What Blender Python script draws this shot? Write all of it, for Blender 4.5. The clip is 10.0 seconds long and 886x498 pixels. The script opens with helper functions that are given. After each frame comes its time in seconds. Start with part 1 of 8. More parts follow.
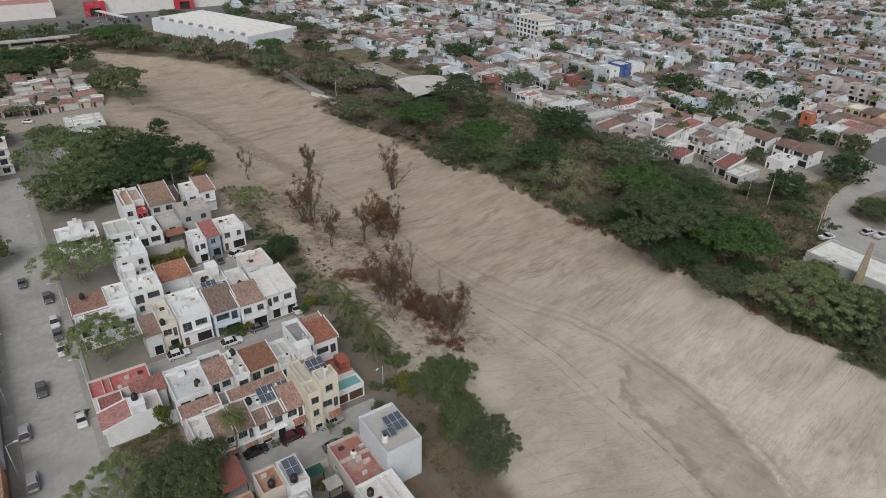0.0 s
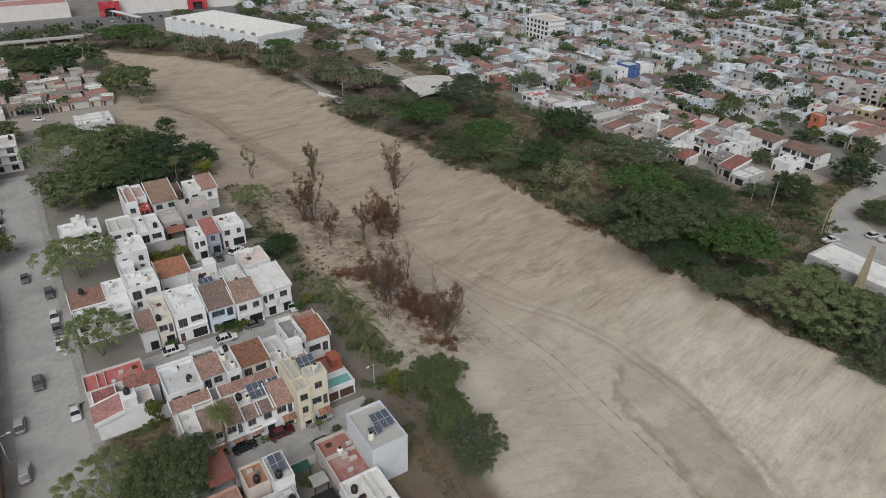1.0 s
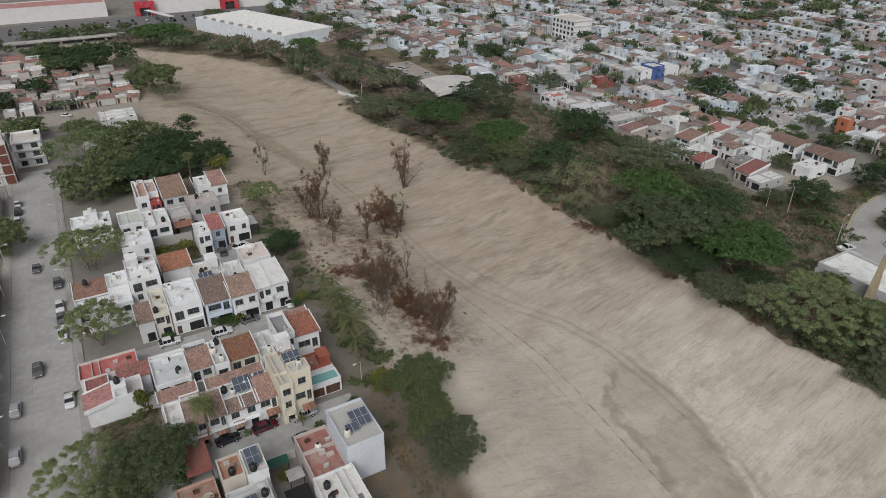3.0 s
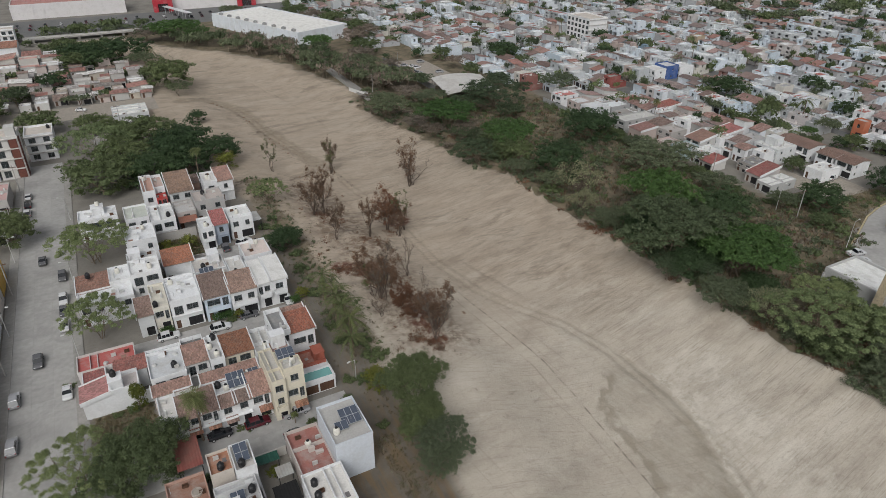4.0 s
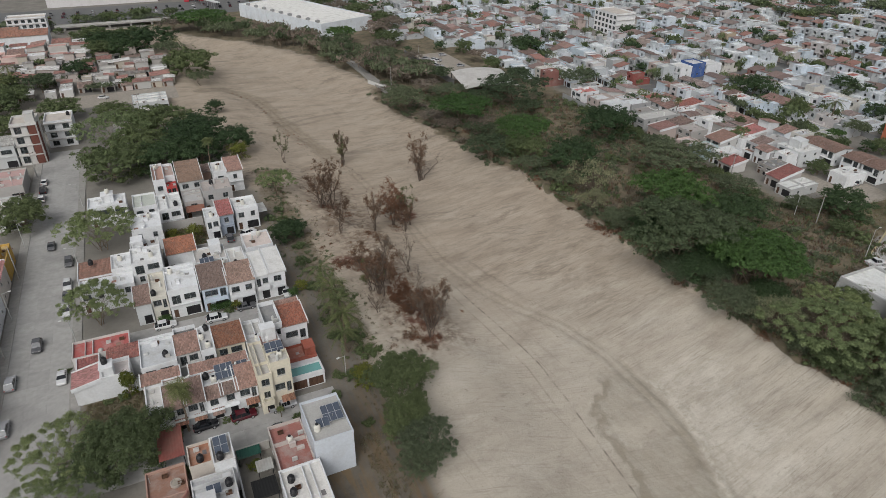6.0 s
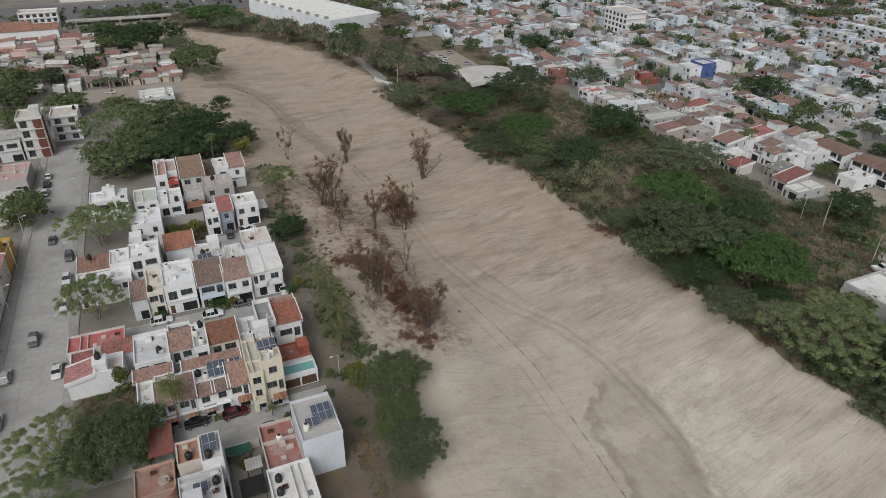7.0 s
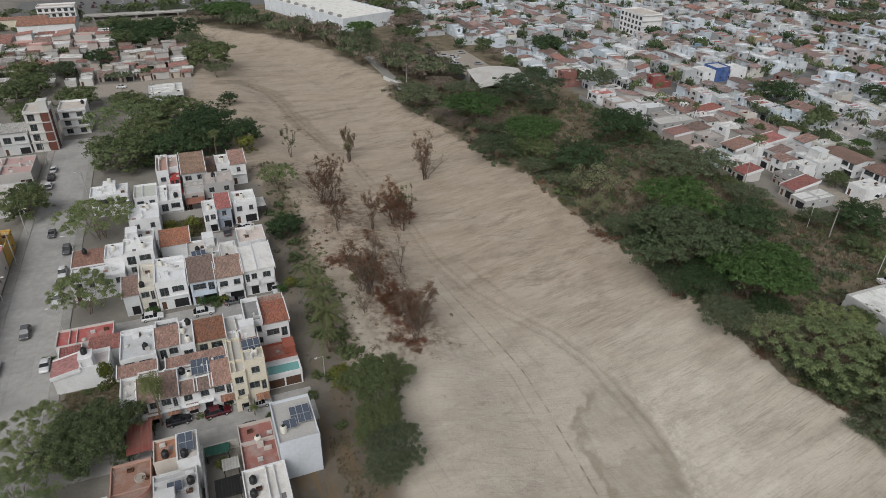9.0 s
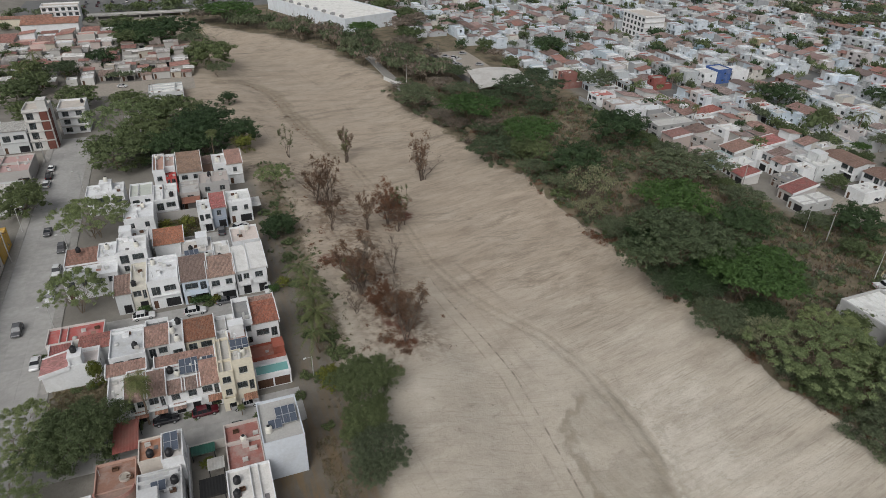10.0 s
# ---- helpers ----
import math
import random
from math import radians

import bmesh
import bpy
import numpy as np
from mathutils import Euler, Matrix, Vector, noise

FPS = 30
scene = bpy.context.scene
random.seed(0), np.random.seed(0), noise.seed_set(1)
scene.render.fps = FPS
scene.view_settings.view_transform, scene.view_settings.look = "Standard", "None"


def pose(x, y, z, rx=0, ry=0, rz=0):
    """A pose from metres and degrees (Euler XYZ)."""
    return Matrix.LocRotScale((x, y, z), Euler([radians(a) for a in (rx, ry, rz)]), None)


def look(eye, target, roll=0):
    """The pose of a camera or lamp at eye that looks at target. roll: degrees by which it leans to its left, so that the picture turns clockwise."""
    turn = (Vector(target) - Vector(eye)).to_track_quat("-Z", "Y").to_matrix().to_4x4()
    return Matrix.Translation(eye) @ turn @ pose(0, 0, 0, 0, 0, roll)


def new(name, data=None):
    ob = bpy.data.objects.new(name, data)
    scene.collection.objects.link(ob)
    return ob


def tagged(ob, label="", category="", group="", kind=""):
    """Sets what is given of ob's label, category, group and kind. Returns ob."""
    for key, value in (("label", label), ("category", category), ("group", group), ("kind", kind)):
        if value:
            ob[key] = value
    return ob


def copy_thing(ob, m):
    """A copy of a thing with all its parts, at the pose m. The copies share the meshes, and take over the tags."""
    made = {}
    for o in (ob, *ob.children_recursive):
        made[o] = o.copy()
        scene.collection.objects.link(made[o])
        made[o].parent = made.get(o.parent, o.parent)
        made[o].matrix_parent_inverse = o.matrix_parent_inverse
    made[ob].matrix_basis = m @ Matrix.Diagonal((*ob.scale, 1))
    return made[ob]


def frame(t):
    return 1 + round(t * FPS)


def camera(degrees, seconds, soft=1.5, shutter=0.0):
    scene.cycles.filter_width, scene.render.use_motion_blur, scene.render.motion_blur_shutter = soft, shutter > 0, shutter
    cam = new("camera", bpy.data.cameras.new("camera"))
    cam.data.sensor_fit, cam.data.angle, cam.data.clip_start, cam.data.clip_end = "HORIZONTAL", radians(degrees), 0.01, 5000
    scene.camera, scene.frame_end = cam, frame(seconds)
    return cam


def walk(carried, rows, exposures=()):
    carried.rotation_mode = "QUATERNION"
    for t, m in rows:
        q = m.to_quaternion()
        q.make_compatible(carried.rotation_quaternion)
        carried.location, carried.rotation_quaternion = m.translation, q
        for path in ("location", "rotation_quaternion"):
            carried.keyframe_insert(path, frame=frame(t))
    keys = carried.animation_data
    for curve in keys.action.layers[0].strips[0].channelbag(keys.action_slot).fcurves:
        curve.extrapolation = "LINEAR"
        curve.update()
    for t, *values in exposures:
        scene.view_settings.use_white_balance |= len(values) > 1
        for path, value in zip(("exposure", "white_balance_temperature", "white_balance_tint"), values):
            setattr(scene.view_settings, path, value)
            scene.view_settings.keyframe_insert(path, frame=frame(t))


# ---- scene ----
cam = camera(68.6, 10.0, soft=0.8)
PATH = [
    (0, (1.717, -93.398, 85.249), (2.847, -91.771, 84.121), 1.0),
    (0.5, (3.386, -94.735, 85.217), (4.497, -93.094, 84.089), 0.9),
    (1, (5.144, -96.013, 85.143), (6.232, -94.357, 84.016), 0.8),
    (1.5, (6.968, -97.254, 85.1), (8.032, -95.581, 83.975), 0.6),
    (2, (8.793, -98.457, 85.006), (9.831, -96.766, 83.881), 0.5),
    (2.5, (10.65, -99.459, 84.963), (11.663, -97.754, 83.838), 0.4),
    (4, (16.399, -101.77, 84.933), (17.33, -100.025, 83.799), 0.3),
    (4.5, (18.183, -102.226, 84.922), (19.09, -100.471, 83.783), 0.4),
    (5, (20.022, -102.552, 84.924), (20.901, -100.787, 83.779), 0.4),
    (5.5, (21.717, -102.789, 84.884), (22.572, -101.015, 83.734), 0.4),
    (7, (26.448, -103.192, 84.674), (27.246, -101.4, 83.512), 0.7),
    (7.5, (27.851, -103.253, 84.664), (28.632, -101.455, 83.502), 0.8),
    (8, (29.254, -103.427, 84.705), (30.021, -101.623, 83.54), 1.0),
    (8.5, (30.796, -103.709, 84.787), (31.547, -101.898, 83.622), 1.0),
    (9, (32.101, -103.885, 84.777), (32.842, -102.071, 83.611), 1.1),
    (9.5, (33.578, -104.261, 84.81), (34.308, -102.443, 83.645), 1.1),
    (10, (34.99, -104.658, 84.721), (35.713, -102.836, 83.557), 1.2),
]
walk(cam, [(t, look(eye, target, roll)) for t, eye, target, roll in PATH])

# ---- light: an overcast sky, a weak and wide sun ----
SUN_UP, SUN_ROUND = 44.0, 215.0
world = bpy.data.worlds.new("overcast_sky")
scene.world = world
world.use_nodes = True
wn = world.node_tree.nodes
sky = wn.new("ShaderNodeTexSky")
sky.sky_type = "NISHITA"
sky.sun_disc = False
sky.sun_elevation, sky.sun_rotation = radians(SUN_UP), radians(SUN_ROUND)
sky.air_density, sky.dust_density = 1.0, 4.0
grey_sky = wn.new("ShaderNodeHueSaturation")
grey_sky.inputs["Saturation"].default_value = 0.3
world.node_tree.links.new(sky.outputs[0], grey_sky.inputs["Color"])
world.node_tree.links.new(grey_sky.outputs[0], wn["Background"].inputs["Color"])
wn["Background"].inputs["Strength"].default_value = 0.105
sun = new("sun", bpy.data.lights.new("sun", "SUN"))
sun.data.energy, sun.data.angle, sun.data.color = 1.45, radians(35), (0.965, 0.985, 0.99)
az = radians(SUN_ROUND)
sun.matrix_world = look((0, 0, 300), Vector((0, 0, 300)) - Vector((math.sin(az) * math.cos(radians(SUN_UP)), math.cos(az) * math.cos(radians(SUN_UP)), math.sin(radians(SUN_UP)))))
scene.view_settings.exposure = 0.0


# ---- materials ----
def material(name, rgb, rough=0.85, metal=0.0, spread=0.25, grain=3.0, stain=0.25, stain_rgb=None, bump=0.3, own=False, spec=0.3, island=0.0, rand=0.0):
    """A surface with fine grain, broad stains and relief; own: its colour is the object's."""
    m = bpy.data.materials.new(name)
    m.use_nodes = True
    n, l = m.node_tree.nodes, m.node_tree.links
    b = n["Principled BSDF"]
    b.inputs["Roughness"].default_value, b.inputs["Metallic"].default_value = rough, metal
    b.inputs["Specular IOR Level"].default_value = spec
    co = n.new("ShaderNodeTexCoord")
    geo = n.new("ShaderNodeNewGeometry")
    info = n.new("ShaderNodeObjectInfo")
    fine, broad = n.new("ShaderNodeTexNoise"), n.new("ShaderNodeTexNoise")
    fine.inputs["Scale"].default_value, fine.inputs["Detail"].default_value = grain, 5
    broad.inputs["Scale"].default_value, broad.inputs["Detail"].default_value = grain * 0.12, 6
    broad.inputs["Roughness"].default_value = 0.65
    l.new(geo.outputs["Position"], fine.inputs["Vector"])
    l.new(geo.outputs["Position"], broad.inputs["Vector"])
    base = n.new("ShaderNodeRGB")
    base.outputs[0].default_value = (*rgb, 1)
    colour = info.outputs["Color"] if own else base.outputs[0]
    mr = n.new("ShaderNodeMapRange")
    mr.inputs["To Min"].default_value, mr.inputs["To Max"].default_value = 1 - spread, 1 + spread
    mr.inputs["From Min"].default_value, mr.inputs["From Max"].default_value = 0.25, 0.75
    l.new(fine.outputs["Fac"], mr.inputs["Value"])
    last = mr.outputs[0]
    if island or rand:
        mr2 = n.new("ShaderNodeMapRange")
        k = island or rand
        mr2.inputs["To Min"].default_value, mr2.inputs["To Max"].default_value = 1 - k, 1 + k
        l.new(geo.outputs["Random Per Island"] if island else info.outputs["Random"], mr2.inputs["Value"])
        mul = n.new("ShaderNodeMath")
        mul.operation = "MULTIPLY"
        l.new(last, mul.inputs[0]), l.new(mr2.outputs[0], mul.inputs[1])
        last = mul.outputs[0]
    vec = n.new("ShaderNodeVectorMath")
    vec.operation = "SCALE"
    l.new(colour, vec.inputs[0]), l.new(last, vec.inputs["Scale"])
    mix = n.new("ShaderNodeMix")
    mix.data_type = "RGBA"
    ramp = n.new("ShaderNodeMapRange")
    ramp.inputs["From Min"].default_value, ramp.inputs["From Max"].default_value = 0.48, 0.72
    ramp.inputs["To Max"].default_value = stain
    l.new(broad.outputs["Fac"], ramp.inputs["Value"])
    l.new(ramp.outputs[0], mix.inputs["Factor"])
    l.new(vec.outputs[0], mix.inputs["A"])
    mix.inputs["B"].default_value = (*(stain_rgb or [c * 0.45 for c in rgb]), 1)
    l.new(mix.outputs["Result"], b.inputs["Base Color"])
    if bump:
        bu = n.new("ShaderNodeBump")
        bu.inputs["Strength"].default_value, bu.inputs["Distance"].default_value = bump, 0.05
        l.new(fine.outputs["Fac"], bu.inputs["Height"])
        l.new(bu.outputs[0], b.inputs["Normal"])
    return m


def glass_material(name, tint):
    m = bpy.data.materials.new(name)
    m.use_nodes = True
    b = m.node_tree.nodes["Principled BSDF"]
    b.inputs["Base Color"].default_value = (*tint, 1)
    b.inputs["Roughness"].default_value = 0.06
    b.inputs["Transmission Weight"].default_value = 0.9
    b.inputs["IOR"].default_value = 1.45
    return m


PLASTER = material("painted_plaster", (0.7, 0.69, 0.66), 0.9, spread=0.07, grain=2.6, stain=0.34, stain_rgb=(0.36, 0.345, 0.32), bump=0.12, own=True)
SEALED = material("white_roof_coating", (0.66, 0.65, 0.62), 0.8, spread=0.1, grain=3.2, stain=0.62, stain_rgb=(0.36, 0.34, 0.31), bump=0.15, own=True)
TILE = material("clay_roof_tile", (0.27, 0.12, 0.075), 0.85, spread=0.22, grain=4.0, stain=0.6, stain_rgb=(0.13, 0.095, 0.078), bump=0.4, own=True, island=0.26)
CONCRETE = material("bare_concrete", (0.33, 0.32, 0.3), 0.9, spread=0.15, grain=1.5, stain=0.5, stain_rgb=(0.17, 0.16, 0.15), own=True)
SHEET = material("weathered_metal_sheet", (0.5, 0.5, 0.49), 0.5, metal=0.2, spread=0.12, grain=1.2, stain=0.5, stain_rgb=(0.25, 0.2, 0.16), own=True)
DARK = material("dark_metal", (0.03, 0.03, 0.032), 0.5, metal=0.3, spread=0.1, bump=0.05)
FRAME = material("window_frame_metal", (0.25, 0.25, 0.25), 0.5, metal=0.4, spread=0.1, bump=0.0)
GLASS = glass_material("window_glass", (0.35, 0.4, 0.42))
TANK = material("black_plastic_tank", (0.02, 0.02, 0.022), 0.45, spread=0.1, bump=0.1)
TANKW = material("cream_plastic_tank", (0.6, 0.58, 0.52), 0.5, spread=0.08, bump=0.1)
SOLAR = material("solar_cells", (0.075, 0.09, 0.118), 0.2, spread=0.15, grain=8, stain=0.15, stain_rgb=(0.08, 0.09, 0.1), bump=0.0, spec=0.5)
ALUMINIUM = material("aluminium", (0.6, 0.6, 0.61), 0.4, metal=0.7, spread=0.05, bump=0.0)
ROAD = material("worn_concrete_paving", (0.335, 0.326, 0.31), 0.9, spread=0.1, grain=0.9, stain=0.55, stain_rgb=(0.16, 0.155, 0.148), bump=0.3, rand=0.06)
ASPHALT = material("grey_asphalt", (0.14, 0.14, 0.137), 0.9, spread=0.15, grain=1.5, stain=0.4, stain_rgb=(0.08, 0.08, 0.08))
PAVE = material("pale_pavement", (0.29, 0.278, 0.258), 0.9, spread=0.12, grain=1.5, stain=0.4, stain_rgb=(0.18, 0.17, 0.155), rand=0.08)
DUST = material("dusty_lane_earth", (0.3, 0.268, 0.228), 0.95, spread=0.2, grain=1.2, stain=0.5, stain_rgb=(0.2, 0.175, 0.145))
WATER = material("pool_water", (0.17, 0.37, 0.35), 0.05, spread=0.03, grain=2, stain=0.0, bump=0.1, spec=0.5)
PAINT = material("car_paint", (0.5, 0.5, 0.5), 0.25, metal=0.2, spread=0.03, bump=0.0, own=True, spec=0.5)
CARGLASS = material("tinted_car_glass", (0.015, 0.017, 0.02), 0.08, spread=0.02, bump=0.0, spec=0.5)
RUBBER = material("tyre_rubber", (0.02, 0.02, 0.02), 0.8, spread=0.1, bump=0.1)
LAMPRED = material("red_lamp_lens", (0.3, 0.01, 0.01), 0.2, spread=0.02, bump=0.0)
LAMPCLEAR = material("clear_lamp_lens", (0.6, 0.6, 0.58), 0.15, spread=0.02, bump=0.0)
BARK = material("grey_brown_bark", (0.17, 0.13, 0.095), 0.95, spread=0.3, grain=5, bump=0.5)
DRYWOOD = material("dead_wood", (0.115, 0.088, 0.07), 0.95, spread=0.3, grain=5, bump=0.4)
BRICKRED = material("red_brick", (0.14, 0.055, 0.042), 0.9, spread=0.2, grain=4, bump=0.3)
WOOD = material("brown_wood", (0.1, 0.055, 0.035), 0.7, spread=0.2, grain=4)


def leaf_material(name, rgb, stain_rgb, k=0.28):
    m = material(name, rgb, 0.6, spread=0.22, grain=3.0, stain=0.55, stain_rgb=stain_rgb, bump=0.0, island=k, spec=0.25)
    n, l = m.node_tree.nodes, m.node_tree.links
    b, through_leaf, both = n["Principled BSDF"], n.new("ShaderNodeBsdfTranslucent"), n.new("ShaderNodeMixShader")
    both.inputs[0].default_value = 0.3
    # every tree leans a little to olive or to deep green
    source, info = b.inputs["Base Color"].links[0].from_socket, n.new("ShaderNodeObjectInfo")
    hue = n.new("ShaderNodeMix")
    hue.data_type = "RGBA"
    hue.inputs["A"].default_value, hue.inputs["B"].default_value = (0.86, 0.9, 0.9, 1), (1.16, 1.13, 1.08, 1)
    l.new(info.outputs["Random"], hue.inputs["Factor"])
    leaned = n.new("ShaderNodeVectorMath")
    leaned.operation = "MULTIPLY"
    l.new(source, leaned.inputs[0]), l.new(hue.outputs["Result"], leaned.inputs[1])
    l.new(leaned.outputs[0], b.inputs["Base Color"])
    l.new(leaned.outputs[0], through_leaf.inputs["Color"])
    l.new(b.outputs[0], both.inputs[1])
    l.new(through_leaf.outputs[0], both.inputs[2])
    l.new(both.outputs[0], n["Material Output"].inputs["Surface"])
    return m


LEAF = {
    "bright": leaf_material("bright_green_leaves", (0.066, 0.12, 0.036), (0.046, 0.088, 0.03)),
    "dark": leaf_material("dark_green_leaves", (0.05, 0.082, 0.036), (0.034, 0.058, 0.027)),
    "mid": leaf_material("mid_green_leaves", (0.112, 0.14, 0.064), (0.08, 0.104, 0.048)),
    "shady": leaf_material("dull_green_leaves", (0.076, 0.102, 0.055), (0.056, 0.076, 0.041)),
    "grey": leaf_material("grey_green_leaves", (0.12, 0.142, 0.084), (0.085, 0.105, 0.06)),
    "feather": leaf_material("feathery_pale_green_leaves", (0.185, 0.225, 0.105), (0.145, 0.178, 0.084)),
    "pale": leaf_material("pale_thin_leaves", (0.22, 0.225, 0.135), (0.18, 0.175, 0.11)),
    "sparse": leaf_material("sparse_olive_leaves", (0.13, 0.14, 0.07), (0.13, 0.1, 0.06)),
    "yellow": leaf_material("yellow_green_leaves", (0.15, 0.16, 0.035), (0.08, 0.11, 0.03)),
    "rust": leaf_material("dry_rust_leaves", (0.16, 0.078, 0.045), (0.115, 0.064, 0.042)),
    "dry": leaf_material("dry_brown_leaves", (0.15, 0.095, 0.064), (0.115, 0.076, 0.056)),
    "twig": leaf_material("bare_grey_twigs", (0.185, 0.152, 0.125), (0.14, 0.115, 0.095)),
    "palm": leaf_material("palm_fronds", (0.115, 0.135, 0.055), (0.15, 0.13, 0.065)),
    "straw": leaf_material("dry_meadow_grass", (0.185, 0.15, 0.09), (0.14, 0.118, 0.07)),
}


# ---- building blocks ----
class Shape:
    """Vertices and faces gathered for one mesh."""

    def __init__(self):
        self.v, self.f, self.m = [], [], []

    def face(self, pts, mi=0):
        k = len(self.v)
        self.v += [tuple(p) for p in pts]
        self.f.append(tuple(range(k, k + len(pts))))
        self.m.append(mi)

    def box(self, x0, y0, z0, x1, y1, z1, mi=0):
        k = len(self.v)
        self.v += [(x0, y0, z0), (x1, y0, z0), (x1, y1, z0), (x0, y1, z0), (x0, y0, z1), (x1, y0, z1), (x1, y1, z1), (x0, y1, z1)]
        for q in ((3, 2, 1, 0), (4, 5, 6, 7), (0, 1, 5, 4), (1, 2, 6, 5), (2, 3, 7, 6), (3, 0, 4, 7)):
            self.f.append(tuple(k + i for i in q))
            self.m.append(mi)
        return self

    def tube(self, p, q, r0, r1, n=8, caps=True, mi=0):
        p, q = Vector(p), Vector(q)
        d = (q - p).normalized()
        a = d.orthogonal().normalized()
        b = d.cross(a)
        k = len(self.v)
        for c, r in ((p, r0), (q, r1)):
            for i in range(n):
                w = 2 * math.pi * i / n
                self.v.append(tuple(c + r * (math.cos(w) * a + math.sin(w) * b)))
        for i in range(n):
            j = (i + 1) % n
            self.f.append((k + i, k + j, k + n + j, k + n + i))
            self.m.append(mi)
        if caps:
            self.f.append(tuple(k + n + i for i in range(n)))
            self.f.append(tuple(k + n - 1 - i for i in range(n)))
            self.m += [mi, mi]
        return self

    def lathe(self, prof, cx=0, cy=0, n=16, mi=0):
        k = len(self.v)
        for r, z in prof:
            for i in range(n):
                w = 2 * math.pi * i / n
                self.v.append((cx + r * math.cos(w), cy + r * math.sin(w), z))
        for a in range(len(prof) - 1):
            for i in range(n):
                j = (i + 1) % n
                self.f.append((k + a * n + i, k + a * n + j, k + (a + 1) * n + j, k + (a + 1) * n + i))
                self.m.append(mi)
        self.f.append(tuple(k + (len(prof) - 1) * n + i for i in range(n)))
        self.m.append(mi)
        return self

    def mesh(self, name, mats):
        me = bpy.data.meshes.new(name)
        me.from_pydata(self.v, [], self.f)
        for m in mats:
            me.materials.append(m)
        if len(mats) > 1:
            me.polygons.foreach_set("material_index", self.m)
        me.update()
        return me


def part(name, shape, mats, parent, label="", color=None, at=None, kind=""):
    if not isinstance(mats, (list, tuple)):
        mats = [mats]
    data = shape if isinstance(shape, bpy.types.Mesh) else shape.mesh(name, mats)
    ob = new(name, data)
    ob.parent = parent
    if at is not None:
        ob.location = at
    if color:
        ob.color = (*color, 1)
    return tagged(ob, label, kind=kind)


def thing(name, label, category, m, group=""):
    ob = new(name)
    ob.empty_display_size = 0.3
    ob.matrix_basis = m
    return tagged(ob, label, category, group)


def at(x, y, z=0.0, turn=0.0, size=1.0, tall=None):
    return Matrix.Translation((x, y, z)) @ Matrix.Rotation(radians(turn), 4, "Z") @ Matrix.Diagonal((size, size, tall or size, 1))


def smooth(a, b, x):
    t = min(1.0, max(0.0, (x - a) / (b - a)))
    return t * t * (3 - 2 * t)


# ---- the lie of the land ----
LEFT_Y, LEFT_X = (-400, -46, -27, -11, 20, 48, 70, 106, 150, 200, 240, 300, 330, 400), (59, 60, 63, 66, 68, 65, 57, 51, 50, 48, 44, 26, 10, -10)
TOP_Y, TOP_X = (-400, -58, -42, -16, 10, 41, 74, 149, 181, 244, 279, 310, 400), (140, 136, 131, 131, 129.5, 128, 127, 126, 115, 99, 78, 50, 0)
FOOT_Y, FOOT_X = (-400, -64, -33, -7, 26, 53, 110, 170, 220, 270, 310, 400), (94, 96, 104, 98, 90, 88, 96, 92, 82, 60, 40, -5)


def rough(x, y, s, seed=0.0):
    return noise.noise(Vector((x * s, y * s, seed)))


def way_off(x, y, pts):
    """Distance of a place from a broken line."""
    best = 1e9
    for (ax, ay), (bx, by) in zip(pts, pts[1:]):
        dx, dy = bx - ax, by - ay
        t = min(1, max(0, ((x - ax) * dx + (y - ay) * dy) / (dx * dx + dy * dy)))
        best = min(best, math.hypot(x - ax - t * dx, y - ay - t * dy))
    return best


TRACK = ((84, -100), (92, -67), (96.3, -58.7), (99.2, -48.8), (100.2, -36), (100.4, -22), (97, -8.5), (90.5, 3.5), (87, 12.6), (84, 31), (84, 53), (81, 90), (75, 120), (70.5, 148), (69, 166), (66.5, 182), (62, 193), (55, 198), (46, 197))


def land(x, y):
    """Height of the ground."""
    if x < 20 or x > 160 or y > 345:
        return 0.0
    xl, xt, xf = np.interp(y, LEFT_Y, LEFT_X), np.interp(y, TOP_Y, TOP_X), np.interp(y, FOOT_Y, FOOT_X)
    xl += 2.0 * rough(x, y, 0.05, 3)
    xt += 2.6 * rough(y, 7, 0.09, 5) + 2.0 * rough(y, 3, 0.3, 8)
    fade = 1 - smooth(315, 342, y)
    deep = -3.3
    if x < xl:
        z = -0.5 * smooth(xl - 12, xl, x)
    elif x < xf:
        z = -0.5 + (deep + 0.5) * smooth(xl, xl + 17, x)
        z -= 0.16 * (1 - smooth(0.3, 0.8, abs(way_off(x, y, TRACK) - 1.1)))
        z += 0.22 * rough(x, y, 0.09, 1) + 0.1 * rough(x, y, 0.3, 2)
    elif x < xt:
        k = (x - xf) / max(4.0, xt - xf)
        z = deep + (-0.35 - deep) * (0.5 * k + 0.5 * k * k)
        rill = rough(y * 0.4 - x * 0.03, x * 0.04, 1.0, 4) + 0.7 * rough(y * 0.85 - x * 0.05, x * 0.07, 1.0, 6)
        z += 0.09 * rill * smooth(0.0, 0.35, k) * (1 - 0.3 * k)
        z += 0.35 * rough(x, y, 0.07, 7) * (1 - k)
    else:
        z = -0.35 + (0.35 + 0.65 * smooth(-24, -8, y)) * (1.75 * smooth(xt, xt + 1.2, x) - 1.4 * smooth(xt + 4, xt + 16, x)) * (1 - smooth(105, 140, y)) + 0.35 * smooth(xt, xt + 12, x) * smooth(105, 140, y)
    if 50 < x < 74 and -10 < y < 100:
        z += (0.42 * rough(x, y, 0.42, 21) + 0.2 * rough(x, y, 1.1, 22)) * smooth(51, 55, x) * (1 - smooth(66, 73, x)) * smooth(-9, 2, y) * (1 - smooth(60, 98, y))
    return z * fade


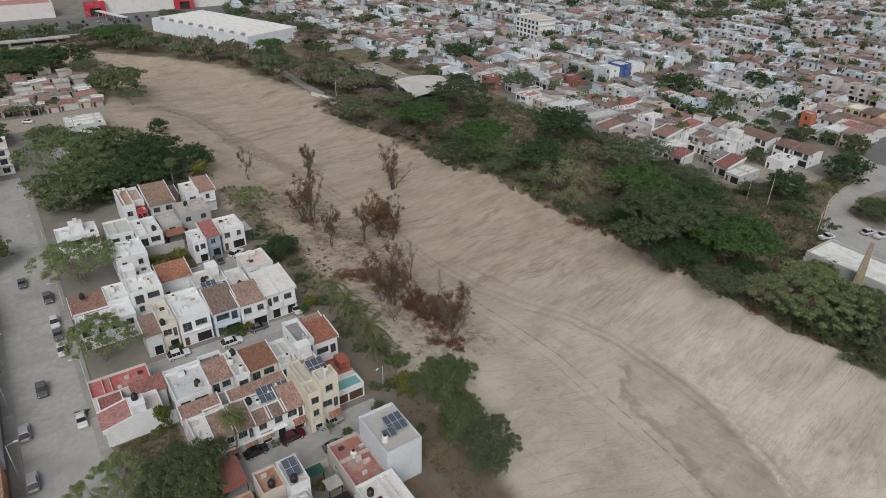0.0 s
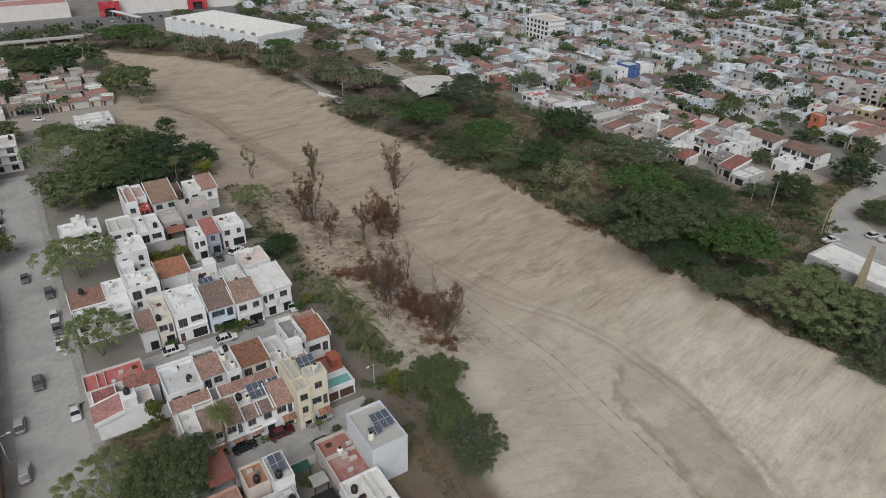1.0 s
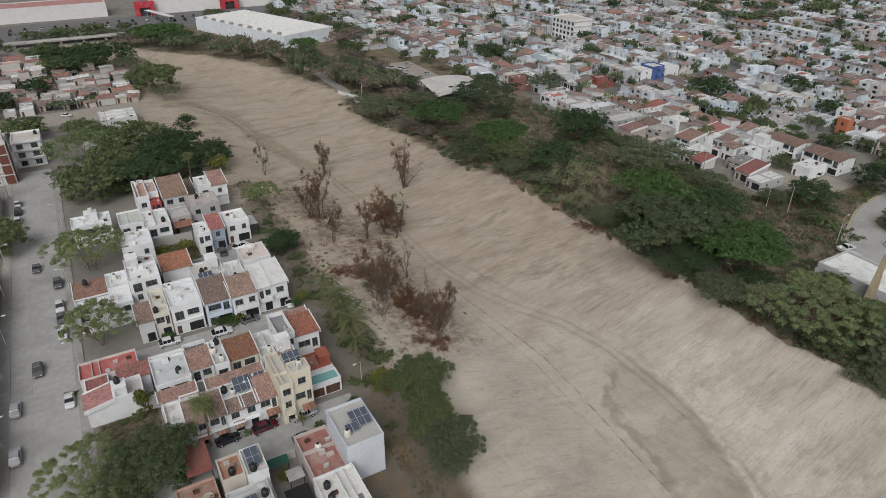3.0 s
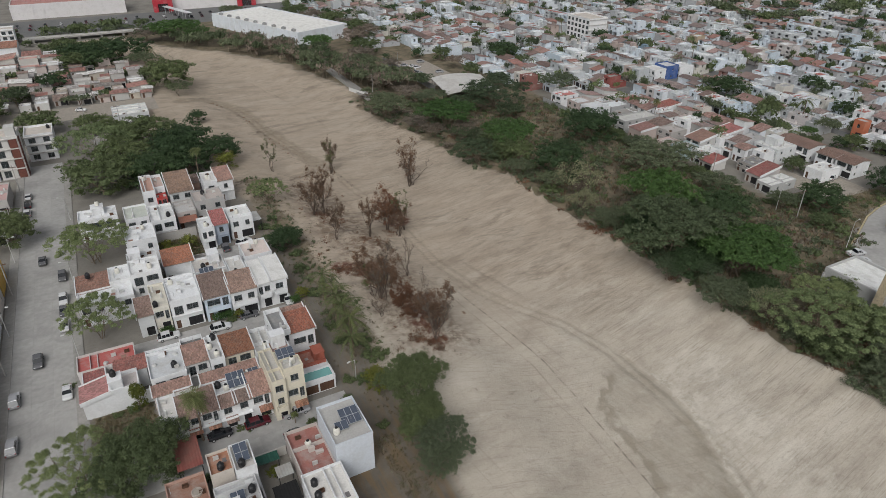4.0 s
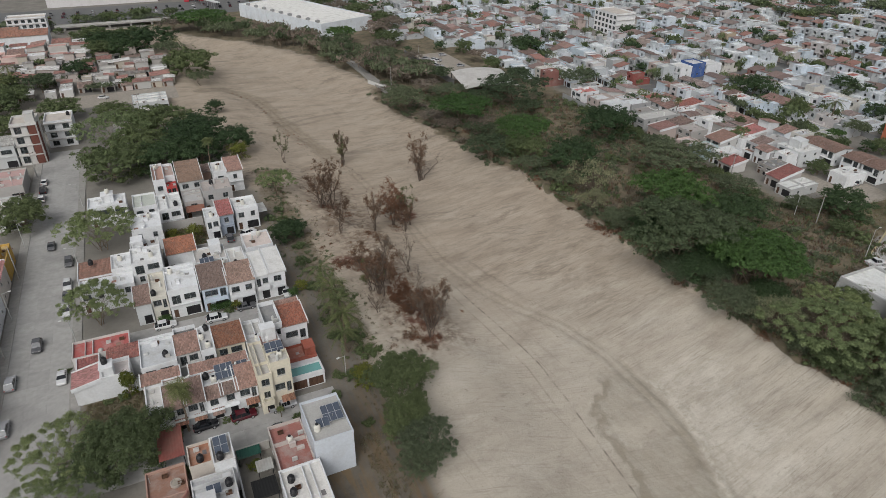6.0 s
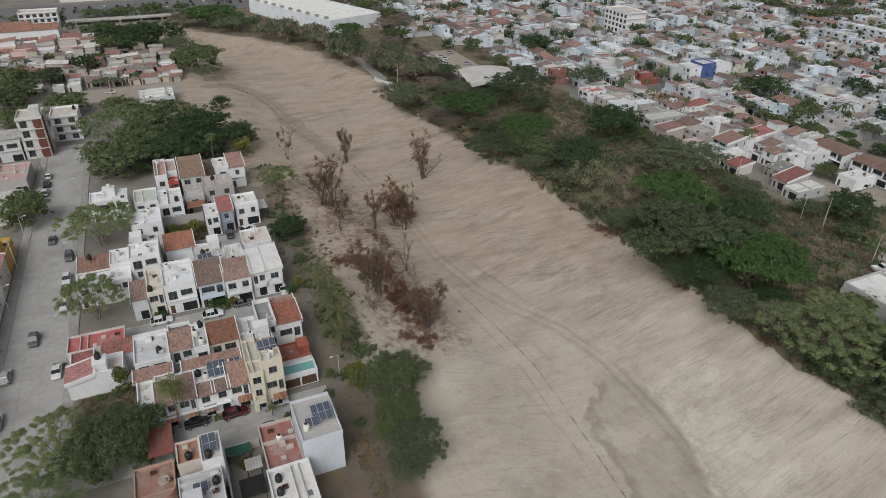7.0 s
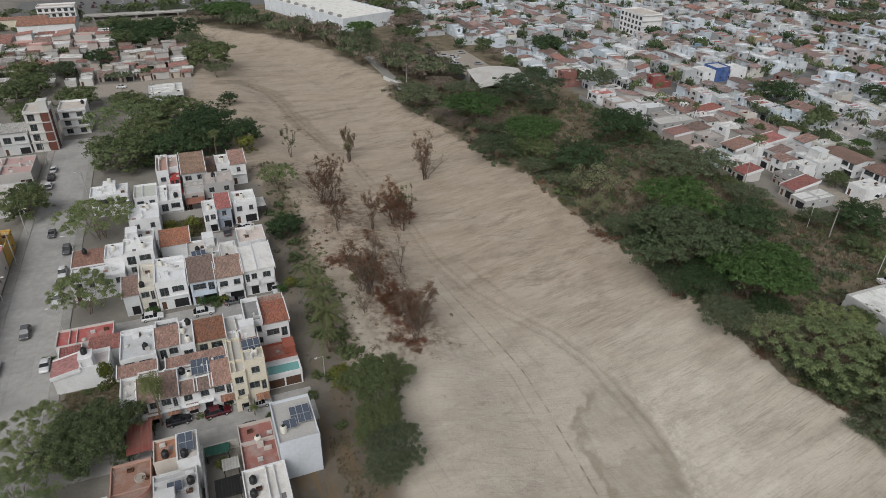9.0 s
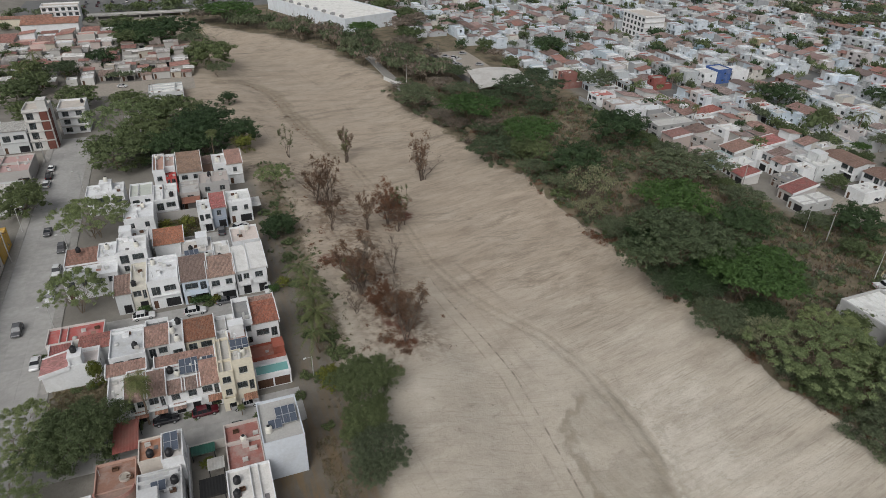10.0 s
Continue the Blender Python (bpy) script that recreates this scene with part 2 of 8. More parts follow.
TRACK_B = ((79.6, -76), (82.2, -54), (83.0, -47), (84.7, -30), (85.5, -18), (84.7, -7.5), (82.8, 7.4), (81.5, 18))
MATS = ((59.8, 33.0, 3.2, 2.6), (65.0, 29.0, 3.0, 1.8), (67.6, 5.0, 3.2, 6.5), (67.5, -4.0, 2.6, 2.4), (84.0, 54.0, 4.2, 3.0), (65.5, 66.5, 3.4, 2.4))
FRINGE_Y, FRINGE_X = (60, 78, 109, 138, 160, 190), (127, 121, 119, 113, 112, 110)


def ground_sheet():
    def line(lo, hi, step, far):
        mid = list(np.arange(lo, hi, step))
        out, s, p = [], step, hi
        while p < far:
            out.append(p)
            s *= 1.35
            p += s
        low, s, p = [], step, lo - step
        while p > -far:
            low.append(p)
            s *= 1.35
            p -= s
        return low[::-1] + mid + out
    xs, ys = line(40, 140, 0.55, 4000), line(-100, 210, 0.8, 4500)
    xs = sorted([v for v in xs if not 4 < v < 40] + list(np.arange(4.5, 40, 1.5)))
    ys = sorted([v for v in ys if not 210 <= v < 350] + list(np.arange(210, 350, 1.7)))
    nx = len(xs)
    verts, masks, combs, trail, silt_shades, mats_, lanes, crusts = [], [], [], [], [], [], [], []
    for y in ys:
        xl, xt, xf = np.interp(y, LEFT_Y, LEFT_X), np.interp(y, TOP_Y, TOP_X), np.interp(y, FOOT_Y, FOOT_X)
        for x in xs:
            verts.append((x, y, land(x, y)))
            j = 3.0 * rough(x, y, 0.08, 9) + 1.5 * rough(x, y, 0.3, 10)
            sand = smooth(min(xl - 11, 50.5), min(xl - 6, 54.0), x + 0.6 * j) * (1 - smooth(xt - 0.3, xt + 0.9 + 9 * smooth(110, 150, y), x + (0.5 + smooth(110, 150, y)) * j)) if y < 345 else 0
            if 150 < y < 240:
                sand = max(sand, smooth(24, 30, x + j) * (1 - smooth(xt - 1, xt + 3, x + j)) * smooth(150, 158, y + j))
            d, d2 = way_off(x, y, TRACK), way_off(x, y, TRACK_B)
            rut = 1 - smooth(0.25, 0.75, abs(d - 1.1))
            track = 0.66 * max(0.5 * (1 - smooth(1.8, 4.5, d + 0.3 * j)), 0.95 * rut, 0.6 * (1 - smooth(0.2, 0.8, abs(d - 3.4 - 0.6 * j))))
            if y > 95:
                track = max(track, 0.95 * smooth(95, 112, y) * (1 - smooth(2.0, 4.6, d + 0.5 * j)))
            dl, dr = np.interp(y, (-90, -58.8, -48.5, -41.5, -34, -29), (76.0, 81.4, 83.8, 84.8, 86.6, 92.5)), np.interp(y, (-90, -65.6, -61.5, -54.7, -46.4, -39.7, -31.6, -22.9), (79.0, 91.8, 94.0, 97.2, 99.9, 102.2, 102.0, 98.4))
            e = 0.35 * j + 1.1 * rough(x, y, 0.55, 14)
            damp = smooth(dl - 0.6, dl + 0.6, x + 1.5 * e) * (1 - smooth(dr - 0.5, dr + 0.5, x + 0.7 * e)) * (1 - smooth(-30, -24, y + 2 * e))
            damp *= 0.42 + 0.62 * (1 - smooth(0.8, 3.0, x - dl + 1.5 * e)) + 0.3 * smooth(-4.4, -2.6, x - dr + 0.3 * e) + 0.35 * rough(x, y, 0.16, 15)
            past = x - dr + 0.7 * e
            rim = smooth(-0.3, 0.5, past) * (1 - smooth(1.2, 4.2, past)) * (1 - smooth(-34, -24, y)) if y < -20 else 0
            litter = (1 - smooth(5, 10, abs(x - 68) + 0.8 * j)) * smooth(-14, -2, y) * (1 - smooth(88, 100, y))
            scrub = smooth(xt - 0.3, xt + 0.9 + 9 * smooth(110, 150, y), x + (0.5 + smooth(110, 150, y)) * j) * (1 - smooth(186, 190, x - 0.7 * j - (max(0.0, min(11.0, 0.55 * (y + 26))) if -26 < y < 9 else 0))) if y < 400 else 0
            # thin scrub earth on the far slope, with the trees' shade painted in too
            fringe = np.interp(y, FRINGE_Y, FRINGE_X)
            scrub = max(scrub, 0.62 * smooth(fringe - 2, fringe + 4, x + 1.5 * j) * (1 - smooth(xt, xt + 2, x)) * smooth(56, 72, y) * (1 - smooth(160, 190, y)), 0.9 * smooth(180, 183, x) * (1 - smooth(222, 226, x + j)) * smooth(0.2, 1.2, y - np.interp(x, (180, 191, 204, 222), (-20.6, -16.5, -11, -7.5))) * (1 - smooth(-1.5, 1.5, y + 0.6 * j)), 0.85 * smooth(0.9, 1.6, x) * (1 - smooth(11.5, 12.2, x)) * smooth(-6, -3, y + 0.6 * j) * (1 - smooth(3.2, 3.6, y)), 0.9 * smooth(19, 20.5, x) * (1 - smooth(30, 31, x)) * smooth(51, 52.5, y) * (1 - smooth(65, 66.5, y)), 0.42 * (1 - smooth(2.4, 4.6, abs(x - 52.4) + 0.5 * j)) * smooth(-12, 0, y) * (1 - smooth(96, 106, y)))
            combs.append(0.22 + 0.78 * smooth(xf - 8, xf + 10, x + 2 * j) if y < 170 else 0.3)
            side = 1 if x > np.interp(y, [q[1] for q in TRACK_B], [q[0] for q in TRACK_B]) else -1
            trail.append(side * d2)
            mats_.append(max(1 - smooth(0.75, 1.1, math.hypot((x - mx) / rx, (y - my) / ry) + 0.12 * j) for mx, my, rx, ry in MATS))
            lanes.append(smooth(41 if y > -28 else 35, 43.5 if y > -28 else 36.5, x + 0.3 * j) * (1 - smooth(50.5, 54, x + 0.7 * j - 0.06 * max(0, y))) * (1 - smooth(70, 90, y + j)) * (0.55 + 0.45 * (1 - smooth(-24, -8, y))))
            crusts.append(max(0.64 * rim, 0.55 * smooth(xf - 6, xf + 3, x + j) * (1 - smooth(xf + 12, xf + 26, x + 2 * j)) * smooth(-120, -95, y + j) * (1 - smooth(-34, -12, y + 2 * j))) if y < 0 else 0)
            # browner silt upstream, which also carries the shade near the dried trees
            silt_shades.append(smooth(-30, 35, y + 4 * j + 0.35 * (x - 90)) if sand else 0)
            masks.append((sand, max(track * 0.85, damp), max(litter * 0.8, 0), scrub))
    faces = [(j * nx + i, j * nx + i + 1, (j + 1) * nx + i + 1, (j + 1) * nx + i) for j in range(len(ys) - 1) for i in range(nx - 1)]
    me = bpy.data.meshes.new("ground")
    me.from_pydata(verts, [], faces)
    at_ = me.attributes.new("cover", "FLOAT_COLOR", "POINT")
    at_.data.foreach_set("color", np.array(masks, dtype=np.float32).ravel())
    cm = me.attributes.new("comb", "FLOAT", "POINT")
    cm.data.foreach_set("value", np.array(combs, dtype=np.float32))
    rm = me.attributes.new("rust_mat", "FLOAT", "POINT")
    rm.data.foreach_set("value", np.array(mats_, dtype=np.float32))
    la = me.attributes.new("lane", "FLOAT", "POINT")
    la.data.foreach_set("value", np.array(lanes, dtype=np.float32))
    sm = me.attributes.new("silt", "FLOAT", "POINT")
    sm.data.foreach_set("value", np.array(silt_shades, dtype=np.float32))
    cr = me.attributes.new("crust", "FLOAT", "POINT")
    cr.data.foreach_set("value", np.array(crusts, dtype=np.float32))
    tm = me.attributes.new("trail", "FLOAT", "POINT")
    tm.data.foreach_set("value", np.array(trail, dtype=np.float32))
    me.polygons.foreach_set("use_smooth", [True] * len(faces))
    me.update()
    return me


def ground_material():
    m = bpy.data.materials.new("river_sand_and_town_earth")
    m.use_nodes = True
    n, l = m.node_tree.nodes, m.node_tree.links
    b = n["Principled BSDF"]
    b.inputs["Roughness"].default_value, b.inputs["Specular IOR Level"].default_value = 0.95, 0.2
    att = n.new("ShaderNodeAttribute")
    att.attribute_name = "cover"
    sep = n.new("ShaderNodeSeparateColor")
    l.new(att.outputs["Color"], sep.inputs[0])
    comb = n.new("ShaderNodeAttribute")
    comb.attribute_name = "comb"
    geo = n.new("ShaderNodeNewGeometry")

    def tex(scale, detail=6, stretch=None, turn=0.0, rough_=0.6):
        t = n.new("ShaderNodeTexNoise")
        t.inputs["Scale"].default_value, t.inputs["Detail"].default_value, t.inputs["Roughness"].default_value = scale, detail, rough_
        if stretch:
            vr = n.new("ShaderNodeVectorRotate")
            vr.rotation_type = "Z_AXIS"
            vr.inputs["Angle"].default_value = radians(-turn)
            mp = n.new("ShaderNodeVectorMath")
            mp.operation = "MULTIPLY"
            mp.inputs[1].default_value = stretch
            l.new(geo.outputs["Position"], vr.inputs["Vector"])
            l.new(vr.outputs[0], mp.inputs[0])
            l.new(mp.outputs[0], t.inputs["Vector"])
        else:
            l.new(geo.outputs["Position"], t.inputs["Vector"])
        return t.outputs["Fac"]

    def span(v, a, b_, lo=0.0, hi=1.0):
        r = n.new("ShaderNodeMapRange")
        for k, x in (("From Min", a), ("From Max", b_), ("To Min", lo), ("To Max", hi)):
            r.inputs[k].default_value = x
        l.new(v, r.inputs["Value"])
        return r.outputs[0]

    def blend(f, a, c):
        x = n.new("ShaderNodeMix")
        x.data_type = "RGBA"
        l.new(f, x.inputs["Factor"])
        for k, q in (("A", a), ("B", c)):
            if isinstance(q, tuple):
                x.inputs[k].default_value = (*q, 1)
            else:
                l.new(q, x.inputs[k])
        return x.outputs["Result"]

    def times(a, c):
        x = n.new("ShaderNodeMath")
        x.operation = "MULTIPLY"
        l.new(a, x.inputs[0])
        l.new(c, x.inputs[1])
        return x.outputs[0]

    def plus(a, c, k):
        x = n.new("ShaderNodeMath")
        x.operation = "MULTIPLY_ADD"
        l.new(c, x.inputs[0])
        x.inputs[1].default_value = k
        l.new(a, x.inputs[2])
        return x.outputs[0]

    grooves = tex(1.0, 5, (0.055, 0.95, 1), 5, 0.7)
    scratch = tex(1.0, 4, (0.13, 3.4, 1), 9, 0.6)
    along = tex(1.0, 5, (1.3, 0.035, 1), 6, 0.6)
    broad, fine = tex(0.045, 6), tex(1.6, 8, rough_=0.7)
    sand = blend(span(broad, 0.35, 0.68), (0.4, 0.352, 0.288), (0.47, 0.418, 0.346))
    sand = blend(span(tex(0.2, 7, (0.5, 1.2, 1), 8), 0.48, 0.7, 0, 0.6), sand, (0.49, 0.447, 0.38))
    sand = blend(times(comb.outputs["Fac"], span(tex(0.16, 6, (0.4, 1.4, 1), 6), 0.42, 0.66, 0, 0.45)), sand, (0.55, 0.5, 0.425))
    sand = blend(times(comb.outputs["Fac"], span(grooves, 0.5, 0.66, 0, 0.3)), sand, (0.27, 0.235, 0.19))
    turned = tex(1.0, 4, (0.1, 2.4, 1), -15, 0.6)
    flat_bed = span(comb.outputs["Fac"], 0.35, 0.75, 1, 0)
    sand = blend(times(times(span(tex(0.035, 3), 0.4, 0.52, 0.3, 1), flat_bed), span(turned, 0.54, 0.66, 0, 0.36)), sand, (0.25, 0.213, 0.17))
    crossed = tex(1.0, 4, (0.14, 2.6, 1), -24, 0.6)
    sand = blend(times(times(span(tex(0.035, 3), 0.45, 0.4), flat_bed), span(crossed, 0.57, 0.7, 0, 0.22)), sand, (0.25, 0.213, 0.17))
    sand = blend(times(times(comb.outputs["Fac"], span(tex(0.06, 4), 0.4, 0.6, 0.25, 1)), span(scratch, 0.52, 0.64, 0, 0.58)), sand, (0.24, 0.207, 0.166))
    sand = blend(times(times(span(along, 0.6, 0.68, 0, 0.4), flat_bed), span(tex(0.03, 3), 0.4, 0.6)), sand, (0.26, 0.222, 0.175))
    sand = blend(span(fine, 0.56, 0.72, 0, 0.4), sand, (0.23, 0.196, 0.155))
    sand = blend(span(tex(0.55, 9, rough_=0.75), 0.62, 0.68, 0, 0.55), sand, (0.17, 0.14, 0.108))
    crust = n.new("ShaderNodeAttribute")
    crust.attribute_name = "crust"
    sand = blend(span(plus(crust.outputs["Fac"], tex(0.32, 8, (0.55, 1.3, 1), 14, 0.72), 1.0), 0.96, 1.16, 0, 0.6), sand, (0.6, 0.555, 0.478))
    sand = blend(span(plus(crust.outputs["Fac"], tex(0.5, 8, (0.6, 1.2, 1), -10, 0.75), 1.0), 1.12, 1.2, 0, 0.5), sand, (0.3, 0.262, 0.205))
    damp = blend(span(tex(1.0, 7, (0.9, 0.2, 1), 18, 0.65), 0.38, 0.62), (0.255, 0.224, 0.172), (0.33, 0.3, 0.245))
    damp = blend(span(plus(sep.outputs[1], tex(0.5, 8, (1.0, 0.7, 1), 12, 0.75), 1.0), 1.2, 1.42, 0, 0.75), damp, (0.175, 0.146, 0.1))
    sand = blend(span(plus(sep.outputs[1], tex(0.8, 8, (1.3, 0.6, 1), 12, 0.7), 0.9), 0.66, 1.08, 0, 0.6), sand, damp)
    sand = blend(times(sep.outputs[2], span(tex(0.6, 8), 0.42, 0.6)), sand, (0.18, 0.135, 0.1))
    sand = blend(span(tex(0.11, 9, (0.6, 1.3, 1), 12, 0.7), 0.5, 0.66, 0, 0.4), sand, (0.25, 0.212, 0.17))
    sand = blend(span(tex(0.3, 9, (0.5, 1.5, 1), 20, 0.75), 0.58, 0.68, 0, 0.45), sand, (0.2, 0.168, 0.13))
    sand = blend(span(tex(0.16, 8, (0.8, 1.2, 1), -30, 0.7), 0.56, 0.7, 0, 0.4), sand, (0.53, 0.48, 0.41))
    # multiplies the upstream sand darker: silt colour plus painted shade
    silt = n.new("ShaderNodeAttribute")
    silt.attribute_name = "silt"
    silt_shade_tone = n.new("ShaderNodeMix")
    silt_shade_tone.data_type, silt_shade_tone.blend_type = "RGBA", "MULTIPLY"
    l.new(times(silt.outputs["Fac"], span(broad, 0.3, 0.6, 0.75, 1)), silt_shade_tone.inputs["Factor"])
    l.new(sand, silt_shade_tone.inputs["A"])
    silt_shade_tone.inputs["B"].default_value = (0.83, 0.775, 0.732, 1)
    sand = silt_shade_tone.outputs["Result"]
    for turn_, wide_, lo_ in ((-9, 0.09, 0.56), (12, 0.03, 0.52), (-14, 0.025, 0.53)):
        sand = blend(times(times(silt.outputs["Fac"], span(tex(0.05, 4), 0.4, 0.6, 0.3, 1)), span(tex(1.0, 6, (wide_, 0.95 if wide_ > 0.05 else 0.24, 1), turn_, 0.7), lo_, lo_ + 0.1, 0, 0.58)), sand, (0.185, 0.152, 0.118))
    rust = n.new("ShaderNodeAttribute")
    rust.attribute_name = "rust_mat"
    leaf_litter = blend(span(tex(1.1, 6), 0.4, 0.6), (0.105, 0.044, 0.03), (0.16, 0.085, 0.06))
    sand = blend(times(rust.outputs["Fac"], span(tex(0.7, 7), 0.36, 0.5)), sand, leaf_litter)
    combed = grooves
    wheel = n.new("ShaderNodeAttribute")
    wheel.attribute_name = "trail"
    left, right = times(span(wheel.outputs["Fac"], -0.28, -0.1), span(wheel.outputs["Fac"], 0.08, 0.25, 1, 0)), times(span(wheel.outputs["Fac"], -3.15, -2.95), span(wheel.outputs["Fac"], -2.75, -2.55, 1, 0))
    sand = blend(times(right, span(tex(0.3, 4), 0.45, 0.6, 0.05, 0.45)), sand, (0.2, 0.17, 0.13))
    verge = times(span(wheel.outputs["Fac"], -2.9, -2.6), span(wheel.outputs["Fac"], -0.5, -0.2, 0.3, 0))
    sand = blend(verge, sand, (0.44, 0.39, 0.32))
    line = times(left, span(tex(0.45, 4), 0.42, 0.6, 0.05, 0.7))
    sand = blend(line, sand, (0.15, 0.128, 0.1))
    town = blend(span(tex(0.12, 6), 0.35, 0.65), (0.17, 0.158, 0.138), (0.235, 0.22, 0.195))
    town = blend(span(fine, 0.5, 0.7, 0, 0.4), town, (0.15, 0.13, 0.1))
    scrub = blend(span(tex(0.16, 8), 0.38, 0.62), (0.118, 0.1, 0.068), (0.195, 0.158, 0.11))
    scrub = blend(span(tex(0.35, 8), 0.5, 0.64, 0, 0.6), scrub, (0.078, 0.078, 0.042))
    soil = blend(sep.outputs[0], town, sand)
    lane = n.new("ShaderNodeAttribute")
    lane.attribute_name = "lane"
    trodden = blend(span(tex(0.3, 7), 0.35, 0.65), (0.105, 0.092, 0.074), (0.15, 0.13, 0.105))
    trodden = blend(span(tex(1.0, 6, (0.9, 0.12, 1), 0), 0.44, 0.62, 0, 0.75), trodden, (0.165, 0.112, 0.06))
    soil = blend(times(lane.outputs["Fac"], span(fine, 0.2, 0.5, 0.8, 1)), soil, trodden)
    soil = blend(span(plus(att.outputs["Alpha"], tex(0.9, 8, rough_=0.7), 0.7), 0.62, 0.92), soil, scrub)
    l.new(soil, b.inputs["Base Color"])
    bu = n.new("ShaderNodeBump")
    bu.inputs["Strength"].default_value, bu.inputs["Distance"].default_value = 0.4, 0.25
    l.new(times(combed, comb.outputs["Fac"]), bu.inputs["Height"])
    bu2 = n.new("ShaderNodeBump")
    bu2.inputs["Strength"].default_value, bu2.inputs["Distance"].default_value = 0.7, 0.16
    l.new(fine, bu2.inputs["Height"])
    l.new(bu.outputs[0], bu2.inputs["Normal"])
    l.new(bu2.outputs[0], b.inputs["Normal"])
    return m


gm = ground_sheet()
gm.materials.append(ground_material())
ground = tagged(new("ground", gm), "pale sandy dry riverbed with banks and dusty town earth", "ground", kind="structure")


# ---- roads and pavements ----
def slabs(name, label, x0, y0, x1, y1, nx, ny, mat, z=0.05, joint=0.014, category="road"):
    """Paving cast in slabs with open joints, over a darker bed."""
    road = tagged(new(name, Shape().box(x0, y0, -0.25, x1, y1, z - 0.01).mesh(name, [PAVE])), label, category, kind="structure")
    w, d = (x1 - x0) / nx, (y1 - y0) / ny
    me = Shape().box(-w / 2 + joint, -d / 2 + joint, -0.015, w / 2 - joint, d / 2 - joint, 0.02).mesh("slab", [mat])
    for i in range(nx):
        for j in range(ny):
            part("slab", me, mat, road, at=(x0 + (i + 0.5) * w, y0 + (j + 0.5) * d, z + random.uniform(-0.006, 0.006)))
    return road


def strip(name, label, mat, x0, y0, x1, y1, z=0.04, category="road"):
    return tagged(new(name, Shape().box(x0, y0, -0.3, x1, y1, z).mesh(name, [mat])), label, category, kind="structure")


slabs("road_street", "wide worn grey concrete street with joints", -12.0, -70.0, -1.0, 132.0, 3, 44, ROAD)
strip("kerb_east", "low pale concrete kerb beside the street", PAVE, -1.0, -70, -0.75, 132, 0.2, "kerb")
strip("kerb_west", "low pale concrete kerb beside the street", PAVE, -12.25, -70, -12.0, 132, 0.2, "kerb")
slabs("pavement_east", "pale concrete pavement in front of the houses", -0.75, -70, 0.9, 132, 1, 66, PAVE, 0.16, 0.02, "pavement")
slabs("pavement_west", "pale concrete pavement along the street", -14.0, -70, -12.25, 132, 1, 66, PAVE, 0.16, 0.02, "pavement")
slabs("road_lane_south", "narrow grey concrete lane between house rows", 0.9, -19.0, 44.0, -10.2, 10, 2, ROAD, 0.04)
slabs("road_lane_north", "narrow grey concrete lane between house rows", 0.9, 11.5, 44.0, 23.0, 10, 3, ROAD, 0.04)
strip("road_lane_upper", "short grey lane beside the upper houses", ROAD, 30.0, 47.0, 44.0, 56.0, 0.04)
strip("road_crossing", "grey cross street at the end of the block", ROAD, -60, 132, -1.0, 141, 0.045)
strip("road_shanty", "dusty grey street before the low tin-roofed houses", DUST, -60, 189, 36, 207, 0.03)
strip("road_far", "pale far street beside the dry river", PAVE, 118, 160, 122, 300, 0.5)
strip("ground_yard", "pale dusty parking yard behind a wall", DUST, 152, 166, 172, 216, 0.06)
def ribbon(name, label, mat, left, right, z=0.05, category="road"):
    """A road between two edge lines of equal count."""
    sh = Shape()
    for (a, b), (c, d) in zip(left, right):
        sh.v += [(a, b, z), (c, d, z), (a, b, -0.3), (c, d, -0.3)]
    for i in range(len(left) - 1):
        k = 4 * i
        sh.f += [(k, k + 1, k + 5, k + 4), (k + 2, k, k + 4, k + 6), (k + 1, k + 3, k + 7, k + 5)]
        sh.m += [0, 0, 0]
    return tagged(new(name, sh.mesh(name, [mat])), label, category, kind="structure")


KERBY = material("yellow_painted_kerb", (0.4, 0.34, 0.2), 0.8, spread=0.2, grain=4, stain=0.6, stain_rgb=(0.3, 0.29, 0.26))
ribbon("road_park", "grey worn drive curving past a turning place", ROAD, ((178, -44), (180.5, -21), (191, -17), (204, -11.5), (212, -9.5), (222, -8), (231, -7), (246, 0), (257, 6)), ((215, -60), (204, -38), (197, -27), (203, -17), (215, -14.5), (223, -15), (238, -18), (252, -12), (264, -2)))
ribbon("road_ring", "smooth dark asphalt ring road", ASPHALT, ((250, -3), (256, 6), (268, 10), (282, 10), (300, 4)), ((256, -22), (264, -8), (272, -3), (282, -4), (296, -12)), 0.07)
ribbon("kerb_park", "yellow painted kerb round the drive", KERBY, ((180.4, -21), (191, -16.9), (204, -11.4), (212, -9.4), (222, -7.9)), ((180.2, -20.7), (190.9, -16.5), (203.8, -11.0), (211.9, -9.0), (221.9, -7.5)), 0.2, "kerb")
ribbon("kerb_island", "yellow painted kerb round a planted island", KERBY, ((197, -27), (199.5, -21), (203, -17), (215, -14.5), (223, -15)), ((197.4, -27.1), (199.9, -21.3), (203.2, -17.4), (215, -14.9), (223, -15.4)), 0.2, "kerb")
strip("ground_lot", "bare pale dirt lot beside houses", DUST, 203, 0, 223, 10, 0.04)
strip("ground_lot_lane", "bare pale dirt lane between low houses", DUST, 203.2, 10, 213, 26, 0.04)
strip("road_mall", "wide grey asphalt car park of the mall", ASPHALT, -60, 372, 160, 425, 0.05)
bridge = tagged(new("bridge"), "pale concrete road bridge over the dry river", "bridge")
part("deck", Shape().box(-17, 349, 1.9, 62, 356, 2.5), CONCRETE, bridge, "", (0.4, 0.39, 0.37))
